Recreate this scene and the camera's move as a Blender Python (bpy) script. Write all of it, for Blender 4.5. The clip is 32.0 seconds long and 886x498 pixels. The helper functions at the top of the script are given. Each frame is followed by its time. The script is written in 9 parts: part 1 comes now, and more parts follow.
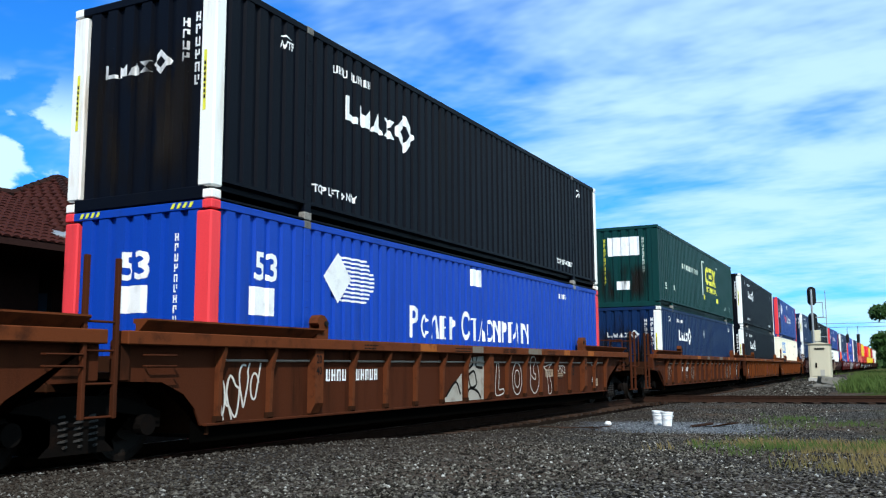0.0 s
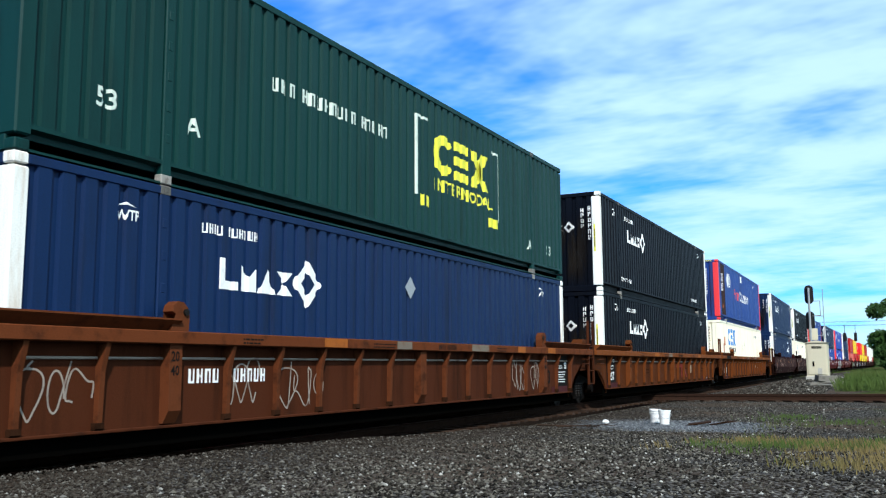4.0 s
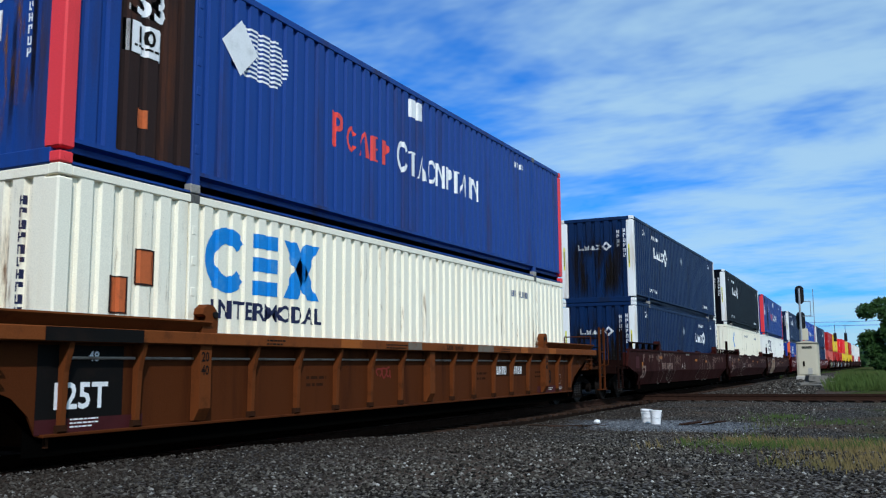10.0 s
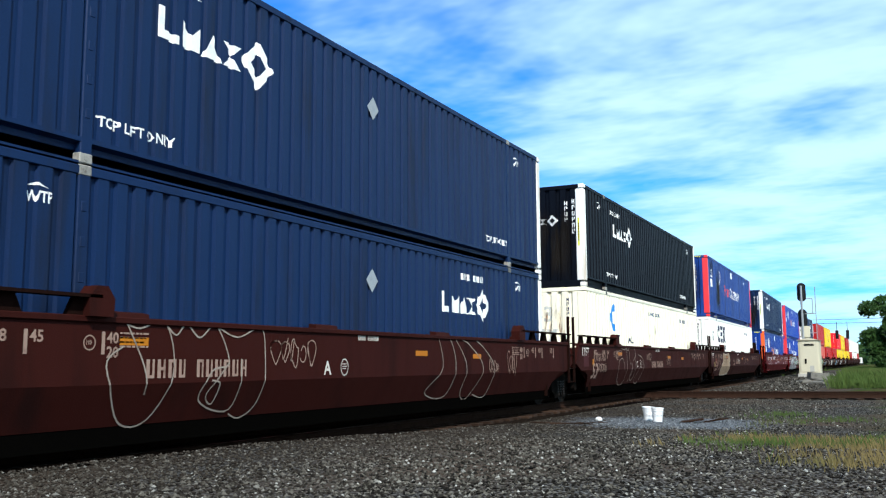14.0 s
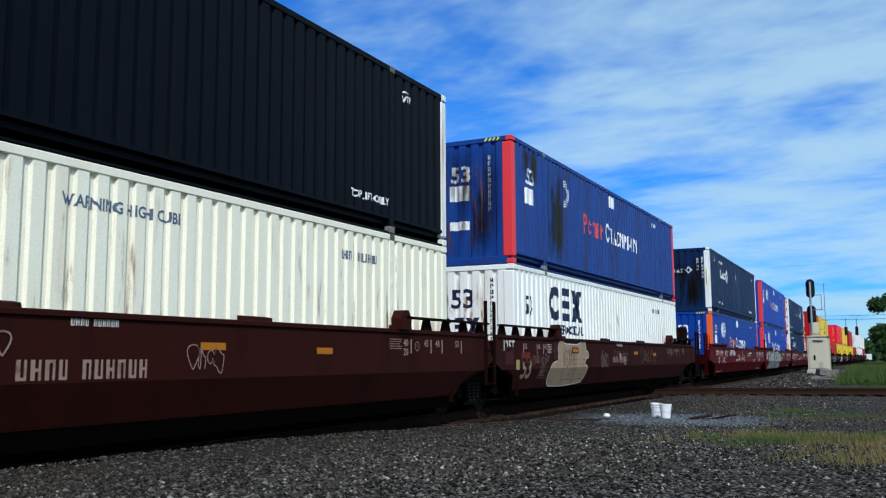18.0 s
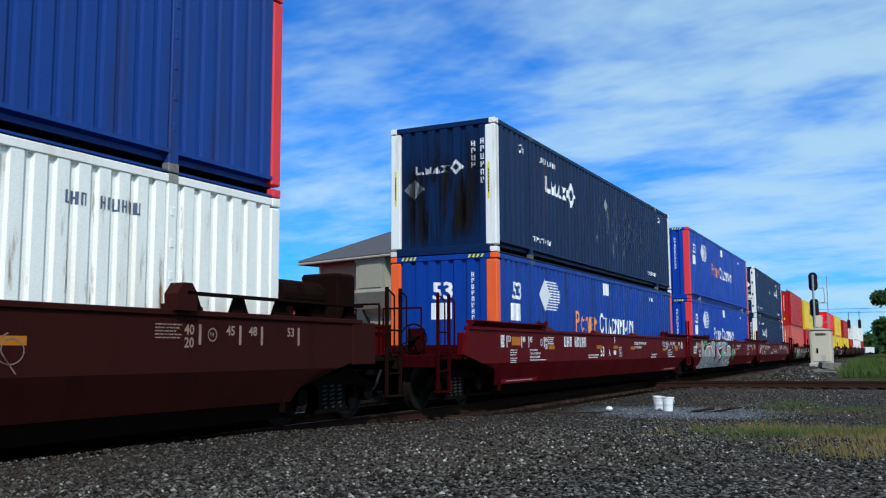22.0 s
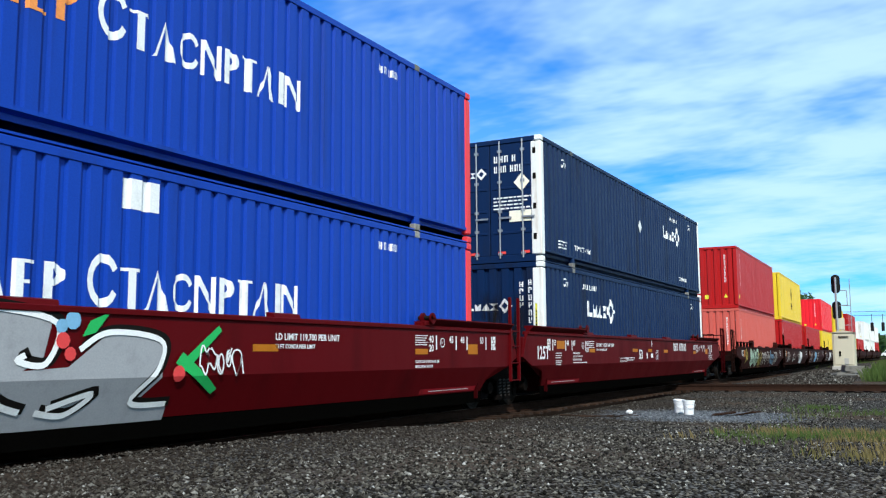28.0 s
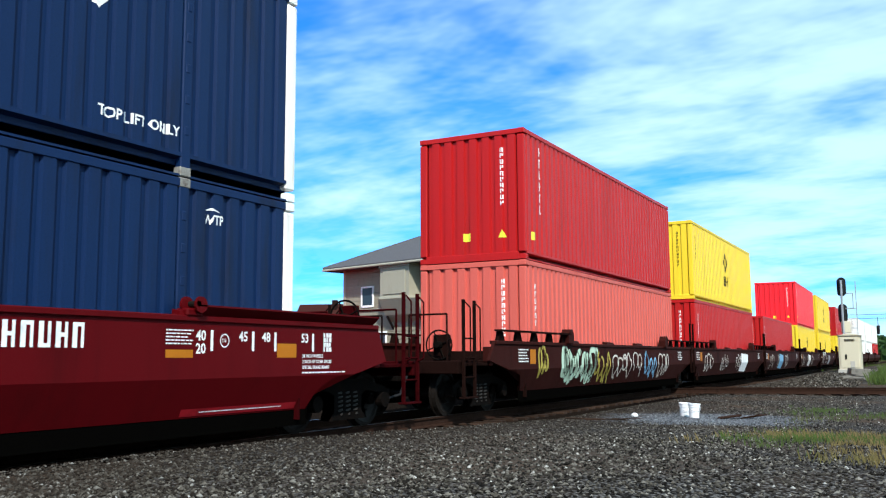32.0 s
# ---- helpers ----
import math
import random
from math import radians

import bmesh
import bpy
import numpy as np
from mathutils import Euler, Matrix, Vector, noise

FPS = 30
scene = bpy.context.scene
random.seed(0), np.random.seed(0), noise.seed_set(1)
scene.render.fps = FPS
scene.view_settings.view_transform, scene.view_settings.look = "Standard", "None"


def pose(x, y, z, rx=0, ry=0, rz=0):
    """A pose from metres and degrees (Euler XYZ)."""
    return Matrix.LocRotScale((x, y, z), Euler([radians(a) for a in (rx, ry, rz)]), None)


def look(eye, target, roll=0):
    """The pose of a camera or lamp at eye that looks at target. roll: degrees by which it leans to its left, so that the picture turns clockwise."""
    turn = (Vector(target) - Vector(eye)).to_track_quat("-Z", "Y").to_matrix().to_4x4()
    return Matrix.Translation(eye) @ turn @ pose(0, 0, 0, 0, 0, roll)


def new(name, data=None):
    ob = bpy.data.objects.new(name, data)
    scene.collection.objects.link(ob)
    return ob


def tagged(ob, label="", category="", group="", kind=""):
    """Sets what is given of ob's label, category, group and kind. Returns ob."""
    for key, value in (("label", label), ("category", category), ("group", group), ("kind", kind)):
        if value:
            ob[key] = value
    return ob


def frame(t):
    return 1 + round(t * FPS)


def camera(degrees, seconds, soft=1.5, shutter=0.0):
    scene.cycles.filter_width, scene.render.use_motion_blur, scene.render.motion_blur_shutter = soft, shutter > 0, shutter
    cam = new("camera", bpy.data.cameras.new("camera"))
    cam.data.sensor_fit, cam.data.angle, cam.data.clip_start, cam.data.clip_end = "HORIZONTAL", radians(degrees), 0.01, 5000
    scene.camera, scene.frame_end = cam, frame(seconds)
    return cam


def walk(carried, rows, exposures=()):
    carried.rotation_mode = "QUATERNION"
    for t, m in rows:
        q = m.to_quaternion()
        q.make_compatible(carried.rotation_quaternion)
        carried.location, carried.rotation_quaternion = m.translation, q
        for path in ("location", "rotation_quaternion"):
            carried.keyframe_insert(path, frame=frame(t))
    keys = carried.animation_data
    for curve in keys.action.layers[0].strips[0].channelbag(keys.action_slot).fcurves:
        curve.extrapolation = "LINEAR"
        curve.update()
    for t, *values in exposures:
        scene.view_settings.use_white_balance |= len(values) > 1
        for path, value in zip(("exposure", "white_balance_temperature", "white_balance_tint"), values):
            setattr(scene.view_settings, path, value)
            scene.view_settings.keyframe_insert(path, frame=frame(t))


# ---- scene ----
# the camera: hand held on one spot beside the line, turning a little (seconds, degrees to the left, degrees up)
EYE = (0.0, 0.0, 1.13)
cam = camera(52.2, 32.0, soft=1.2, shutter=0.05)
walk(cam, [(t, pose(*EYE, 90 + up, 0, left) @ pose(0, 0, 0, 0, 0, -0.30)) for t, left, up in (
    (0.0, 26.85, 7.46), (0.5, 26.81, 7.41), (1.0, 26.76, 7.36), (1.5, 26.76, 7.36), (2.0, 26.71, 7.36), (2.5, 26.71, 7.36), (3.0, 26.71, 7.36),
    (3.5, 26.71, 7.36), (5.5, 26.71, 7.36), (6.0, 26.71, 7.36), (6.5, 26.71, 7.36), (7.0, 26.71, 7.36), (7.5, 26.57, 7.36), (8.0, 26.46, 7.36),
    (8.5, 26.43, 7.36), (9.0, 26.24, 7.36), (9.5, 26.20, 7.31), (10.0, 26.19, 7.36), (10.5, 26.13, 7.57), (11.0, 26.14, 7.41), (11.5, 26.05, 7.34),
    (12.0, 26.14, 7.47), (12.5, 26.29, 7.31), (13.0, 26.34, 7.31), (13.5, 26.25, 7.25), (14.0, 26.30, 7.20), (14.5, 26.49, 7.15), (16.5, 26.78, 7.04),
    (17.0, 26.74, 7.01), (17.5, 26.74, 6.98), (18.0, 26.79, 6.98), (18.5, 26.83, 6.98), (19.0, 26.88, 6.98), (19.5, 26.93, 6.98), (20.0, 26.88, 6.93),
    (20.5, 26.86, 6.45), (21.0, 26.83, 6.26), (21.5, 26.73, 6.26), (22.0, 26.95, 6.55), (22.5, 27.29, 7.14), (23.0, 27.36, 7.64), (23.5, 27.35, 7.72),
    (24.0, 27.32, 7.45), (24.5, 27.40, 7.35), (25.0, 27.43, 7.27), (25.5, 27.52, 7.24), (27.5, 28.20, 7.10), (28.0, 28.16, 6.75), (28.5, 28.35, 6.64),
    (29.0, 28.35, 6.64), (29.5, 28.39, 6.78), (30.0, 28.48, 6.80), (30.5, 28.50, 6.80), (31.0, 28.48, 6.78), (31.5, 28.49, 6.91), (32.0, 28.47, 6.94),
)], exposures=[(0.0, -0.09, 6106, 8), (1.0, 0.05, 6250, 8), (2.0, 0.05, 6250, 8), (3.0, -0.09, 6106, 8), (3.5, -0.05, 6154, 8), (6.0, 0.15, 6250, 8), (7.5, 0.11, 6250, 8), (9.0, -0.27, 6058, 9), (10.0, -0.67, 5718, 10), (11.0, -0.71, 5670, 11), (12.0, -0.65, 5670, 11), (13.0, -0.33, 5862, 9), (14.0, 0.10, 6250, 8), (14.6, 0.10, 6250, 8), (16.5, -0.50, 5860, 10), (18.0, -0.63, 5790, 10), (19.0, -0.67, 5790, 10), (21.5, -0.63, 5790, 10), (23.0, -0.31, 6058, 9), (24.0, 0.01, 6250, 8), (25.0, 0.03, 6250, 8), (27.5, -0.11, 6202, 8), (28.2, -0.11, 6202, 8), (29.0, -0.01, 6250, 8), (30.0, 0.19, 6250, 8), (32.0, 0.13, 6250, 8)])

# how far the train has gone at each second, and how the line is bent to fit the camera's view
GONE = [-0.717, -0.316, 0.016, 0.051, 0.182, 0.127, 0.221, 0.027, -0.217, -0.172, -0.628, -1.012, -1.23, -1.306, -1.487, -1.582, -1.667]
SPEED = 6.3837
TRACK_X = -8.934
RAIL = 0.08
SUN = Vector((2.2, -2.9, 3.1)).normalized()


def smooth(a, b, v):
    v = min(1.0, max(0.0, (v - a) / (b - a)))
    return v * v * (3 - 2 * v)


def line_x(y):
    """The line's middle at y: straight at first, then drawn away a little to fit the camera's view."""
    return TRACK_X - 1.29 * smooth(34, 115, y)


def lot(x, y):
    """A place on the lot, stretched and skewed to fit the camera's view."""
    return 1.045 * x - 0.0102 * y, 1.075 * y


# ---- world, sun ----
def sky_world():
    w = bpy.data.worlds.new("sky")
    scene.world = w
    w.use_nodes = True
    n, l = w.node_tree.nodes, w.node_tree.links
    n.clear()
    out, bg = n.new("ShaderNodeOutputWorld"), n.new("ShaderNodeBackground")
    sky = n.new("ShaderNodeTexSky")
    sky.sky_type, sky.sun_disc = "NISHITA", False
    sky.sun_elevation = math.asin(SUN.z)
    sky.sun_rotation = math.atan2(SUN.x, SUN.y)
    sky.air_density, sky.dust_density, sky.ozone_density = 1.0, 0.3, 3.0
    tint = n.new("ShaderNodeMixRGB")
    tint.blend_type = "MULTIPLY"
    tint.inputs[0].default_value = 1.0
    tint.inputs[2].default_value = (0.24, 0.95, 1.85, 1)
    co, sep = n.new("ShaderNodeTexCoord"), n.new("ShaderNodeSeparateXYZ")
    l.new(co.outputs["Generated"], sep.inputs[0])

    def m(op, a, b=None, clamp=False):
        x = n.new("ShaderNodeMath")
        x.operation, x.use_clamp = op, clamp
        for i, v in enumerate((a, b)):
            if v is None:
                continue
            if isinstance(v, (int, float)):
                x.inputs[i].default_value = v
            else:
                l.new(v, x.inputs[i])
        return x.outputs[0]

    # high thin cloud, drawn out in streaks on a plane overhead
    up = m("ADD", m("MAXIMUM", sep.outputs[2], 0.0), 0.16)
    plane = n.new("ShaderNodeCombineXYZ")
    l.new(m("DIVIDE", sep.outputs[0], up), plane.inputs[0])
    l.new(m("DIVIDE", sep.outputs[1], up), plane.inputs[1])
    turn = n.new("ShaderNodeMapping")
    turn.inputs["Rotation"].default_value = (0, 0, radians(24))
    turn.inputs["Scale"].default_value = (1.05, 1.7, 1)
    turn.inputs["Location"].default_value = (1.7, 0.6, 0)
    l.new(plane.outputs[0], turn.inputs[0])
    thin = n.new("ShaderNodeTexNoise")
    thin.inputs["Scale"].default_value, thin.inputs["Detail"].default_value = 1.0, 5
    thin.inputs["Roughness"].default_value, thin.inputs["Distortion"].default_value = 0.62, 0.12
    l.new(turn.outputs[0], thin.inputs[0])
    streak = n.new("ShaderNodeMapRange")
    streak.interpolation_type = "SMOOTHSTEP"
    streak.inputs[1].default_value, streak.inputs[2].default_value = 0.36, 0.7
    # the veil thickens towards the right of the line
    l.new(m("ADD", thin.outputs[0], m("MULTIPLY", m("ADD", sep.outputs[0], 0.42), 0.3)), streak.inputs[0])
    # heaped cloud low over the horizon
    low = n.new("ShaderNodeTexNoise")
    low.inputs["Scale"].default_value, low.inputs["Detail"].default_value = 11.0, 8
    low.inputs["Roughness"].default_value = 0.5
    lm = n.new("ShaderNodeMapping")
    lm.inputs["Scale"].default_value = (1, 1, 1.7)
    lm.inputs["Location"].default_value = (0.35, 0.2, 0.4)
    l.new(co.outputs["Generated"], lm.inputs[0])
    l.new(lm.outputs[0], low.inputs[0])
    band = n.new("ShaderNodeMapRange")
    band.interpolation_type = "SMOOTHSTEP"
    band.inputs[1].default_value, band.inputs[2].default_value = 0.31, 0.235
    l.new(sep.outputs[2], band.inputs[0])
    heap = n.new("ShaderNodeMapRange")
    heap.interpolation_type = "SMOOTHSTEP"
    heap.inputs[1].default_value, heap.inputs[2].default_value = 0.42, 0.48
    l.new(low.outputs[0], heap.inputs[0])
    side = n.new("ShaderNodeMapRange")
    side.interpolation_type = "SMOOTHSTEP"
    side.inputs[1].default_value, side.inputs[2].default_value = -0.6, -0.68
    l.new(sep.outputs[0], side.inputs[0])
    heaps = m("MULTIPLY", m("MULTIPLY", heap.outputs[0], band.outputs[0]), m("ADD", m("MULTIPLY", side.outputs[0], 0.9), 0.1))
    cover = m("MAXIMUM", m("MULTIPLY", streak.outputs[0], 0.8), heaps, True)
    mix = n.new("ShaderNodeMixRGB")
    l.new(sky.outputs[0], tint.inputs[1])
    l.new(cover, mix.inputs[0])
    l.new(tint.outputs[0], mix.inputs[1])
    mix.inputs[2].default_value = (6.9, 9.5, 10.2, 1)
    l.new(mix.outputs[0], bg.inputs[0])
    bg.inputs[1].default_value = 0.117
    l.new(bg.outputs[0], out.inputs[0])


sky_world()
sun = new("sun", bpy.data.lights.new("sun", "SUN"))
sun.data.energy, sun.data.angle, sun.data.color = 5.0, radians(0.53), (1.0, 0.95, 0.87)
sun.matrix_world = look(SUN * 60, (0, 0, 0))


# ---- materials ----
def mat(name, colour, rough=0.5, metal=0.0, dark=None, scale=3.0, amount=0.5, bump=0.15, fine=60.0, streak=False, coords="Object", glow=0.0, random_tint=0.0, spec=0.17):
    """Paint, metal or stone: a base colour, a second one in stains (run down the surface where streak is set), fine grain and relief."""
    ma = bpy.data.materials.new(name)
    ma.use_nodes = True
    n, l = ma.node_tree.nodes, ma.node_tree.links
    b = n["Principled BSDF"]
    dark = dark or tuple(c * 0.55 for c in colour)
    co, mp, ns = n.new("ShaderNodeTexCoord"), n.new("ShaderNodeMapping"), n.new("ShaderNodeTexNoise")
    mp.inputs["Scale"].default_value = (1, 1, 0.12) if streak else (1, 1, 1)
    l.new(co.outputs[coords], mp.inputs[0])
    info = n.new("ShaderNodeObjectInfo")
    shift, apart = n.new("ShaderNodeMath"), n.new("ShaderNodeCombineXYZ")
    shift.operation, shift.inputs[1].default_value = "MULTIPLY", 37.0
    l.new(info.outputs["Random"], shift.inputs[0])
    for i in range(3):
        l.new(shift.outputs[0], apart.inputs[i])
    l.new(apart.outputs[0], mp.inputs["Location"])
    l.new(mp.outputs[0], ns.inputs[0])
    ns.inputs["Scale"].default_value, ns.inputs["Detail"].default_value, ns.inputs["Roughness"].default_value = scale, 8, 0.62
    rng = n.new("ShaderNodeMapRange")
    rng.interpolation_type = "SMOOTHSTEP"
    rng.inputs[1].default_value, rng.inputs[2].default_value, rng.inputs[4].default_value = 0.48, 0.78, amount
    l.new(ns.outputs[0], rng.inputs[0])
    grain = n.new("ShaderNodeTexNoise")
    grain.inputs["Scale"].default_value, grain.inputs["Detail"].default_value = fine, 4
    l.new(co.outputs[coords], grain.inputs[0])
    mix = n.new("ShaderNodeMixRGB")
    mix.inputs[1].default_value, mix.inputs[2].default_value = (*colour, 1), (*dark, 1)
    l.new(rng.outputs[0], mix.inputs[0])
    hsv = n.new("ShaderNodeHueSaturation")
    vr = n.new("ShaderNodeMapRange")
    vr.inputs[3].default_value, vr.inputs[4].default_value = 0.82, 1.18
    l.new(grain.outputs[0], vr.inputs[0])
    l.new(mix.outputs[0], hsv.inputs["Color"])
    if random_tint:
        ad, ml = n.new("ShaderNodeMath"), n.new("ShaderNodeMapRange")
        ml.inputs[3].default_value, ml.inputs[4].default_value = 1 - random_tint, 1 + random_tint
        l.new(info.outputs["Random"], ml.inputs[0])
        ad.operation = "MULTIPLY"
        l.new(vr.outputs[0], ad.inputs[0])
        l.new(ml.outputs[0], ad.inputs[1])
        l.new(ad.outputs[0], hsv.inputs["Value"])
    else:
        l.new(vr.outputs[0], hsv.inputs["Value"])
    l.new(hsv.outputs[0], b.inputs["Base Color"])
    rr = n.new("ShaderNodeMapRange")
    rr.inputs[3].default_value, rr.inputs[4].default_value = max(0.05, rough - 0.12), min(1, rough + 0.15)
    l.new(ns.outputs[0], rr.inputs[0])
    l.new(rr.outputs[0], b.inputs["Roughness"])
    b.inputs["Metallic"].default_value = metal
    b.inputs["Specular IOR Level"].default_value = spec
    if bump:
        bp = n.new("ShaderNodeBump")
        bp.inputs["Strength"].default_value, bp.inputs["Distance"].default_value = bump, 0.01
        l.new(grain.outputs[0], bp.inputs["Height"])
        l.new(bp.outputs[0], b.inputs["Normal"])
    if glow:
        b.inputs["Emission Color"].default_value, b.inputs["Emission Strength"].default_value = (*colour, 1), glow
    return ma


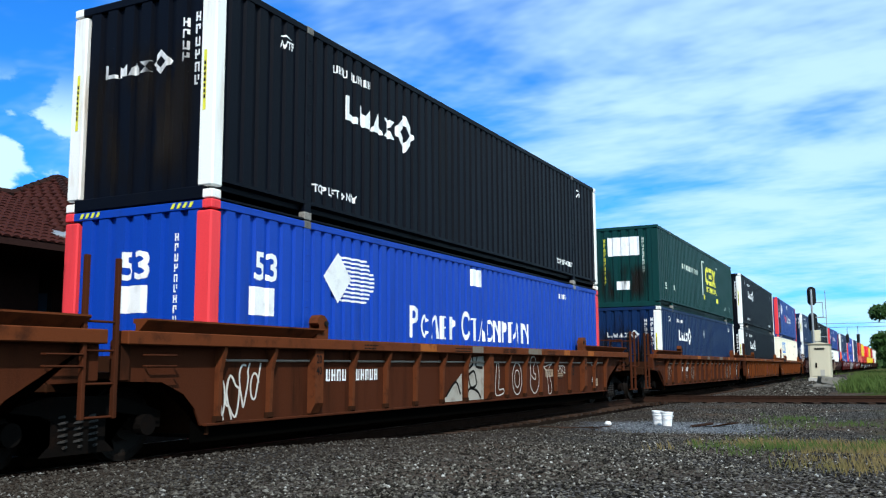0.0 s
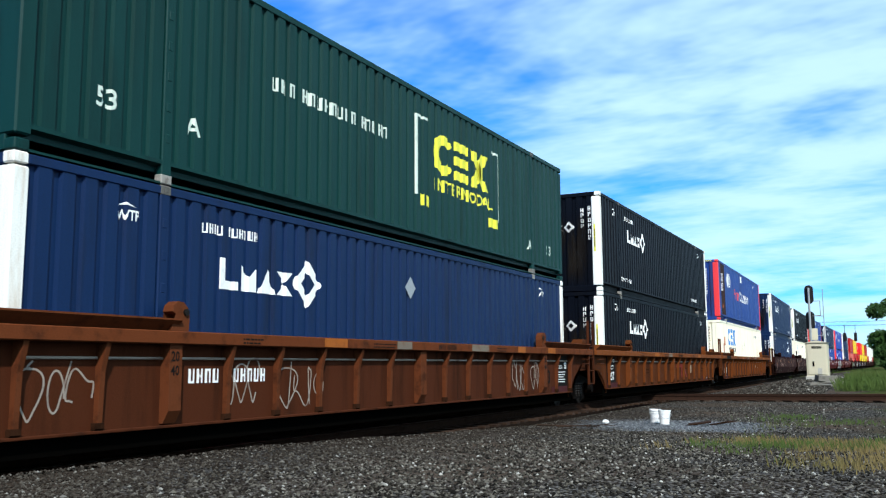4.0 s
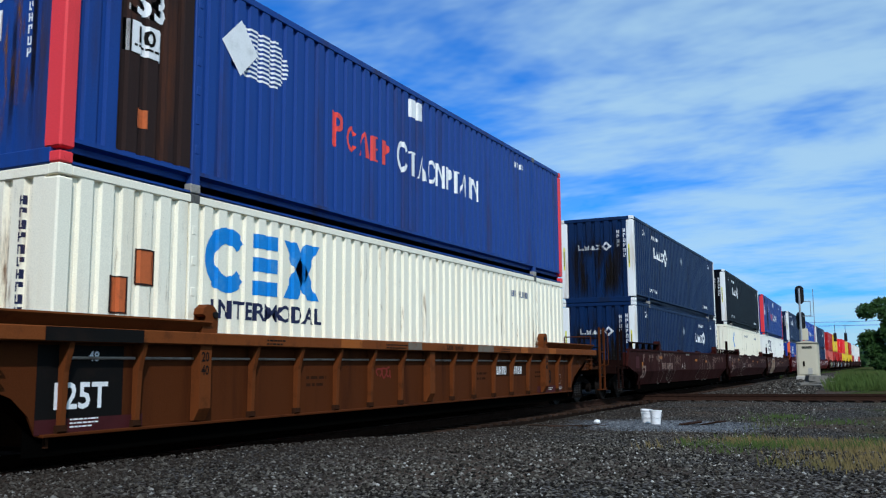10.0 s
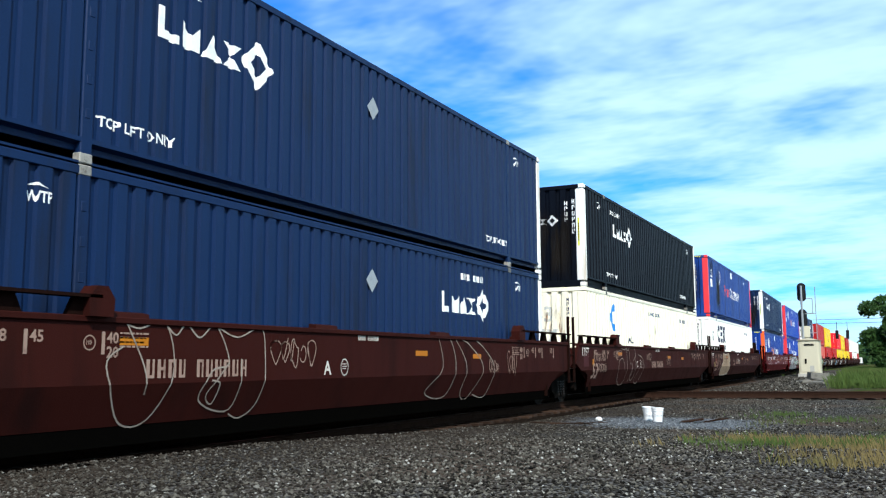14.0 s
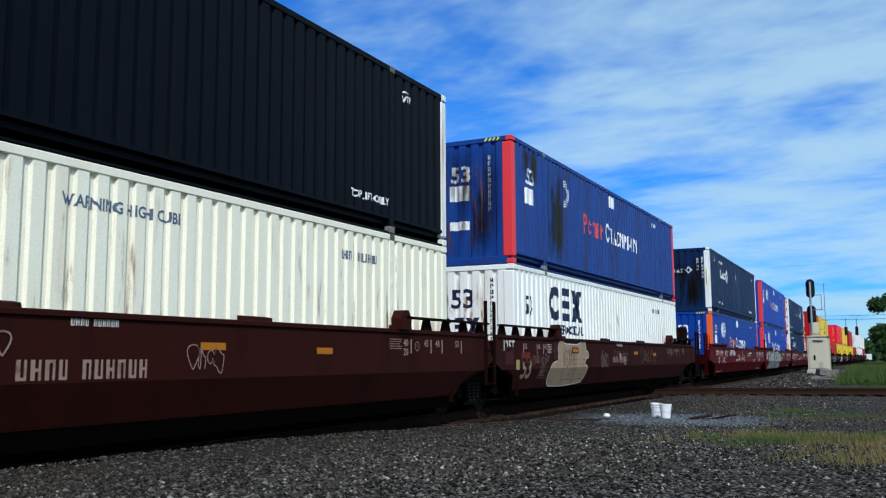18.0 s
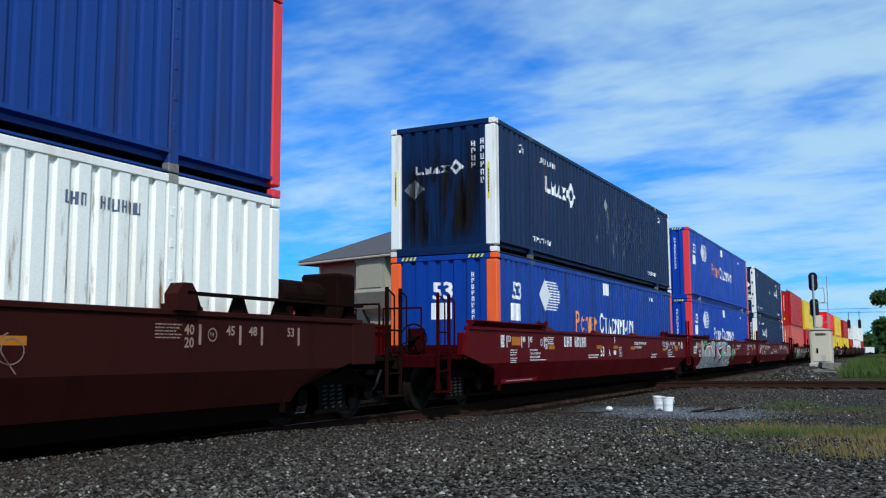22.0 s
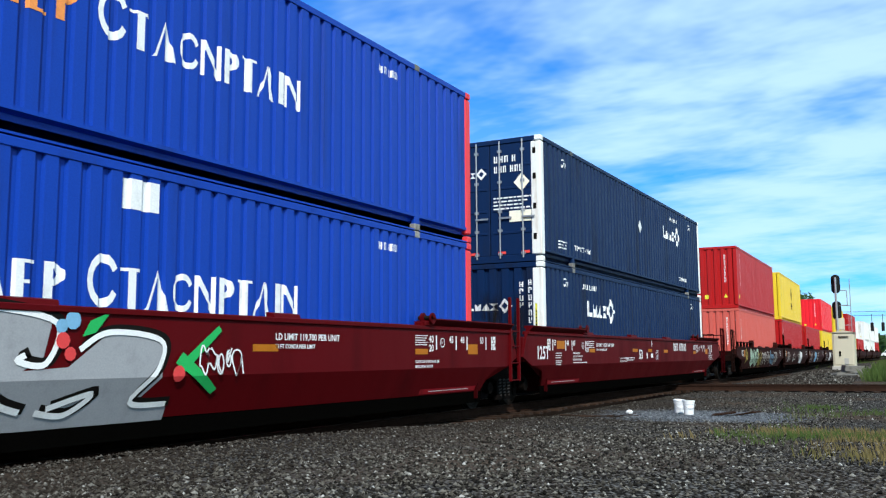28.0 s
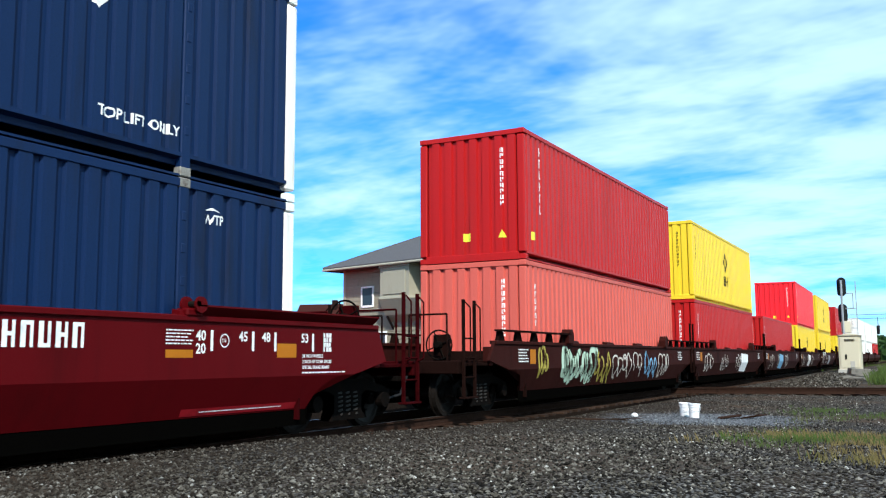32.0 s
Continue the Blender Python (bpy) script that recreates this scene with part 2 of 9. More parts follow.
RUST = (0.13, 0.045, 0.018)
M = {
    "navy": mat("navy_paint", (0.004, 0.0185, 0.069), 0.5, dark=(0.008, 0.01, 0.016), scale=2.2, amount=0.7, streak=True, spec=0.14),
    "black": mat("black_paint", (0.0024, 0.0036, 0.0075), 0.5, dark=(0.006, 0.0065, 0.008), scale=2.2, amount=0.6, streak=True, spec=0.07),
    "blue": mat("blue_paint", (0.006, 0.047, 0.36), 0.45, dark=(0.01, 0.03, 0.14), scale=2.0, amount=0.6, streak=True),
    "oldblue": mat("faded_blue_paint", (0.012, 0.05, 0.24), 0.5, dark=(0.035, 0.022, 0.02), scale=1.6, amount=0.8, streak=True),
    "green": mat("green_paint", (0.003, 0.034, 0.032), 0.5, dark=(0.003, 0.012, 0.012), scale=2.0, amount=0.6, streak=True, spec=0.14),
    "cream": mat("cream_paint", (0.92, 0.865, 0.69), 0.45, dark=(0.66, 0.52, 0.32), scale=2.2, amount=0.36, streak=True),
    "offwhite": mat("off_white_paint", (0.9, 0.89, 0.82), 0.45, dark=(0.6, 0.5, 0.36), scale=2.2, amount=0.4, streak=True),
    "white": mat("white_paint", (0.86, 0.86, 0.82), 0.4, dark=(0.42, 0.27, 0.13), scale=4, amount=0.75, streak=True),
    "redpost": mat("red_post_paint", (0.78, 0.05, 0.06), 0.4, dark=(0.35, 0.03, 0.03), scale=2.5, amount=0.6, streak=True),
    "orangepost": mat("orange_post_paint", (0.85, 0.13, 0.03), 0.4, dark=(0.4, 0.06, 0.03), scale=2.5, amount=0.5, streak=True),
    "red": mat("red_paint", (0.42, 0.0115, 0.012), 0.42, dark=(0.25, 0.02, 0.02), scale=2.0, amount=0.5, streak=True),
    "brightred": mat("bright_red_paint", (0.82, 0.02, 0.03), 0.4, dark=(0.45, 0.02, 0.02), scale=2.0, amount=0.4, streak=True),
    "pink": mat("faded_red_paint", (0.58, 0.108, 0.083), 0.5, dark=(0.4, 0.07, 0.05), scale=2.0, amount=0.5, streak=True),
    "yellow": mat("yellow_paint", (0.78, 0.55, 0.03), 0.42, dark=(0.45, 0.3, 0.05), scale=2.0, amount=0.4, streak=True),
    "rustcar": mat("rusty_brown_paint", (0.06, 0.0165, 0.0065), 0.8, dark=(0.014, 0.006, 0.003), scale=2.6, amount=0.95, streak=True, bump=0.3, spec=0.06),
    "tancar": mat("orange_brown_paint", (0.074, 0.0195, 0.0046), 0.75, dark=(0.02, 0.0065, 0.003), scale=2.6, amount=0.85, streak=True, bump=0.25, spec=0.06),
    # chords lighter than their side sheets: direct sun put into the paint
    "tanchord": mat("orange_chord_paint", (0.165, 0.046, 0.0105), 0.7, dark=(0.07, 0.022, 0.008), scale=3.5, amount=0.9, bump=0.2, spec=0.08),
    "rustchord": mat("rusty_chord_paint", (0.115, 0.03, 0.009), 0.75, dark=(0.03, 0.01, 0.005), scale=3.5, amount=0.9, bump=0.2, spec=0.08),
    "oxide": mat("oxide_red_paint", (0.03, 0.0058, 0.0042), 0.7, dark=(0.01, 0.0035, 0.003), scale=1.5, amount=0.8, streak=True, bump=0.25, spec=0.06),
    "maroon": mat("maroon_paint", (0.084, 0.0014, 0.003), 0.55, dark=(0.036, 0.0014, 0.002), scale=1.4, amount=0.6, streak=True, bump=0.1, spec=0.07),
    # near-black for the strips below the side sheets: shade put into the colour
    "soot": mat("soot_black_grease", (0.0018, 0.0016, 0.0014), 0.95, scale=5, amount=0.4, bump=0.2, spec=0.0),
    "steel": mat("dirty_dark_steel", (0.005, 0.004, 0.0035), 0.8, 0.0, dark=(0.014, 0.007, 0.0045), scale=5, amount=0.6, bump=0.4, spec=0.02),
    "wheel": mat("worn_wheel_steel", (0.01, 0.0075, 0.006), 0.6, 0.1, dark=(0.013, 0.008, 0.006), scale=5, amount=0.7, spec=0.15),
    "rail": mat("rail_steel", (0.24, 0.2, 0.17), 0.42, 0.9, dark=(0.2, 0.16, 0.13), scale=8, amount=0.5),
    "railside": mat("rusty_rail_side", (0.03, 0.015, 0.01), 0.85, 0.0, dark=(0.012, 0.007, 0.005), scale=8, amount=0.8, bump=0.4, spec=0.04),
    "tie": mat("creosoted_timber", (0.035, 0.02, 0.013), 0.9, dark=(0.01, 0.007, 0.006), scale=6, amount=0.8, bump=0.6, random_tint=0.35, spec=0.1),
    "ink": mat("white_lettering", (0.85, 0.85, 0.84), 0.45, dark=(0.5, 0.5, 0.48), scale=4, amount=0.6, bump=0),
    "inkred": mat("red_lettering", (0.75, 0.07, 0.06), 0.45, scale=4, amount=0.5, bump=0),
    "inkorange": mat("orange_lettering", (0.85, 0.3, 0.08), 0.45, scale=4, amount=0.5, bump=0),
    "inkblue": mat("blue_lettering", (0.02, 0.22, 0.62), 0.45, dark=(0.2, 0.4, 0.6), scale=4, amount=0.5, bump=0),
    "inknavy": mat("navy_lettering", (0.015, 0.02, 0.06), 0.45, scale=4, amount=0.3, bump=0),
    "inkyellow": mat("yellow_lettering", (0.75, 0.72, 0.06), 0.45, scale=4, amount=0.3, bump=0),
    "inkdark": mat("black_lettering", (0.008, 0.007, 0.006), 0.7, scale=4, amount=0.3, bump=0, spec=0.06),
    "amber": mat("amber_reflector", (0.42, 0.14, 0.006), 0.55, scale=6, amount=0.3, bump=0),
    "chalk": mat("chalky_spray_paint", (0.6, 0.56, 0.5), 0.7, dark=(0.35, 0.28, 0.24), scale=6, amount=0.7, bump=0),
    "silver": mat("silver_spray_paint", (0.33, 0.335, 0.35), 0.5, dark=(0.2, 0.2, 0.21), scale=3, amount=0.6, bump=0),
    "blackboard": mat("black_panel_paint", (0.006, 0.0055, 0.005), 0.7, dark=(0.02, 0.012, 0.009), scale=4, amount=0.5, spec=0.08),
    "concrete": mat("weathered_concrete", (0.42, 0.4, 0.36), 0.85, dark=(0.25, 0.23, 0.2), scale=5, amount=0.7, bump=0.5),
    "oldconcrete": mat("old_dirty_concrete", (0.17, 0.16, 0.14), 0.9, dark=(0.06, 0.05, 0.045), scale=6, amount=0.9, bump=0.5),
    "cabinet": mat("beige_cabinet_paint", (0.56, 0.51, 0.38), 0.5, dark=(0.4, 0.34, 0.24), scale=3, amount=0.5, streak=True),
    "signal": mat("black_signal_paint", (0.012, 0.012, 0.013), 0.5, scale=6, amount=0.3),
    "galv": mat("galvanised_steel", (0.42, 0.43, 0.44), 0.45, 0.7, scale=8, amount=0.5),
    "plastic": mat("white_plastic", (0.82, 0.82, 0.82), 0.35, dark=(0.6, 0.57, 0.5), scale=6, amount=0.4, bump=0.05),
    "tile": mat("clay_roof_tile", (0.046, 0.0135, 0.0105), 0.9, dark=(0.016, 0.0085, 0.0075), scale=5, amount=0.9, bump=0.4, spec=0.06),
    "ridge": mat("clay_ridge_tile", (0.028, 0.013, 0.011), 0.9, dark=(0.013, 0.008, 0.008), scale=6, amount=0.8, bump=0.4, spec=0.06),
    "brick": mat("dark_station_brick", (0.02, 0.009, 0.007), 0.9, dark=(0.009, 0.006, 0.006), scale=9, amount=0.8, bump=0.5, spec=0.06),
    "darkwood": mat("dark_painted_timber", (0.012, 0.008, 0.007), 0.8, dark=(0.006, 0.005, 0.005), scale=6, amount=0.6, bump=0.3, spec=0.1),
    "glass": mat("dim_window_glass", (0.03, 0.05, 0.07), 0.08, scale=2, amount=0.2, bump=0),
    "slate": mat("grey_shingle_roof", (0.1, 0.095, 0.098), 0.9, dark=(0.06, 0.056, 0.058), scale=9, amount=0.7, bump=0.5, spec=0.15),
    "siding": mat("beige_siding", (0.3, 0.275, 0.2), 0.7, dark=(0.2, 0.185, 0.14), scale=4, amount=0.5, streak=True),
    "trim": mat("pale_trim_paint", (0.42, 0.39, 0.3), 0.6, dark=(0.28, 0.26, 0.2), scale=5, amount=0.5),
    "shed": mat("red_metal_cladding", (0.48, 0.02, 0.03), 0.5, dark=(0.28, 0.02, 0.02), scale=2, amount=0.5, streak=True),
    "bark": mat("tree_bark", (0.1, 0.07, 0.05), 0.9, dark=(0.05, 0.035, 0.025), scale=9, amount=0.8, bump=0.7),
    "leaf": mat("tree_leaves", (0.022, 0.052, 0.01), 0.6, dark=(0.008, 0.022, 0.006), scale=1.2, amount=0.9, fine=5, bump=0, spec=0.15),
    "grass": mat("green_grass", (0.055, 0.09, 0.018), 0.7, dark=(0.1, 0.088, 0.034), scale=0.35, amount=0.9, fine=3, bump=0),
    "drygrass": mat("dry_grass", (0.165, 0.125, 0.05), 0.8, dark=(0.07, 0.08, 0.022), scale=0.5, amount=0.9, fine=3, bump=0),
}


# ---- building blocks ----
def part(name, bm, material, parent, label=""):
    """One mesh object made of bm, under a thing or a part (None: a thing of its own)."""
    me = bpy.data.meshes.new(name)
    bm.to_mesh(me)
    bm.free()
    me.materials.append(M[material] if isinstance(material, str) else material)
    ob = new(name, me)
    if parent:
        ob.parent = parent
    if label:
        ob["label"] = label
    return ob


def again(ob, parent, m=None):
    """One more object on ob's mesh, under parent."""
    o = new(ob.name.split(".")[0], ob.data)
    o.parent = parent
    if m is not None:
        o.matrix_basis = m
    if ob.get("label"):
        o["label"] = ob["label"]
    return o


def B():
    return bmesh.new()


def box(bm, x0, x1, y0, y1, z0, z1, m=None):
    v = [bm.verts.new(m @ Vector(p) if m else p) for p in ((x0, y0, z0), (x1, y0, z0), (x1, y1, z0), (x0, y1, z0), (x0, y0, z1), (x1, y0, z1), (x1, y1, z1), (x0, y1, z1))]
    for f in ((3, 2, 1, 0), (4, 5, 6, 7), (0, 1, 5, 4), (1, 2, 6, 5), (2, 3, 7, 6), (3, 0, 4, 7)):
        bm.faces.new([v[i] for i in f])
    return bm


def soft_box(bm, x0, x1, y0, y1, z0, z1, r=0.01):
    t = bmesh.new()
    box(t, x0, x1, y0, y1, z0, z1)
    bmesh.ops.bevel(t, geom=t.edges[:], offset=r, segments=1, affect="EDGES")
    me = bpy.data.meshes.new("t")
    t.to_mesh(me)
    t.free()
    bm.from_mesh(me)
    bpy.data.meshes.remove(me)
    return bm


def prism(bm, outline, x0, x1):
    """An outline of (y, z) points, pulled from x0 to x1."""
    a = [bm.verts.new((x0, y, z)) for y, z in outline]
    b = [bm.verts.new((x1, y, z)) for y, z in outline]
    k = len(outline)
    for i in range(k):
        j = (i + 1) % k
        bm.faces.new((a[i], b[i], b[j], a[j]))
    fa, fb = bm.faces.new(a), bm.faces.new(b[::-1])
    bmesh.ops.triangulate(bm, faces=[fa, fb])
    bmesh.ops.recalc_face_normals(bm, faces=bm.faces[:])
    return bm


def prism_x(outline, y0, y1, s):
    """An outline of (x, z) points on the side s, pulled from y0 to y1."""
    bm = B()
    a = [bm.verts.new((s * x, y0, z)) for x, z in outline]
    b = [bm.verts.new((s * x, y1, z)) for x, z in outline]
    k = len(outline)
    for i in range(k):
        bm.faces.new((a[i], a[(i + 1) % k], b[(i + 1) % k], b[i]))
    bm.faces.new(a[::-1])
    bm.faces.new(b)
    bmesh.ops.recalc_face_normals(bm, faces=bm.faces[:])
    return bm


def tube(bm, p, q, r, n=8, r2=None):
    p, q = Vector(p), Vector(q)
    z = (q - p).normalized()
    x = z.orthogonal().normalized()
    y = z.cross(x)
    r2 = r if r2 is None else r2
    ring = [[bm.verts.new(c + (x * math.cos(2 * math.pi * i / n) + y * math.sin(2 * math.pi * i / n)) * k) for i in range(n)] for c, k in ((p, r), (q, r2))]
    for i in range(n):
        j = (i + 1) % n
        bm.faces.new((ring[0][i], ring[0][j], ring[1][j], ring[1][i]))
    bm.faces.new(ring[0][::-1])
    bm.faces.new(ring[1])
    return bm


def pipe(bm, points, r, n=6):
    for p, q in zip(points, points[1:]):
        tube(bm, p, q, r, n)
    return bm


def lathe(bm, outline, n, m):
    """A closed outline of (radius, height) points, turned round its axis, set by m."""
    rings = [[bm.verts.new(m @ Vector((r * math.cos(2 * math.pi * i / n), r * math.sin(2 * math.pi * i / n), h))) for i in range(n)] for r, h in outline]
    for a, b in zip(rings, rings[1:] + rings[:1]):
        for i in range(n):
            j = (i + 1) % n
            bm.faces.new((a[i], a[j], b[j], b[i]))
    bmesh.ops.recalc_face_normals(bm, faces=bm.faces[:])
    return bm


def thing(name, label, category, group=""):
    return tagged(new(name), label, category, group)


# ---- lettering and marks, in (u, v) on a flat sheet ----
def rect(bm, u0, v0, u1, v1, lean=0.0):
    bm.faces.new([bm.verts.new(p) for p in ((u0, v0, 0), (u1, v0, 0), (u1 + lean, v1, 0), (u0 + lean, v1, 0))])


def shape(bm, points):
    bm.faces.new([bm.verts.new((u, v, 0)) for u, v in points])


def stroke(bm, points, w):
    """A painted line of width w along the points, as one ribbon."""
    pts = [Vector(p[:2]) for p in points]
    pts = [p for i, p in enumerate(pts) if i == 0 or (p - pts[i - 1]).length > 1e-4]
    edge = []
    for i, p in enumerate(pts):
        d = pts[min(i + 1, len(pts) - 1)] - pts[max(i - 1, 0)]
        d = d.normalized() if d.length > 1e-5 else Vector((1, 0))
        n = Vector((-d.y, d.x)) * w / 2
        edge.append((bm.verts.new((p.x + n.x, p.y + n.y, 0)), bm.verts.new((p.x - n.x, p.y - n.y, 0))))
    for (a, b), (c, d) in zip(edge, edge[1:]):
        bm.faces.new((a, b, d, c))


def disc(bm, u, v, r, n=14, inner=0.0, start=0.0, stop=1.0, tall=1.0):
    """A disc, or a ring or part of a ring, in n steps."""
    for i in range(n):
        a, b = (2 * math.pi * (start + (stop - start) * k / n) for k in (i, i + 1))
        q = [(u + r * math.cos(t), v + r * tall * math.sin(t)) for t in (a, b)]
        if inner:
            q += [(u + inner * math.cos(t), v + inner * tall * math.sin(t)) for t in (b, a)]
        else:
            q.append((u, v))
        shape(bm, q)


def word_shapes(bm, kinds, u, v, size, gap=0.1):
    """A row of plain shapes, thick and thin: o ring, a wedge, b post with a disc, t post with a cap, e comb, i post, n gate."""
    for k in kinds:
        h, t, thin = size, 0.25 * size, 0.09 * size
        if k == "o":
            w = 0.72 * h
            disc(bm, u + w / 2, v + h / 2, w / 2, 14, 0.24 * h, 0.08, 0.92, h / w)
        elif k == "a":
            w = 0.76 * h
            shape(bm, ((u, v), (u + thin, v), (u + 0.42 * h, v + h), (u + 0.36 * h, v + h)))
            shape(bm, ((u + w - t * 1.2, v), (u + w, v), (u + 0.46 * h, v + h), (u + 0.36 * h, v + 0.86 * h)))
        elif k == "b":
            w = 0.6 * h
            rect(bm, u, v, u + t, v + h)
            disc(bm, u + t, v + 0.72 * h, w - t, 8, (w - t) * 0.45, -0.25, 0.25, 0.28 * h / (w - t))
        elif k == "e":
            w = 0.56 * h
            rect(bm, u, v, u + t, v + h)
            for z in (0, 0.46, 0.92):
                rect(bm, u + t, v + z * h, u + w * (0.8 if z == 0.46 else 1), v + (z + 0.08) * h)
        elif k == "t":
            w = 0.62 * h
            rect(bm, u + w / 2 - t / 2, v, u + w / 2 + t / 2, v + 0.92 * h)
            rect(bm, u, v + 0.92 * h, u + w, v + h)
        elif k == "n":
            w = 0.72 * h
            rect(bm, u, v, u + thin, v + h)
            rect(bm, u + w - thin, v, u + w, v + h)
            shape(bm, ((u + thin, v + h), (u + thin, v + 0.72 * h), (u + w - thin, v), (u + w - thin, v + 0.28 * h)))
        else:
            w = t
            rect(bm, u, v, u + t, v + h)
        u += w + gap * h
    return u


TEXTS = {}


def text(bm, words, u, v, size, down=False, wide=1.0):
    """Words in the built-in font, from (u, v) on, size metres high; down: one letter under the other."""
    if down:
        for i, c in enumerate(words):
            text(bm, c, u, v - i * size * 1.16, size)
        return
    if words not in TEXTS:
        cu = bpy.data.curves.new("words", "FONT")
        cu.body, cu.resolution_u, cu.offset = words, 2, 0.022
        ob = bpy.data.objects.new("words", cu)
        me = ob.to_mesh()
        TEXTS[words] = ([tuple(p.co) for p in me.vertices], [tuple(f.vertices) for f in me.polygons])
        ob.to_mesh_clear()
        bpy.data.objects.remove(ob)
    co, fs = TEXTS[words]
    k = size / 0.7
    vs = [bm.verts.new((u + p[0] * k * wide, v + p[1] * k, 0)) for p in co]
    for f in fs:
        try:
            bm.faces.new([vs[i] for i in f])
        except ValueError:
            pass


def bars(bm, widths, u, v, size, thick=0.34, gap=0.22):
    """A row of plain upright blocks, as broad as the widths say: lettering that is not spelled."""
    for i, w in enumerate(widths):
        if w > 0:
            t = min(w * 0.42, thick) * size
            rect(bm, u, v, u + t, v + size)
            rect(bm, u + w * size - t * 0.62, v, u + w * size, v + size)
            h = (0.0, 0.42, 0.84)[i % 3] * size
            rect(bm, u + t, v + h, u + w * size - t * 0.62, v + h + 0.16 * size)
        u += (abs(w) + gap) * size
    return u


def small_print(bm, u, v, length, lines, size):
    for i in range(lines):
        x = u
        k = 0
        while x < u + length * (1 - 0.12 * ((i * 7) % 3)):
            w = size * (1.2 + 1.1 * ((i * 5 + k * 3) % 4) / 2)
            rect(bm, x, v - i * size * 1.7, min(x + w, u + length), v - i * size * 1.7 + size * 0.7)
            x += w + size * 0.55
            k += 1


def ring_diamond(bm, u, v, r):
    """A square set on its corner, with a square hole."""
    o = [(u + r * math.cos(a * math.pi / 2), v + r * math.sin(a * math.pi / 2)) for a in range(4)]
    i = [(u + r * 0.48 * math.cos(a * math.pi / 2), v + r * 0.48 * math.sin(a * math.pi / 2)) for a in range(4)]
    for a in range(4):
        b = (a + 1) % 4
        shape(bm, (o[a], o[b], i[b], i[a]))


def lay(bm, name, material, parent, where, folds=None, lift=0.004, label=""):
    """Lays a sheet of marks on a surface. where(u, v, x) gives the place, folds the surface's fold lines as (u, depth) pairs."""
    if folds:
        us = [p.co.x for p in bm.verts]
        lo, hi = min(us), max(us)
        for u, _ in folds:
            if lo < u < hi:
                bmesh.ops.bisect_plane(bm, geom=bm.verts[:] + bm.edges[:] + bm.faces[:], plane_co=(u, 0, 0), plane_no=(1, 0, 0))
    at, dep = ([f[0] for f in folds], [f[1] for f in folds]) if folds else ((0, 1), (0, 0))
    for p in bm.verts:
        p.co = where(p.co.x, p.co.y, lift - float(np.interp(p.co.x, at, dep)))
    return part(name, bm, material, parent, label)


# ---- containers ----
WIDE = 2.6


def fold_line(u0, u1, pitch, depth, start=0.0):
    """The folds of a corrugated panel between u0 and u1: (u, depth behind the crests)."""
    k = max(1, round((u1 - u0) / pitch))
    p = (u1 - u0) / k
    out = []
    for i in range(k):
        a = u0 + i * p
        out += [(a, depth), (a + p * 0.3, depth), (a + p * 0.37, 0.0), (a + p * 0.93, 0.0)]
    return out + [(u1, depth)]


def corrugated(bm, folds, z0, z1, place):
    lo = [bm.verts.new(place(u, z0, -d)) for u, d in folds]
    hi = [bm.verts.new(place(u, z1, -d)) for u, d in folds]
    for i in range(len(folds) - 1):
        bm.faces.new((lo[i], lo[i + 1], hi[i + 1], hi[i]))
    u0, u1 = folds[0][0], folds[-1][0]
    b = [bm.verts.new(place(u, z, -0.085)) for u, z in ((u0, z0), (u1, z0), (u1, z1), (u0, z1))]
    bm.faces.new(b[::-1])
    return bm


def side_at(sign, crest=0.012):
    return lambda u, v, x: Vector((sign * (WIDE / 2 - crest + x), u, v))


def front_at(u, v, x):
    return Vector((u, 0.02 - x, v))


FRAMES = {}


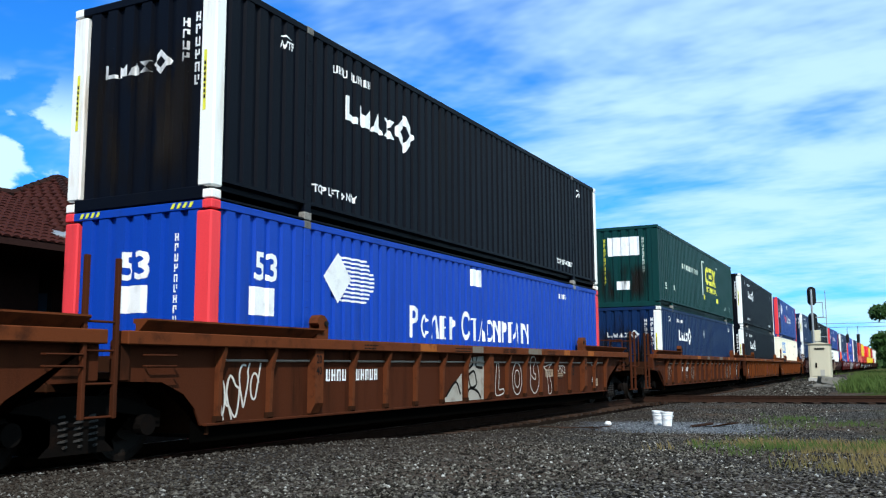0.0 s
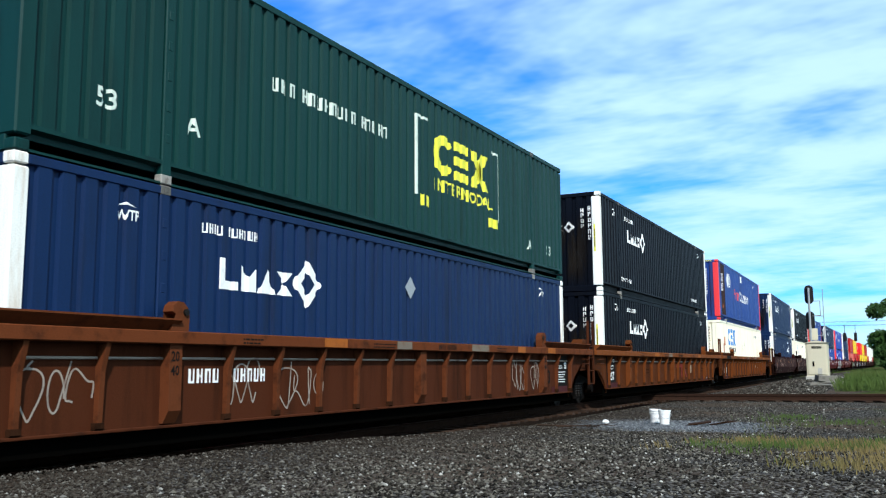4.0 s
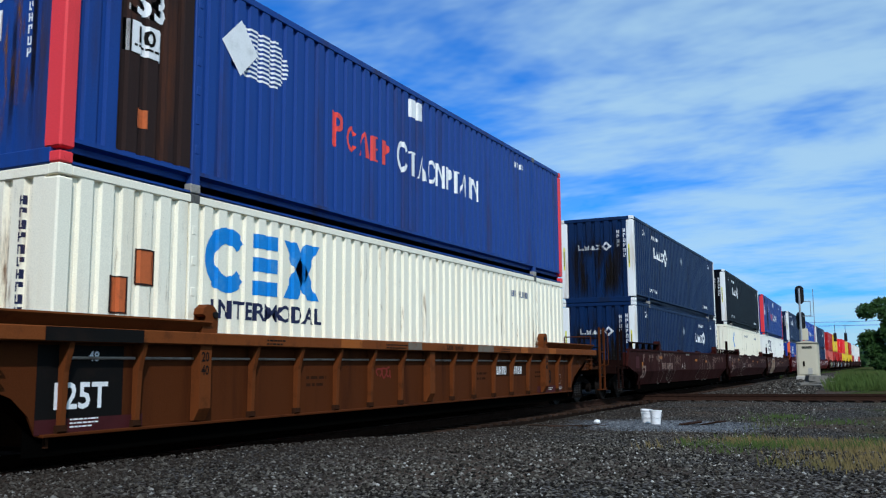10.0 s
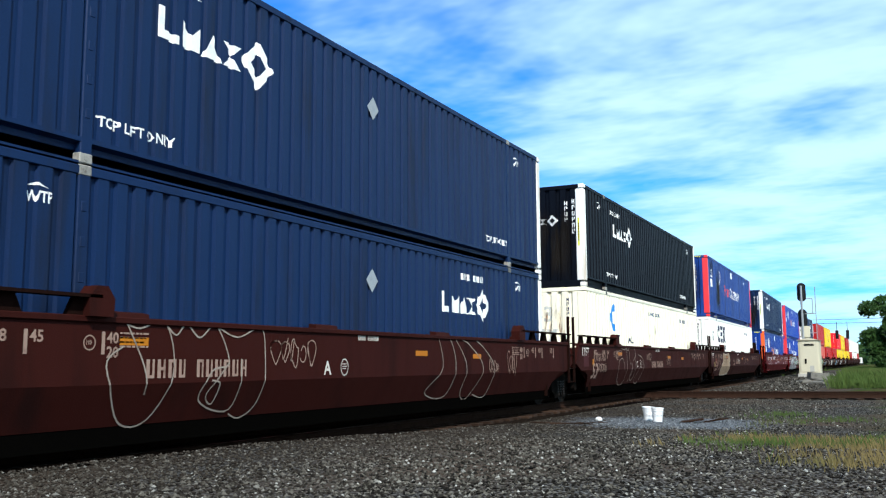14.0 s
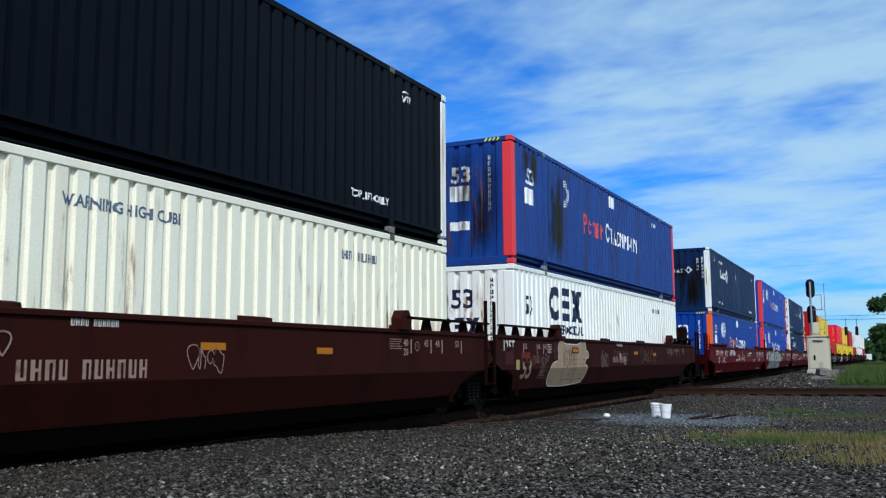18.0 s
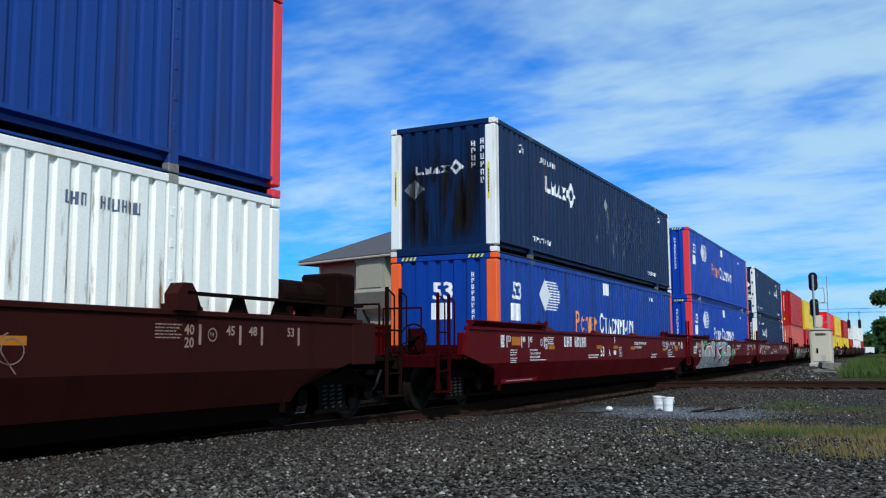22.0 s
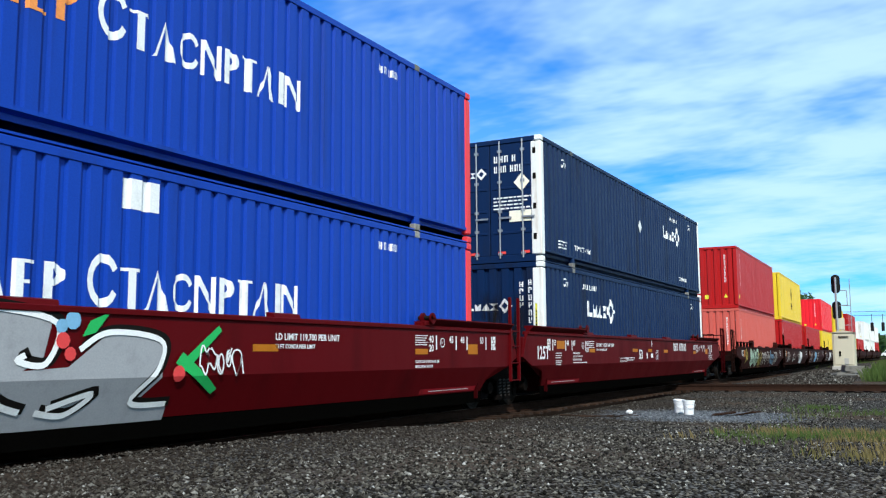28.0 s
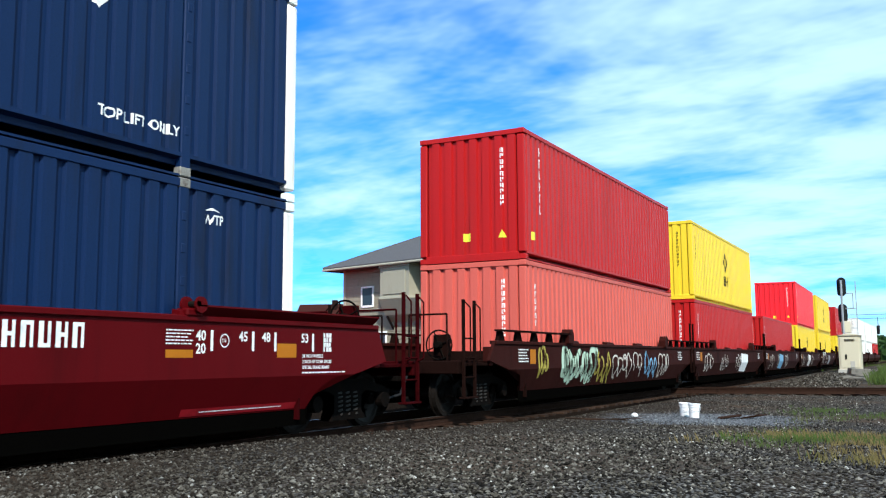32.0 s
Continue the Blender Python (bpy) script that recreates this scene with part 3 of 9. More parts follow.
def frame_parts(length, high, body, post, lift_posts, doors):
    """The meshes that containers of one make and colour share."""
    key = (length, high, body, post, lift_posts, doors)
    if key in FRAMES:
        return FRAMES[key]
    root = new("pattern")
    W = WIDE / 2
    L, H = length, high
    sill = 0.27 if lift_posts else 0.17
    got = []
    pw = 0.2 if lift_posts else 0.12
    off = (L - 12.192 * L / 16.154) / 2
    cuts = [pw] + ([off, off + 0.18, L - off - 0.18, L - off] if lift_posts else []) + [L - pw]
    side_folds = []
    for sign in (1, -1):
        bm = B()
        for a, b in zip(cuts[::2], cuts[1::2]):
            fo = fold_line(a, b, 0.275, 0.042)
            corrugated(bm, fo, sill, H - 0.1, side_at(sign))
            if sign == 1:
                side_folds += fo
        bmesh.ops.recalc_face_normals(bm, faces=bm.faces[:])
        got.append(part("side_panel", bm, body, root))
    fo = fold_line(-W + 0.2, W - 0.2, 0.3, 0.055)
    bm = corrugated(B(), fo, 0.16, H - 0.12, front_at)
    bmesh.ops.recalc_face_normals(bm, faces=bm.faces[:])
    if doors:
        bm.free()
        for x0, x1 in ((-W + 0.13, -0.01), (0.01, W - 0.13)):
            door = part("door", soft_box(B(), x0, x1, 0.02, 0.09, 0.17, H - 0.13, 0.012), body, root)
            for k in range(1, 5):
                z = 0.17 + (H - 0.3) * k / 5
                part("stiffener", soft_box(B(), x0 + 0.06, x1 - 0.06, 0.006, 0.03, z - 0.03, z + 0.03, 0.008), body, door)
            for f in (0.22, 0.72):
                x = x0 + (x1 - x0) * f
                bm = tube(B(), (x, -0.012, 0.1), (x, -0.012, H - 0.06), 0.019, 8)
                for z in (0.2, 0.75, 1.2, 1.9, H - 0.3):
                    box(bm, x - 0.05, x + 0.05, -0.02, 0.02, z - 0.03, z + 0.03)
                rod = part("locking_bar", bm, "galv", door, "galvanised locking bar")
                bm = box(B(), x - 0.02, x + 0.3, -0.04, -0.02, 1.02, 1.06)
                part("door_handle", bm, "galv", door)
            got.append(door)
    else:
        got.append(part("end_wall", bm, body, root))
    bm = B()
    fo2 = fold_line(-W + 0.2, W - 0.2, 0.3, 0.055)
    corrugated(bm, fo2, 0.16, H - 0.12, lambda u, v, x: Vector((u, L - 0.02 + x, v)))
    got.append(part("rear_wall", bm, body, root))
    bm = corrugated(B(), fold_line(0.1, L - 0.1, 0.3, 0.02), -W + 0.05, W - 0.05, lambda u, v, x: Vector((v, u, H - 0.02 + x)))
    got.append(part("roof", bm, body, root))
    got.append(part("floor_frame", box(B(), -W + 0.1, W - 0.1, 0.1, L - 0.1, 0.03, 0.14), body, root))
    for sx in (-1, 1):
        for y0, y1 in ((0.0, pw), (L - pw, L)):
            bm = B()
            xa, xb = sorted((sx * W, sx * (W - pw - 0.05)))
            soft_box(bm, xa, xb, y0, y1, 0.16, H - 0.14, 0.02)
            got.append(part("corner_post", bm, post, root))
    for sx in (-1, 1):
        xa, xb = sorted((sx * W, sx * (W - 0.09)))
        got.append(part("top_rail", soft_box(B(), xa, xb, pw - 0.02, L - pw + 0.02, H - 0.11, H - 0.01, 0.008), body, root))
        bm = prism_x([(W - 0.15, 0.0), (W - 0.008, 0.0), (W - 0.008, 0.025), (W - 0.1, 0.035), (W - 0.1, sill - 0.06), (W - 0.004, sill - 0.035), (W - 0.004, sill + 0.014), (W - 0.15, sill + 0.014)], 0.1, L - 0.1, sx)
        got.append(part("bottom_rail", bm, body, root))
    for z0, z1 in ((H - 0.12, H - 0.005), (0.0, 0.17)):
        got.append(part("end_rail", soft_box(B(), -W + 0.15, W - 0.15, 0.005, 0.1, z0, z1, 0.01), body, root))
    spots = [0.0, L - 0.178] + ([off, L - off - 0.178] if lift_posts else [])
    casts = {}
    for y in spots:
        ink = ("castpale" if y in (off, L - off - 0.178) else post) if lift_posts else body
        cast = casts.get(ink)
        for sx in (-1, 1):
            for z in (0.0, H - 0.118):
                if cast is None:
                    bm = soft_box(B(), -0.08, 0.084, 0.0, 0.178, 0.0, 0.118, 0.012)
                    tube(bm, (0.07, 0.089, 0.058), (0.087, 0.089, 0.058), 0.032, 10)
                    tube(bm, (0.0, 0.02, 0.058), (0.0, -0.002, 0.058), 0.03, 10)
                    cast = casts[ink] = part("corner_casting", bm, ink, root)
                    cast.matrix_basis = Matrix.Translation((sx * (W - 0.08), y, z)) @ Matrix.Diagonal((sx, 1, 1, 1))
                    got.append(cast)
                else:
                    got.append(again(cast, root, Matrix.Translation((sx * (W - 0.08), y, z)) @ Matrix.Diagonal((sx, 1, 1, 1))))
    if lift_posts:
        for y in (off, L - off - 0.18):
            for sx in (-1, 1):
                xa, xb = sorted((sx * (W - 0.002), sx * (W - 0.1)))
                bm = soft_box(B(), xa, xb, y + 0.01, y + 0.17, 0.1, H - 0.1, 0.012)
                for k in range(6):
                    z = 0.5 + k * 0.38
                    soft_box(bm, *sorted((sx * (W + 0.004), sx * (W - 0.05))), y + 0.055, y + 0.125, z, z + 0.11, 0.006)
                got.append(part("lifting_post", bm, body, root))
    FRAMES[key] = (root, got, side_folds, fold_line(-W + 0.2, W - 0.2, 0.3, 0.055))
    return FRAMES[key]


M["castpale"] = mat("worn_pale_casting", (0.22, 0.21, 0.19), 0.6, 0.1, dark=(0.05, 0.025, 0.015), scale=14, amount=0.9, bump=0.4, random_tint=0.5)


def along(u):
    """A mark's place along a 53-foot side."""
    return u * LONG / 16.154


def container(label, length, high, body, post, marks, lift_posts=True, doors=False, group="containers on the train"):
    """One container, its near bottom edge's middle at its origin; marks(ob, side, front) paints it."""
    root, got, side_folds, end_folds = frame_parts(length, high, body, post, lift_posts, doors)
    ob = thing("shipping_container", label, "container", group)
    for p in got:
        if p.parent == root and p.users_collection:
            o = again(p, ob, p.matrix_basis.copy())
            for c in p.children:
                again(c, o, c.matrix_basis.copy())

    grow = length / (16.154 if lift_posts else 12.192)

    def side(bm, name, ink, text_label="", lift=0.004):
        for p in bm.verts:
            p.co.x = along(p.co.x) if lift_posts else p.co.x * grow
        lay(bm, name, ink, ob, side_at(1), side_folds, lift, text_label)

    def front(bm, name, ink, text_label="", lift=0.004):
        lay(bm, name, ink, ob, front_at if not doors else (lambda u, v, x: Vector((u, 0.008 - x, v))), None if doors else end_folds, lift, text_label)

    marks(ob, side, front, length / grow, high)
    return ob


# ---- what is painted on them ----
M["inkfaded"] = mat("faded_lettering", (0.5, 0.52, 0.5), 0.6, dark=(0.7, 0.68, 0.6), scale=5, amount=0.9, bump=0)
M["chalkwhite"] = mat("pale_green_lettering", (0.62, 0.7, 0.62), 0.5, dark=(0.3, 0.4, 0.34), scale=5, amount=0.5, bump=0)
M["rustpanel"] = mat("rust_brown_panel_paint", (0.026, 0.014, 0.012), 0.75, dark=(0.1, 0.032, 0.012), scale=2.6, amount=1.0, streak=True, spec=0.15)
M["placardorange"] = mat("rusty_orange_placard", (0.5, 0.12, 0.035), 0.6, dark=(0.25, 0.08, 0.03), scale=9, amount=0.8)
M["greypatch"] = mat("grey_placard_patch", (0.3, 0.33, 0.36), 0.5, scale=9, amount=0.5)


def stain(name, colour, grain, cut, rough=0.85, axes=(1, 2)):
    """Patchy dirt that thins out to nothing at the edges of its sheet."""
    ma = bpy.data.materials.new(name)
    ma.use_nodes = True
    n, l = ma.node_tree.nodes, ma.node_tree.links
    b = n["Principled BSDF"]
    b.inputs["Base Color"].default_value, b.inputs["Roughness"].default_value = (*colour, 1), rough
    b.inputs["Specular IOR Level"].default_value = 0.1
    co, mp, ns, sep = n.new("ShaderNodeTexCoord"), n.new("ShaderNodeMapping"), n.new("ShaderNodeTexNoise"), n.new("ShaderNodeSeparateXYZ")
    mp.inputs["Scale"].default_value = (1, 1, 0.14)
    l.new(co.outputs["Object"], mp.inputs[0])
    l.new(mp.outputs[0], ns.inputs[0])
    ns.inputs["Scale"].default_value, ns.inputs["Detail"].default_value, ns.inputs["Roughness"].default_value = grain, 8, 0.65
    l.new(co.outputs["Generated"], sep.inputs[0])

    def m(op, a, c, clamp=False):
        x = n.new("ShaderNodeMath")
        x.operation, x.use_clamp = op, clamp
        for i, v in enumerate((a, c)):
            if isinstance(v, (int, float)):
                x.inputs[i].default_value = v
            else:
                l.new(v, x.inputs[i])
        return x.outputs[0]
    fade = 1.0
    for i in axes:
        fade = m("MULTIPLY", fade, m("MULTIPLY", m("MULTIPLY", sep.outputs[i], m("SUBTRACT", 1.0, sep.outputs[i])), 5.0, True), True)
    rng = n.new("ShaderNodeMapRange")
    rng.interpolation_type = "SMOOTHSTEP"
    rng.inputs[1].default_value, rng.inputs[2].default_value, rng.inputs[4].default_value = cut, cut + 0.2, 0.9
    l.new(ns.outputs[0], rng.inputs[0])
    l.new(m("MULTIPLY", fade, rng.outputs[0]), b.inputs["Alpha"])
    return ma


M["ruststain"] = stain("rust_streaks", (0.22, 0.105, 0.045), 9.0, 0.56)
M["sootstain"] = stain("dark_grime", (0.012, 0.011, 0.01), 2.5, 0.42)
M["browngrime"] = stain("brown_rust_grime", (0.03, 0.014, 0.008), 3.2, 0.4)
M["palestain"] = stain("pale_scuffs", (0.3, 0.33, 0.36), 9.0, 0.56)
for key, args in (("ruststain", ("front_rust_streaks", (0.2, 0.09, 0.035), 9.0, 0.5)), ("sootstain", ("front_grime", (0.012, 0.01, 0.009), 2.5, 0.4)), ("browngrime", ("front_rust_bloom", (0.013, 0.0105, 0.01), 5.0, 0.44))):
    M[key + "_front"] = stain(*args, axes=(0, 2))
M["olivestain"] = stain("olive_mould", (0.03, 0.032, 0.012), 2.5, 0.42)


def dirt(side, ink, u0, u1, v0, v1, name="weather_stain", label="weather stain"):
    s = B()
    n = 6
    for i in range(n):
        rect(s, u0 + (u1 - u0) * i / n, v0, u0 + (u1 - u0) * (i + 1) / n, v1)
    bmesh.ops.remove_doubles(s, verts=s.verts[:], dist=0.0001)
    side(s, name, ink + "_front" if u0 < 0 else ink, label, 0.006)


def maker_mark(bm, u, v, wide, high):
    """A frame, three spikes and two crossed wedges, then a pierced diamond: plain shapes in a row."""
    k = wide / 4.3
    rect(bm, u, v, u + 0.24 * k, v + high * 1.08)
    rect(bm, u + 0.24 * k, v, u + 0.95 * k, v + high * 0.3)
    rect(bm, u + 1.12 * k, v, u + 2.02 * k, v + high * 0.52)
    shape(bm, ((u + 1.12 * k, v + high * 0.52), (u + 1.57 * k, v + high * 0.52), (u + 1.12 * k, v + high * 0.92)))
    shape(bm, ((u + 1.57 * k, v + high * 0.52), (u + 2.02 * k, v + high * 0.52), (u + 2.02 * k, v + high * 0.92)))
    shape(bm, ((u + 2.15 * k, v), (u + 3.15 * k, v), (u + 2.65 * k, v + high * 0.9)))
    shape(bm, ((u + 3.2 * k, v), (u + 4.2 * k, v), (u + 3.7 * k, v + high * 0.45)))
    shape(bm, ((u + 3.7 * k, v + high * 0.45), (u + 4.2 * k, v + high * 0.88), (u + 3.2 * k, v + high * 0.88)))
    ring_diamond(bm, u + wide + high * 0.92, v + high * 0.55, high * 0.95)


def dark_marks(mark=3.08, placard=False, lift=True, height_notes=True, scuffs=None, front_patch=False):
    def paint(ob, side, front, L, H):
        s = B()
        maker_mark(s, mark, 1.76, 1.56, 0.37)
        side(s, "maker_mark", "ink", "white plain-shape maker's mark")
        s = B()
        bars(s, (0.5, 0.55, 0.5, 0.5, -0.5, 0.6, 0.6, 0.6, 0.6, 0.6, 0.6), 2.76 if mark < 6 else mark + 0.9, 2.44, 0.125)
        side(s, "side_number", "ink", "white number bars")
        if lift:
            for u in (2.22, L - 3.36):
                s = B()
                text(s, "TOP LIFT ONLY", u, 0.46, 0.118)
                side(s, "lifting_note", "ink", "white stencilled lifting note")
        for y in (1.33, L - 1.75):
            s = B()
            text(s, "WTP", y + 0.05, 2.42, 0.115, wide=0.85)
            shape(s, ((y + 0.03, 2.57), (y + 0.16, 2.62), (y + 0.29, 2.57), (y + 0.16, 2.59)))
            side(s, "post_note", "ink", "white stencilled note with a small roof over it")
        if placard:
            s = B()
            z = 2.14 if placard == 1 else 1.78
            shape(s, ((7.87, z), (8.06, z - 0.2), (8.25, z), (8.06, z + 0.2)))
            lay(s, "placard", "greypatch" if placard == 1 else "ink", ob, side_at(1), None, 0.008, "blank diamond placard")
        s = B()
        maker_mark(s, -0.66, 1.82, 0.84, 0.18)
        front(s, "front_mark", "ink", "white plain-shape maker's mark")
        s = B()
        bars_down(s, 4, 0.72, 2.46, 0.12)
        bars_down(s, 6 if mark < 6 else 6, 0.94, 2.5, 0.13)
        front(s, "front_number", "ink", "white upright number bars")
        if front_patch:
            s = B()
            shape(s, ((-0.95, 1.5), (-0.7, 1.26), (-0.45, 1.5), (-0.7, 1.74)))
            front(s, "front_placard", "greypatch", "grey diamond placard")
        if scuffs:
            dirt(side, "palestain", 5.2, 14.0, 0.5, 2.2, "scuffing", "pale vertical scuffing")
            dirt(side, "ruststain", 2.2, 3.4, 0.7, 2.7, "rust_streak", "brown rust streaks")
            dirt(side, "ruststain", 9.6, 11.2, 0.9, 2.5, "rust_streak", "brown rust streaks")
        dirt(front, "sootstain", -1.05, 1.05, 0.2, 2.3, "grime", "brown-black road grime")
        if placard == 1:
            dirt(front, "browngrime", -1.05, 1.05, 0.18, 2.75, "rust_bloom", "brown rust bloom")
        if height_notes:
            yellow_notes(ob, L, H)
    return paint


def bars_down(bm, n, u, v, size):
    """Number bars one under the other."""
    for i in range(n):
        z = v - i * size * 1.32
        w = size * 0.62
        rect(bm, u, z - size, u + w * 0.34, z)
        rect(bm, u + w * 0.7, z - size * (0.55 if i % 2 else 1), u + w, z)
        rect(bm, u + w * 0.34, z - size * (0.62, 0.2, 1.0)[i % 3], u + w * 0.7, z - size * (0.42, 0.0, 0.8)[i % 3])


def yellow_notes(ob, L, H):
    W = WIDE / 2
    for x0, x1 in ((W - 0.19, W - 0.14), (-W + 0.11, -W + 0.16)):
        bm = B()
        bm.faces.new([bm.verts.new(p) for p in ((x0, -0.004, 1.15), (x1, -0.004, 1.15), (x1, -0.004, 1.95), (x0, -0.004, 1.95))])
        part("height_notice", bm, "inkyellow", ob, "yellow height notice")
        bm = B()
        for i in range(7):
            z = 1.3 + i * 0.075
            bm.faces.new([bm.verts.new(p) for p in ((x0 + 0.01, -0.008, z), (x1 - 0.01, -0.008, z), (x1 - 0.01, -0.008, z + 0.05), (x0 + 0.01, -0.008, z + 0.05))])
        part("notice_print", bm, "inkdark", ob, "black upright fine print")


def blue_marks(word="ink", worn=None, front_panels=1):
    def paint(ob, side, front, L, H):
        u, v, r = 2.88, 2.14, 0.39
        s = B()
        shape(s, ((u - r, v), (u, v - r), (u + r * 0.95, v), (u, v + r)))
        if worn != 2:
            lay(s, "diamond_mark", "ink", ob, side_at(1), None, 0.007, "white diamond")
        else:
            s.free()
        s = B()
        for i in range(11):
            z = v + 0.33 - i * 0.066
            k = math.sqrt(max(0.05, 1 - ((z - v) / 0.52) ** 2))
            rect(s, max(u + 0.04, u + r - abs(z - v)) + (0.55 if worn == 2 else 0), z - 0.016, u + 1.08 * k, z + 0.016)
        side(s, "stripes", "ink", "fan of thin white stripes")
        s = B()
        x = word_shapes(s, "b", 5.14, 1.3, 0.56)
        word_shapes(s, "oaeb", x + 0.03, 1.3, 0.43, 0.2)
        side(s, "first_word", word, "row of plain thick and thin shapes")
        s = B()
        x = word_shapes(s, "o", 7.22, 1.3, 0.58)
        word_shapes(s, "taonbtain", x - 0.01, 1.3, 0.45, 0.14)
        side(s, "second_word", "ink", "row of plain white thick and thin shapes")
        s = B()
        text(s, "53", 0.88, 1.96, 0.37)
        side(s, "length_number", "ink", "white length number")
        s = B()
        rect(s, 0.83, 1.48, 1.32, 1.86)
        side(s, "blank_panel", "ink", "white panel")
        s = B()
        rect(s, 7.66, 2.4, 8.18, 2.74)
        side(s, "blank_panel", "ink", "white panel")
        s = B()
        bars(s, (0.5, 0.3, 0.5, -0.2, 0.5, 0.5, 0.5, 0.5), 12.86, 2.48, 0.12, gap=0.25)
        side(s, "side_number", "ink", "white number bars")
        s = B()
        text(s, "53", -0.26, 1.95, 0.36)
        front(s, "front_length_number", "ink", "white length number")
        for z0, z1 in ((1.5, 1.86), (0.82, 1.02))[:front_panels]:
            s = B()
            rect(s, -0.28, z0, 0.2, z1)
            front(s, "front_panel", "ink", "white panel")
        s = B()
        bars_down(s, 10, 0.7, 2.5, 0.1)
        front(s, "front_number", "ink", "white upright number bars")
        for x0 in (-1.02, 0.62):
            s = B()
            for i in range(4):
                rect(s, x0 + i * 0.1, H - 0.09, x0 + 0.05 + i * 0.1, H - 0.02, 0.04)
            lay(s, "hazard_stripes", "inkyellow", ob, lambda a, c, x: Vector((a, -x, c)), lift=0.003, label="yellow hazard stripes")
        if worn == 1:
            s = B()
            for i in range(4):
                rect(s, 0.76 + 0.3 * i, 0.3, 0.76 + 0.3 * (i + 1), H - 0.12)
            side(s, "patch_panel", "rustpanel", "rust-brown replacement panel")
            s = B()
            text(s, "53", 0.98, 1.96, 0.37)
            rect(s, 0.93, 1.48, 1.42, 1.86)
            side(s, "panel_number", "ink", "white length number and panel", 0.012)
            s = B()
            text(s, "10", 0.98, 1.62, 0.19, wide=1.2)
            small_print(s, 0.97, 1.56, 0.4, 1, 0.04)
            side(s, "panel_print", "inkdark", "black height number", 0.016)
            s = B()
            rect(s, 1.06, 0.62, 1.22, 0.84)
            side(s, "small_label", "placardorange", "small orange label", 0.012)
            dirt(front, "ruststain", -1.0, 1.0, 0.2, 2.7, "rust_streak", "brown rust streaks")
            dirt(front, "sootstain", 0.1, 1.08, 0.2, 2.4, "grime", "black grime")
        if worn == 2:
            dirt(side, "olivestain", 2.2, 3.75, 0.3, 2.75, "mould", "dark olive mould")
            dirt(side, "olivestain", 0.6, 1.9, 2.0, 2.8, "mould", "dark olive mould")
            dirt(front, "sootstain", -1.08, 1.08, 0.2, 2.75, "grime", "black grime")
            dirt(front, "ruststain", -0.8, 0.9, 0.2, 2.5, "rust_streak", "brown rust streaks")
    return paint


def rail_mark(bm, u, v, wide, high):
    """A broad broken ring, three stacked bars and two crossed bands."""
    k = wide / 3.0
    disc(bm, u + 0.5 * k, v + high / 2, 0.52 * k, 20, 0.26 * k, 0.1, 0.9, high / k)
    x = u + 1.12 * k
    for z in (0.0, 0.39, 0.78):
        rect(bm, x, v + z * high, x + 0.7 * k, v + (z + 0.24) * high)
    x = u + 1.95 * k
    shape(bm, ((x, v), (x + 0.42 * k, v), (x + 1.05 * k, v + high), (x + 0.63 * k, v + high)))
    shape(bm, ((x, v + high), (x + 0.36 * k, v + high), (x + 1.05 * k, v), (x + 0.69 * k, v)))


def white_marks(ink, number=True, faded=False, placards=False):
    def paint(ob, side, front, L, H):
        s = B()
        rail_mark(s, *((2.52, 1.74, 2.35, 0.8) if faded else (2.3, 1.74, 2.52, 0.82)))
        if faded:
            for f in [f for f in s.faces if 3.02 < f.calc_center_median().x < 4.5]:
                s.faces.remove(f)
        side(s, "railway_mark", ink, "broad plain-shape railway mark")
        s = B()
        text(s, "INT      AL" if faded else "INTERMODAL", 2.62 if faded else 2.44, 1.4, 0.23, wide=1.2 if not faded else 1.7)
        side(s, "word_below", "inknavy", "navy lettering under the mark")
        if number:
            s = B()
            text(s, "53", 0.7, 1.8, 0.43, wide=0.85)
            side(s, "length_number", "inknavy", "navy length number")
        s = B()
        bars(s, (0.5, 0.5, 0.5, -0.9, 0.5, 0.5, 0.5, 0.5, 0.5, 0.5), 12.55, 2.34, 0.14)
        side(s, "side_number", "inkslate", "grey-blue number bars")
        s = B()
        text(s, "53", -0.28, 1.95, 0.42)
        front(s, "front_length_number", "inknavy" if number else "inkfaded", "length number")
        s = B()
        rail_mark(s, -0.55, 1.32, 1.0, 0.4)
        front(s, "front_mark", "inknavy" if number else "inkfaded", "plain-shape railway mark")
        s = B()
        bars_down(s, 12, 0.72, 2.6, 0.1)
        front(s, "front_number", "inknavy", "upright number bars")
        if faded:
            s = B()
            text(s, "WARNING HIGH CUBE", 7.3, 2.4, 0.13, wide=0.92)
            side(s, "warning", "inkslate", "grey-blue stencilled warning")
        if placards:
            for a, b, c, d in ((1.16, 1.72, 1.44, 2.12), (0.76, 1.38, 1.0, 1.78)):
                s = B()
                rect(s, a, b, c, d)
                side(s, "placard_holder", "placardorange", "rusty orange placard holder")
                s = B()
                stroke(s, ((a, b), (c, b), (c, d), (a, d), (a, b)), 0.03)
                side(s, "holder_frame", "rustpanel", "dark rusty frame of the holder", 0.009)
                dirt(side, "ruststain", a - 0.1, c + 0.1, b - 0.9, b + 0.05, "rust_streak", "rust run under the holder")
        for a, b in ((0.5, 2.4), (5.5, 9.0), (10.5, 15.5)):
            dirt(side, "ruststain", a, b, 0.5, 2.8, "rust_streak", "thin rust streaks")
        dirt(front, "ruststain", -1.05, 1.05, 0.2, 2.75, "rust_streak", "thin rust streaks")
    return paint


M["inkslate"] = mat("grey_blue_lettering", (0.1, 0.13, 0.2), 0.5, scale=5, amount=0.4, bump=0)


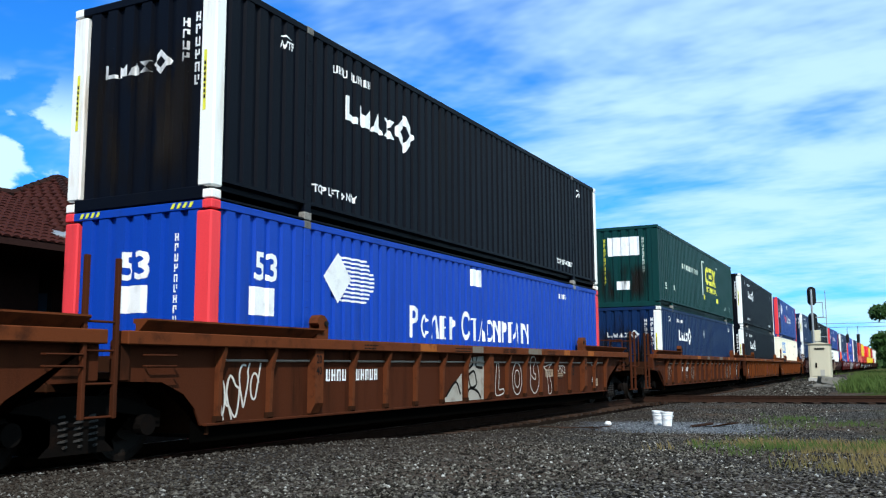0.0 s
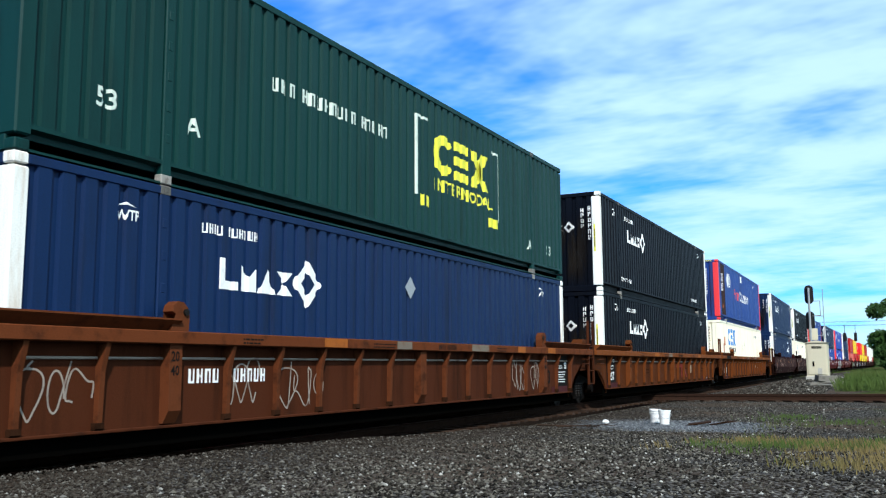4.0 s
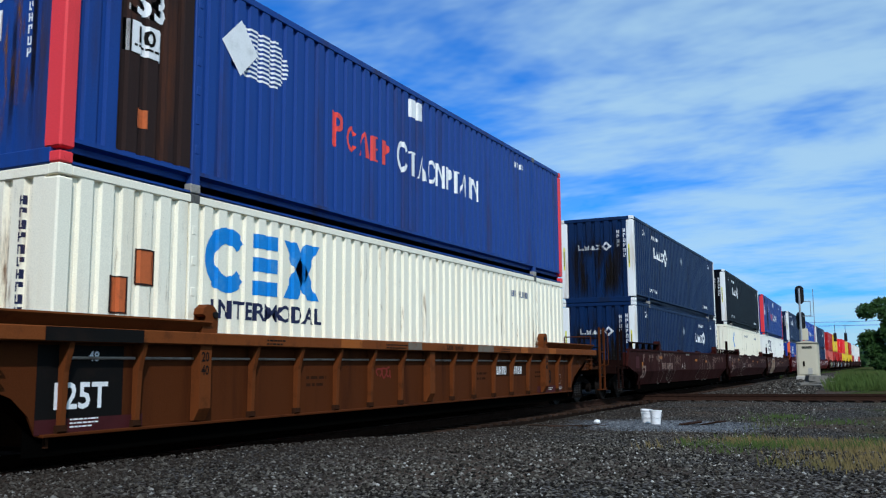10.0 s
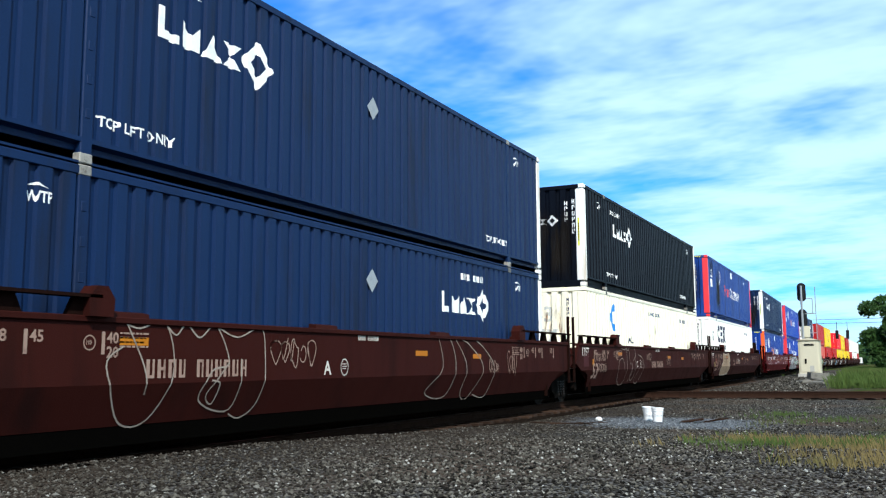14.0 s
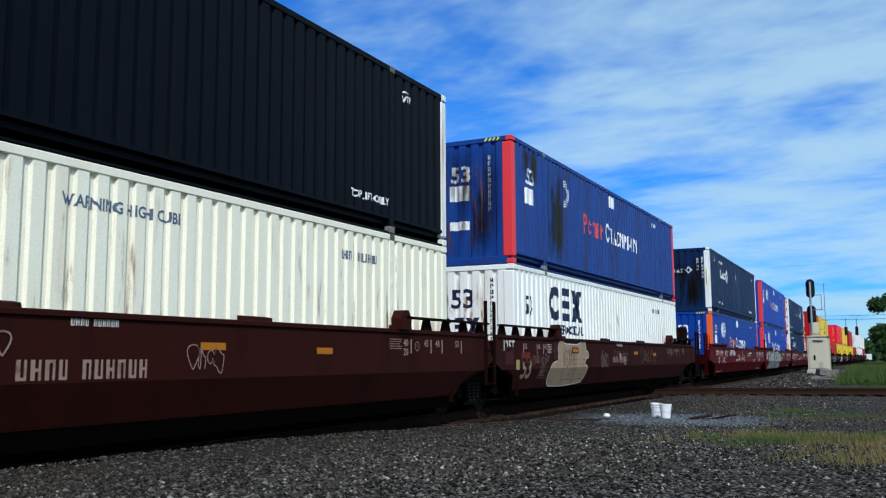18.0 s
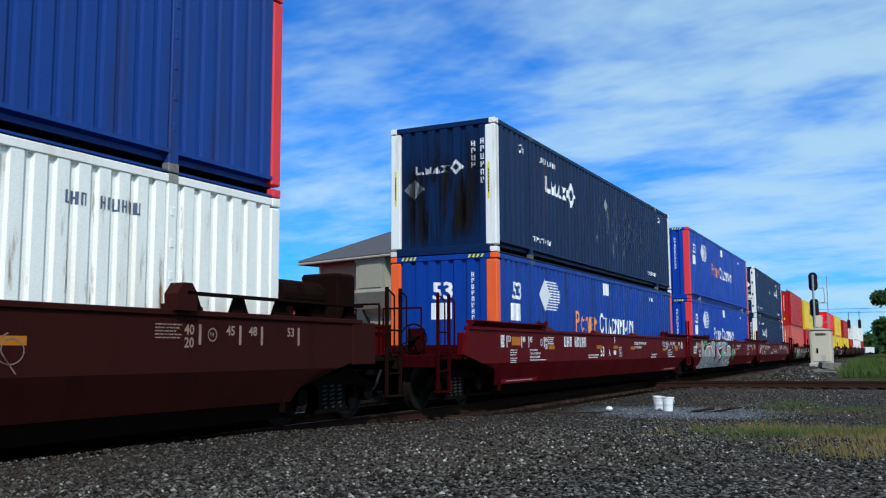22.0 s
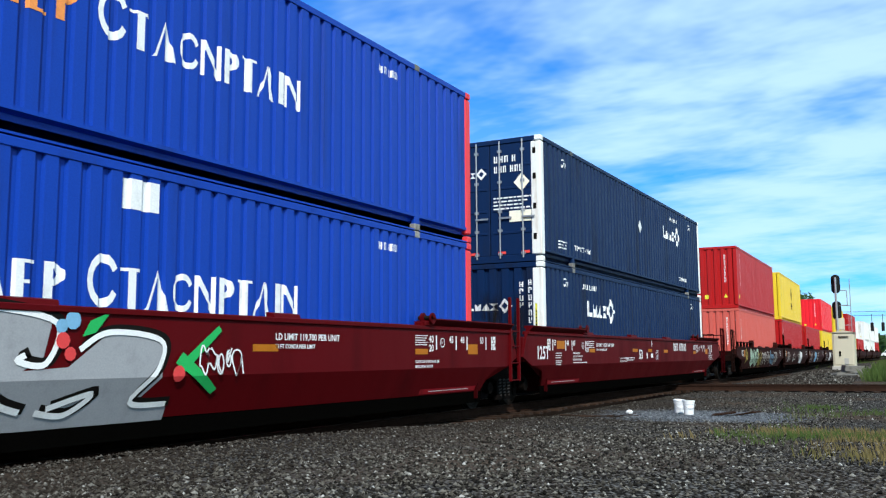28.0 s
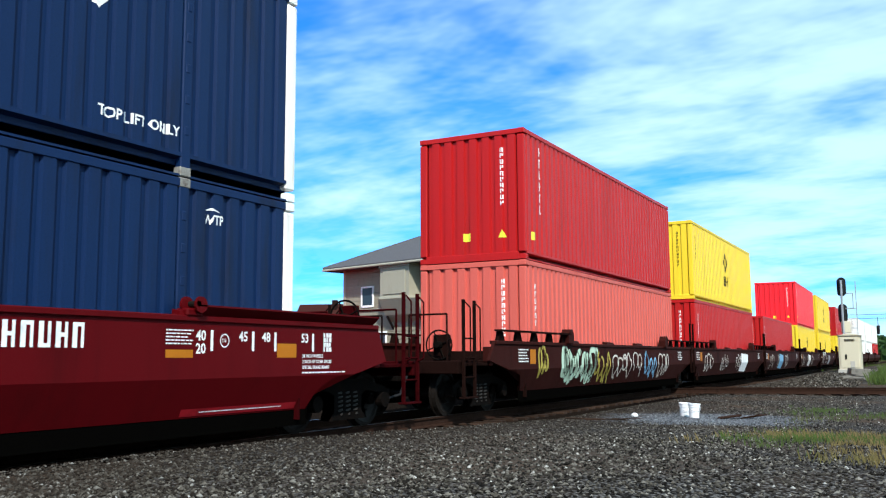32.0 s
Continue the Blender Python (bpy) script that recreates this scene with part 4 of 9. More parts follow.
def green_marks(ob, side, front, L, H):
    s = B()
    for a, b, c, d in ((8.3, 2.4, 8.75, 2.45), (8.3, 0.95, 8.36, 2.4), (11.7, 2.4, 12.15, 2.45), (12.09, 0.95, 12.15, 2.4)):
        rect(s, a, b, c, d)
    side(s, "corner_brackets", "chalkwhite", "pale corner brackets")
    s = B()
    bars(s, (0.5, 0.7, 0.6, -0.3, 0.6, 0.7, 0.65, 0.6, 0.7, 0.6, 0.6, 0.6, -0.3, 0.6, 0.4, 0.7, 0.6, 0.5), 4.1, 1.72, 0.2, gap=0.32)
    side(s, "slogan", "chalkwhite", "pale plain-block slogan")
    s = B()
    rail_mark(s, 9.0, 1.5, 2.5, 0.76)
    side(s, "railway_mark", "inkyellow", "yellow plain-shape railway mark")
    s = B()
    text(s, "INTERMODAL", 9.02, 1.16, 0.23, wide=1.32)
    side(s, "word_below", "inkyellow", "yellow lettering under the mark")
    for q in (8.45, 11.6):
        s = B()
        for dx in (0.0, 0.24):
            rect(s, q + dx, 0.78, q + dx + 0.16, 0.98)
        side(s, "yellow_patch", "inkyellow", "small yellow patches")
    for words, u in (("53", 0.98), ("A", 2.42), ("A", 13.8), ("53", L - 1.15)):
        s = B()
        text(s, words, u, 0.7 if u < 5 else 0.56, 0.22)
        side(s, "stencil", "chalkwhite", "pale stencilled characters")
    s = B()
    rect(s, -0.55, 1.86, 0.62, 2.54)
    front(s, "front_panel", "ink", "large white blank panel")
    s = B()
    rect(s, -0.25, 0.62, 0.22, 0.93)
    front(s, "front_panel", "ink", "small white panel")
    s = B()
    bars_down(s, 10, -0.72, 2.5, 0.13)
    front(s, "front_number", "inkyellow", "yellow upright number bars")
    s = B()
    bars_down(s, 10, 0.72, 2.5, 0.1)
    front(s, "front_note", "chalkwhite", "pale upright note bars")
    dirt(front, "sootstain", -1.05, 1.05, 0.2, 1.6, "grime", "dark grime")


def iso_marks(ink="ink", big=None, band=True):
    def paint(ob, side, front, L, H):
        s = B()
        if big == "down":
            bars_down(s, 6, 0.86, 2.6, 0.2)
        else:
            bars_down(s, 6, 0.5, 2.4, 0.12)
        side(s, "side_marks", ink, "plain upright number bars")
        if big == "mark":
            s = B()
            ring_diamond(s, 6.1, 1.85, 0.42)
            bars(s, (0.9, 0.7), 5.72, 0.85, 0.42)
            side(s, "line_mark", ink, "plain-shape shipping mark")
        s = B()
        bars_down(s, 10, 0.72, 2.5, 0.1)
        front(s, "front_number", ink, "plain upright number bars")
        if band:
            s = B()
            rect(s, -0.2, 0.46, -0.02, 0.64)
            front(s, "warning_sign", "inkyellow", "yellow warning sign")
            s = B()
            shape(s, ((0.66, 0.5), (0.84, 0.5), (0.75, 0.68)))
            front(s, "warning_sign", "inkyellow", "yellow warning sign")
            s = B()
            rect(s, 0.44, 0.46, 0.58, 0.64)
            side(s, "warning_sign", "inkyellow", "yellow warning sign")
    return paint


def door_marks(ob, side, front, L, H):
    dark_marks(10.85, 2, True, False)(ob, side, lambda bm, *a: bm.free(), L, H)
    s = B()
    small_print(s, 1.17, 0.56, 0.5, 3, 0.045)
    side(s, "side_note", "ink", "white fine print")
    s = B()
    bars(s, (0.55, 0.65, 0.6, -0.2, 0.55), 0.12, 2.36, 0.16)
    bars(s, (0.5, 0.5, 0.5, -0.2, 0.5, 0.5, 0.5), 0.12, 2.12, 0.16)
    front(s, "door_number", "ink", "white number bars")
    s = B()
    small_print(s, 0.1, 1.5, 0.95, 4, 0.05)
    front(s, "door_notes", "ink", "white fine print")
    s = B()
    maker_mark(s, -0.95, 2.05, 0.6, 0.15)
    front(s, "door_mark", "ink", "white plain-shape maker's mark")
    s = B()
    shape(s, ((0.62, 1.86), (0.82, 1.64), (1.02, 1.86), (0.82, 2.08)))
    front(s, "placard", "cream", "cream diamond placard")
    s = B()
    rect(s, 0.5, 0.94, 1.05, 1.2)
    front(s, "weight_plate", "cream", "cream weight plate")
    s = B()
    for z in (0.5, 1.2, 1.9, 2.5):
        rect(s, 1.1, z, 1.18, z + 0.14)
    lay(s, "seal_patches", "inkdark", ob, lambda a, c, x: Vector((a, -x, c)), lift=0.003, label="black patches on the white post")
    for x in (-1.0, -0.4, 0.3, 0.9):
        s = B()
        rect(s, x - 0.1, 0.2, x + 0.1, 0.26)
        front(s, "reflector", "inkred", "red reflector strip")


# ---- the ground ----
CROSS_A, CROSS_B = Vector((-60.0, 18.0)), Vector((60.0, 51.2))
CROSS_N = Vector((-(CROSS_B - CROSS_A).y, (CROSS_B - CROSS_A).x)).normalized()


def cross_off(x, y):
    return (Vector((x, y)) - CROSS_A).dot(CROSS_N)


def ground_z(x, y):
    z = 0.27 - 0.34 * smooth(5.4, 18.3, y)
    z -= 0.62 * smooth(-2.6, -0.2, x) * (1 - smooth(3.2, 8.6, y))
    z += 0.42 * smooth(33.5, 48.5, y) * smooth(-7.0, -4.8, x) * (1 - smooth(80, 200, y))
    z += 0.05 * noise.noise((x * 0.22, y * 0.22, 0.0)) + 0.025 * noise.noise((x * 0.9, y * 0.9, 3.0))
    bed = 1 - smooth(1.8, 2.35, abs(x - line_x(y)))
    z += (-0.14 - z) * bed
    bed = 1 - smooth(1.5, 2.9, abs(cross_off(x, y)))
    z += (-0.19 - z) * bed
    return z


SPILL = (-4.2, 18.3, 0)


def ground_material():
    ma = bpy.data.materials.new("gravel_and_turf")
    ma.use_nodes = True
    n, l = ma.node_tree.nodes, ma.node_tree.links
    b = n["Principled BSDF"]
    geo, sep = n.new("ShaderNodeNewGeometry"), n.new("ShaderNodeSeparateXYZ")
    l.new(geo.outputs["Position"], sep.inputs[0])

    def noise_at(scale, detail=6):
        t = n.new("ShaderNodeTexNoise")
        t.inputs["Scale"].default_value, t.inputs["Detail"].default_value = scale, detail
        l.new(geo.outputs["Position"], t.inputs[0])
        return t.outputs[0]

    def ramp(v, a, c):
        r = n.new("ShaderNodeMapRange")
        r.interpolation_type = "SMOOTHSTEP"
        r.inputs[1].default_value, r.inputs[2].default_value = a, c
        l.new(v, r.inputs[0])
        return r.outputs[0]

    def mix(f, a, c):
        x = n.new("ShaderNodeMixRGB")
        l.new(f, x.inputs[0])
        for i, v in ((1, a), (2, c)):
            if isinstance(v, tuple):
                x.inputs[i].default_value = (*v, 1)
            else:
                l.new(v, x.inputs[i])
        return x.outputs[0]

    def m(op, a, c):
        x = n.new("ShaderNodeMath")
        x.operation = op
        for i, v in enumerate((a, c)):
            if isinstance(v, (int, float)):
                x.inputs[i].default_value = v
            else:
                l.new(v, x.inputs[i])
        return x.outputs[0]

    cell = n.new("ShaderNodeTexVoronoi")
    cell.inputs["Scale"].default_value = 26
    l.new(geo.outputs["Position"], cell.inputs[0])
    grit = mix(ramp(cell.outputs["Distance"], 0.0, 0.7), (0.17, 0.162, 0.155), (0.014, 0.0125, 0.0115))
    grit = mix(ramp(noise_at(0.35), 0.4, 0.7), grit, (0.075, 0.055, 0.042))
    grit = mix(ramp(noise_at(90, 2), 0.62, 0.75), grit, (0.13, 0.125, 0.12))
    # a spill of paler, bluish stone round the pails; shade under the train painted on the ballast
    away = n.new("ShaderNodeVectorMath")
    away.operation = "DISTANCE"
    away.inputs[1].default_value = SPILL
    l.new(geo.outputs["Position"], away.inputs[0])
    spill = m("SUBTRACT", away.outputs["Value"], m("MULTIPLY", noise_at(0.9), 2.6))
    inside = n.new("ShaderNodeMapRange")
    inside.interpolation_type = "SMOOTHSTEP"
    inside.inputs[1].default_value, inside.inputs[2].default_value = 1.3, 0.4
    l.new(spill, inside.inputs[0])
    pale = mix(ramp(cell.outputs["Distance"], 0.0, 0.7), (0.26, 0.275, 0.305), (0.07, 0.076, 0.086))
    grit = mix(inside.outputs[0], grit, pale)
    # near-black ballast along the line: the train's shade put into the colour
    bedshade = n.new("ShaderNodeMapRange")
    bedshade.interpolation_type = "SMOOTHSTEP"
    bedshade.inputs[1].default_value, bedshade.inputs[2].default_value = -6.9, -7.25
    l.new(sep.outputs[0], bedshade.inputs[0])
    grit = mix(m("MULTIPLY", bedshade.outputs[0], ramp(m("MULTIPLY", sep.outputs[1], -1.0), -43, -32)), grit, (0.006, 0.0045, 0.004))
    # grit darker and browner towards the line
    browner = n.new("ShaderNodeMapRange")
    browner.interpolation_type = "SMOOTHSTEP"
    browner.inputs[1].default_value, browner.inputs[2].default_value, browner.inputs[4].default_value = -3.4, -6.5, 0.62
    l.new(m("ADD", sep.outputs[0], m("MULTIPLY", noise_at(0.7), 0.9)), browner.inputs[0])
    grit = mix(m("MULTIPLY", browner.outputs[0], ramp(m("MULTIPLY", sep.outputs[1], -1.0), -28, -21.5)), grit, (0.02, 0.0145, 0.011))
    # turf to the right of the lot and past the other line
    right = m("ADD", sep.outputs[0], m("MULTIPLY", noise_at(0.6), 2.6))
    turf = m("MAXIMUM", m("MULTIPLY", m("MULTIPLY", ramp(right, 0.2, 1.6), 0.55), ramp(sep.outputs[1], 9.7, 13.4)), m("MULTIPLY", ramp(right, -0.6, 0.4), ramp(sep.outputs[1], 34, 36.6)))
    far = m("MULTIPLY", ramp(sep.outputs[1], 120, 150), 1.0)
    turf = m("MAXIMUM", turf, far)
    green = mix(ramp(noise_at(1.4), 0.35, 0.65), (0.04, 0.06, 0.015), (0.07, 0.058, 0.032))
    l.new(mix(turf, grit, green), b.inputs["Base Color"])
    b.inputs["Roughness"].default_value = 0.95
    b.inputs["Specular IOR Level"].default_value = 0.0
    bp = n.new("ShaderNodeBump")
    bp.inputs["Strength"].default_value, bp.inputs["Distance"].default_value = 0.9, 0.03
    l.new(cell.outputs["Distance"], bp.inputs["Height"])
    bp.invert = True
    l.new(bp.outputs[0], b.inputs["Normal"])
    return ma


def ground():
    xs = [-2500, -1200, -500, -200, -100, -60, -40, -30] + list(np.arange(-24, 9.01, 0.4)) + [11, 14, 18, 25, 40, 70, 140, 300, 700, 1500, 2500]
    ys = [-600, -200, -60, -25, -10, -5] + list(np.arange(0, 52.01, 0.4)) + [54, 57, 61, 66, 72, 80, 90, 105, 125, 150, 190, 250, 350, 600, 1200, 3000]
    vs = [(x, y, ground_z(x, y)) for y in ys for x in xs]
    w = len(xs)
    fs = [(j * w + i, j * w + i + 1, (j + 1) * w + i + 1, (j + 1) * w + i) for j in range(len(ys) - 1) for i in range(w - 1)]
    me = bpy.data.meshes.new("ground")
    me.from_pydata([tuple(map(float, v)) for v in vs], [], fs)
    me.materials.append(ground_material())
    me.polygons.foreach_set("use_smooth", [True] * len(fs))
    tagged(new("ground", me), "grey gravel lot with patches of turf", "ground", kind="structure")


ground()


def scatter_mesh(name, verts, faces, material, label, category):
    me = bpy.data.meshes.new(name)
    me.from_pydata(verts, [], faces)
    me.materials.append(M[material] if isinstance(material, str) else material)
    return tagged(new(name, me), label, category, kind="stuff")


def stones():
    """Loose ballast stones over the near ground."""
    ma = bpy.data.materials.new("ballast_stone")
    ma.use_nodes = True
    n, l = ma.node_tree.nodes, ma.node_tree.links
    geo, ramp = n.new("ShaderNodeNewGeometry"), n.new("ShaderNodeValToRGB")
    l.new(geo.outputs["Random Per Island"], ramp.inputs[0])
    ramp.color_ramp.elements[0].color, ramp.color_ramp.elements[1].color = (0.006, 0.0053, 0.0045, 1), (0.45, 0.44, 0.41, 1)
    for at, c in ((0.34, (0.019, 0.0165, 0.0135, 1)), (0.68, (0.068, 0.061, 0.05, 1)), (0.9, (0.135, 0.124, 0.106, 1)), (0.98, (0.22, 0.208, 0.185, 1))):
        e = ramp.color_ramp.elements.new(at)
        e.color = c
    # stones get darker and browner towards the line
    sep, browner, mix = n.new("ShaderNodeSeparateXYZ"), n.new("ShaderNodeMapRange"), n.new("ShaderNodeMixRGB")
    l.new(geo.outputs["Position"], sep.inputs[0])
    browner.interpolation_type = "SMOOTHSTEP"
    browner.inputs[1].default_value, browner.inputs[2].default_value, browner.inputs[4].default_value = -2.95, -6.1, 0.58
    l.new(sep.outputs[0], browner.inputs[0])
    l.new(browner.outputs[0], mix.inputs[0])
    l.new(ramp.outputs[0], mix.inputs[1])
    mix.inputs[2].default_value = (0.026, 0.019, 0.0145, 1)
    # the pale spill of stone round the pails
    away, inside, pale, tone = n.new("ShaderNodeVectorMath"), n.new("ShaderNodeMapRange"), n.new("ShaderNodeMixRGB"), n.new("ShaderNodeValToRGB")
    away.operation, inside.interpolation_type = "DISTANCE", "SMOOTHSTEP"
    away.inputs[1].default_value = SPILL
    l.new(geo.outputs["Position"], away.inputs[0])
    inside.inputs[1].default_value, inside.inputs[2].default_value, inside.inputs[4].default_value = 2.2, 1.2, 0.9
    l.new(away.outputs["Value"], inside.inputs[0])
    l.new(geo.outputs["Random Per Island"], tone.inputs[0])
    tone.color_ramp.elements[0].color, tone.color_ramp.elements[1].color = (0.04, 0.044, 0.05, 1), (0.22, 0.235, 0.255, 1)
    l.new(inside.outputs[0], pale.inputs[0])
    l.new(mix.outputs[0], pale.inputs[1])
    l.new(tone.outputs[0], pale.inputs[2])
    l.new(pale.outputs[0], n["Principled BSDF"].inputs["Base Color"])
    n["Principled BSDF"].inputs["Roughness"].default_value = 0.85
    n["Principled BSDF"].inputs["Specular IOR Level"].default_value = 0.06
    rng = random.Random(4)
    vs, fs = [], []
    octa = ((0, 2, 4), (2, 1, 4), (1, 3, 4), (3, 0, 4), (2, 0, 5), (1, 2, 5), (3, 1, 5), (0, 3, 5))
    for k in range(84000):
        far = k >= 70000
        y = 36 + 34 * rng.random() if far else 3.6 + 29 * rng.random() ** 1.9
        x = line_x(y) + 1.75 + rng.random() * (4.5 if far else 7.4 + 0.12 * y)
        if x > 1.2 or (x > -1.6 and y > 12 and rng.random() < 0.6):
            continue
        if abs(cross_off(x, y)) < 1.25:
            continue
        s = rng.uniform(0.009, 0.023) * (1.35 if rng.random() < 0.12 else 1) * (2.6 if far else 1)
        a = rng.random() * 6.28
        c, d = math.cos(a), math.sin(a)
        z = ground_z(x, y) + s * 0.2
        o = len(vs)
        for p, q, h in ((1, 0, 0.1), (-1, 0, -0.1), (0, 0.75, 0), (0, -0.75, 0.1), (0.15, 0.1, 0.7), (0, 0, -0.6)):
            p, q = p * rng.uniform(0.75, 1.2), q * rng.uniform(0.75, 1.2)
            vs.append((x + s * (p * c - q * d), y + s * (p * d + q * c), z + s * h))
        fs += [tuple(o + i for i in f) for f in octa]
    scatter_mesh("loose_gravel", vs, fs, ma, "crushed grey ballast stones on the lot", "gravel")


stones()


def blades(name, spots, material, label, high, seed):
    rng = random.Random(seed)
    vs, fs = [], []
    for x, y, k in spots:
        z = ground_z(x, y)
        for _ in range(k):
            a, h = rng.random() * 6.28, high * rng.uniform(0.4, 1.15)
            bx, by = x + rng.gauss(0, 0.09), y + rng.gauss(0, 0.09)
            lx, ly = math.cos(a) * h * rng.uniform(0.1, 0.55), math.sin(a) * h * rng.uniform(0.1, 0.55)
            w = rng.uniform(0.0025, 0.0055) * (1 + y / 25)
            o = len(vs)
            vs += [(bx - w * math.sin(a), by + w * math.cos(a), z - 0.01), (bx + w * math.sin(a), by - w * math.cos(a), z - 0.01),
                   (bx + lx * 0.4 + w * 0.6, by + ly * 0.4, z + h * 0.6), (bx + lx, by + ly, z + h)]
            fs += [(o, o + 1, o + 2), (o, o + 2, o + 3)]
    scatter_mesh(name, vs, fs, material, label, "grass")


def grass():
    rng = random.Random(11)
    near, dry, far = [], [], []
    for _ in range(40000):
        y = rng.uniform(7.4, 26)
        x = rng.uniform(-3.4, 2.5)
        d = 1.5 * math.exp(-((y - 12.0) / 1.35) ** 2) * smooth(-2.7, -1.5, x) + 0.9 * math.exp(-((y - 20.2) / 0.8) ** 2 - ((x + 1.9) / 0.5) ** 2) + 0.9 * math.exp(-((y - 19.0) / 0.7) ** 2 - ((x + 0.9) / 0.4) ** 2) + 0.35 * math.exp(-((y - 17.5) / 1.6) ** 2) * smooth(-2.6, -1.8, x) * (1 - smooth(-1.6, -1.2, x)) + 1.3 * math.exp(-((y - 8.9) / 0.9) ** 2) * smooth(-1.2, -0.4, x)
        d *= 0.5 + 0.9 * noise.noise((x * 0.9, y * 0.9, 5.0)) + 0.3 * noise.noise((x * 3.1, y * 3.1, 2.0))
        dried = noise.noise((x * 0.8, y * 0.5, 9.0)) > -0.12 and y < 14.5
        x, y = lot(x, y)
        if abs(cross_off(x, y)) < 1.5 or rng.random() > d * 0.4:
            continue
        (dry if dried else near).append((x, y, 4))
    for _ in range(9000):
        y = 33 + 45 * rng.random() ** 1.5
        x = rng.uniform(-5.6, 6) * (0.6 + y / 80)
        if abs(cross_off(x, y)) < 1.7 or x < -1.9 + 0.7 * noise.noise((x * 0.3, y * 0.3, 1.0)) and rng.random() < 0.96 or (-4.9 < x < -2.0 and 36 < y < 47 and rng.random() < 0.55):
            continue
        if x < -2.3 and y < 75:
            continue
        far.append((*lot(x, y), 9))
    blades("green_grass", near, "grass", "short green grass on the gravel's edge", 0.11, 1)
    blades("dry_grass", dry, "drygrass", "straw-coloured dry grass tufts", 0.1, 2)
    blades("tall_grass", far, "grass", "tall green grass past the crossing line", 0.4, 3)


grass()


# ---- the lines ----
def rail_mesh(points, z):
    bm = B()
    prof = ((-0.07, -0.17), (0.07, -0.17), (0.07, -0.155), (0.012, -0.13), (0.012, -0.04), (0.036, -0.03), (0.036, 0.0), (-0.036, 0.0), (-0.036, -0.03), (-0.012, -0.04), (-0.012, -0.13), (-0.07, -0.155))
    rings = []
    for i, p in enumerate(points):
        q, o = points[min(i + 1, len(points) - 1)], points[max(i - 1, 0)]
        d = Vector((q[0] - o[0], q[1] - o[1])).normalized()
        rings.append([bm.verts.new((p[0] + d.y * s, p[1] - d.x * s, z + h)) for s, h in prof])
    for a, b in zip(rings, rings[1:]):
        for i in range(len(prof)):
            j = (i + 1) % len(prof)
            bm.faces.new((a[i], b[i], b[j], a[j]))
    bmesh.ops.recalc_face_normals(bm, faces=bm.faces[:])
    return bm


def track(name, label, left, right, ties):
    ob = tagged(new(name), label, "railway track", kind="structure")
    for pts in (left, right):
        r = part("rail", rail_mesh(pts, RAIL), "railside", ob)
        if name == "crossing_track":
            continue
        bm = B()
        for p, q in zip(pts, pts[1:]):
            d = Vector((q[0] - p[0], q[1] - p[1])).normalized()
            v = [bm.verts.new((x + d.y * s, y - d.x * s, RAIL + 0.003)) for (x, y), s in ((p, -0.03), (p, 0.03), (q, 0.03), (q, -0.03))]
            bm.faces.new(v)
        part("running_surface", bm, "rail", r, "worn bright top of the rail")
    tie = None
    for x, y, a, long in ties:
        m = Matrix.Translation((x, y, RAIL - 0.17)) @ Matrix.Rotation(a, 4, "Z")
        if tie is None:
            tie = part("tie", soft_box(B(), -1.3, 1.3, -0.115, 0.115, -0.16, 0.0, 0.012), "tie", ob)
            tie.matrix_basis = m
        else:
            again(tie, ob, m)
    return ob


def lines():
    ys = [float(v) for v in np.arange(-40, 420, 6.0)]
    rng = random.Random(2)
    track("railway_track", "steel rails on dark timber ties under the train",
          [(line_x(y) - 0.755, y) for y in ys], [(line_x(y) + 0.755, y) for y in ys],
          [(line_x(y) + rng.uniform(-0.04, 0.04), y + rng.uniform(-0.03, 0.03), rng.uniform(-0.02, 0.02), 1) for y in np.arange(1.0, 62, 0.54)])
    d = (CROSS_B - CROSS_A).normalized()
    gaps = []
    a = math.atan2(d.y, d.x) + math.pi / 2

    def run(off):
        return [tuple(CROSS_A + d * s + CROSS_N * off) for s in (0, 30, 60, 90, (CROSS_B - CROSS_A).length)]
    track("crossing_track", "rusty rails on weathered ties crossing the line", run(-0.755), run(0.755),
          [(*(CROSS_A + d * s), a + rng.uniform(-0.03, 0.03), 1) for s in np.arange(44, 86, 0.56) if abs((CROSS_A + d * s).x - TRACK_X) > 1.7])


lines()


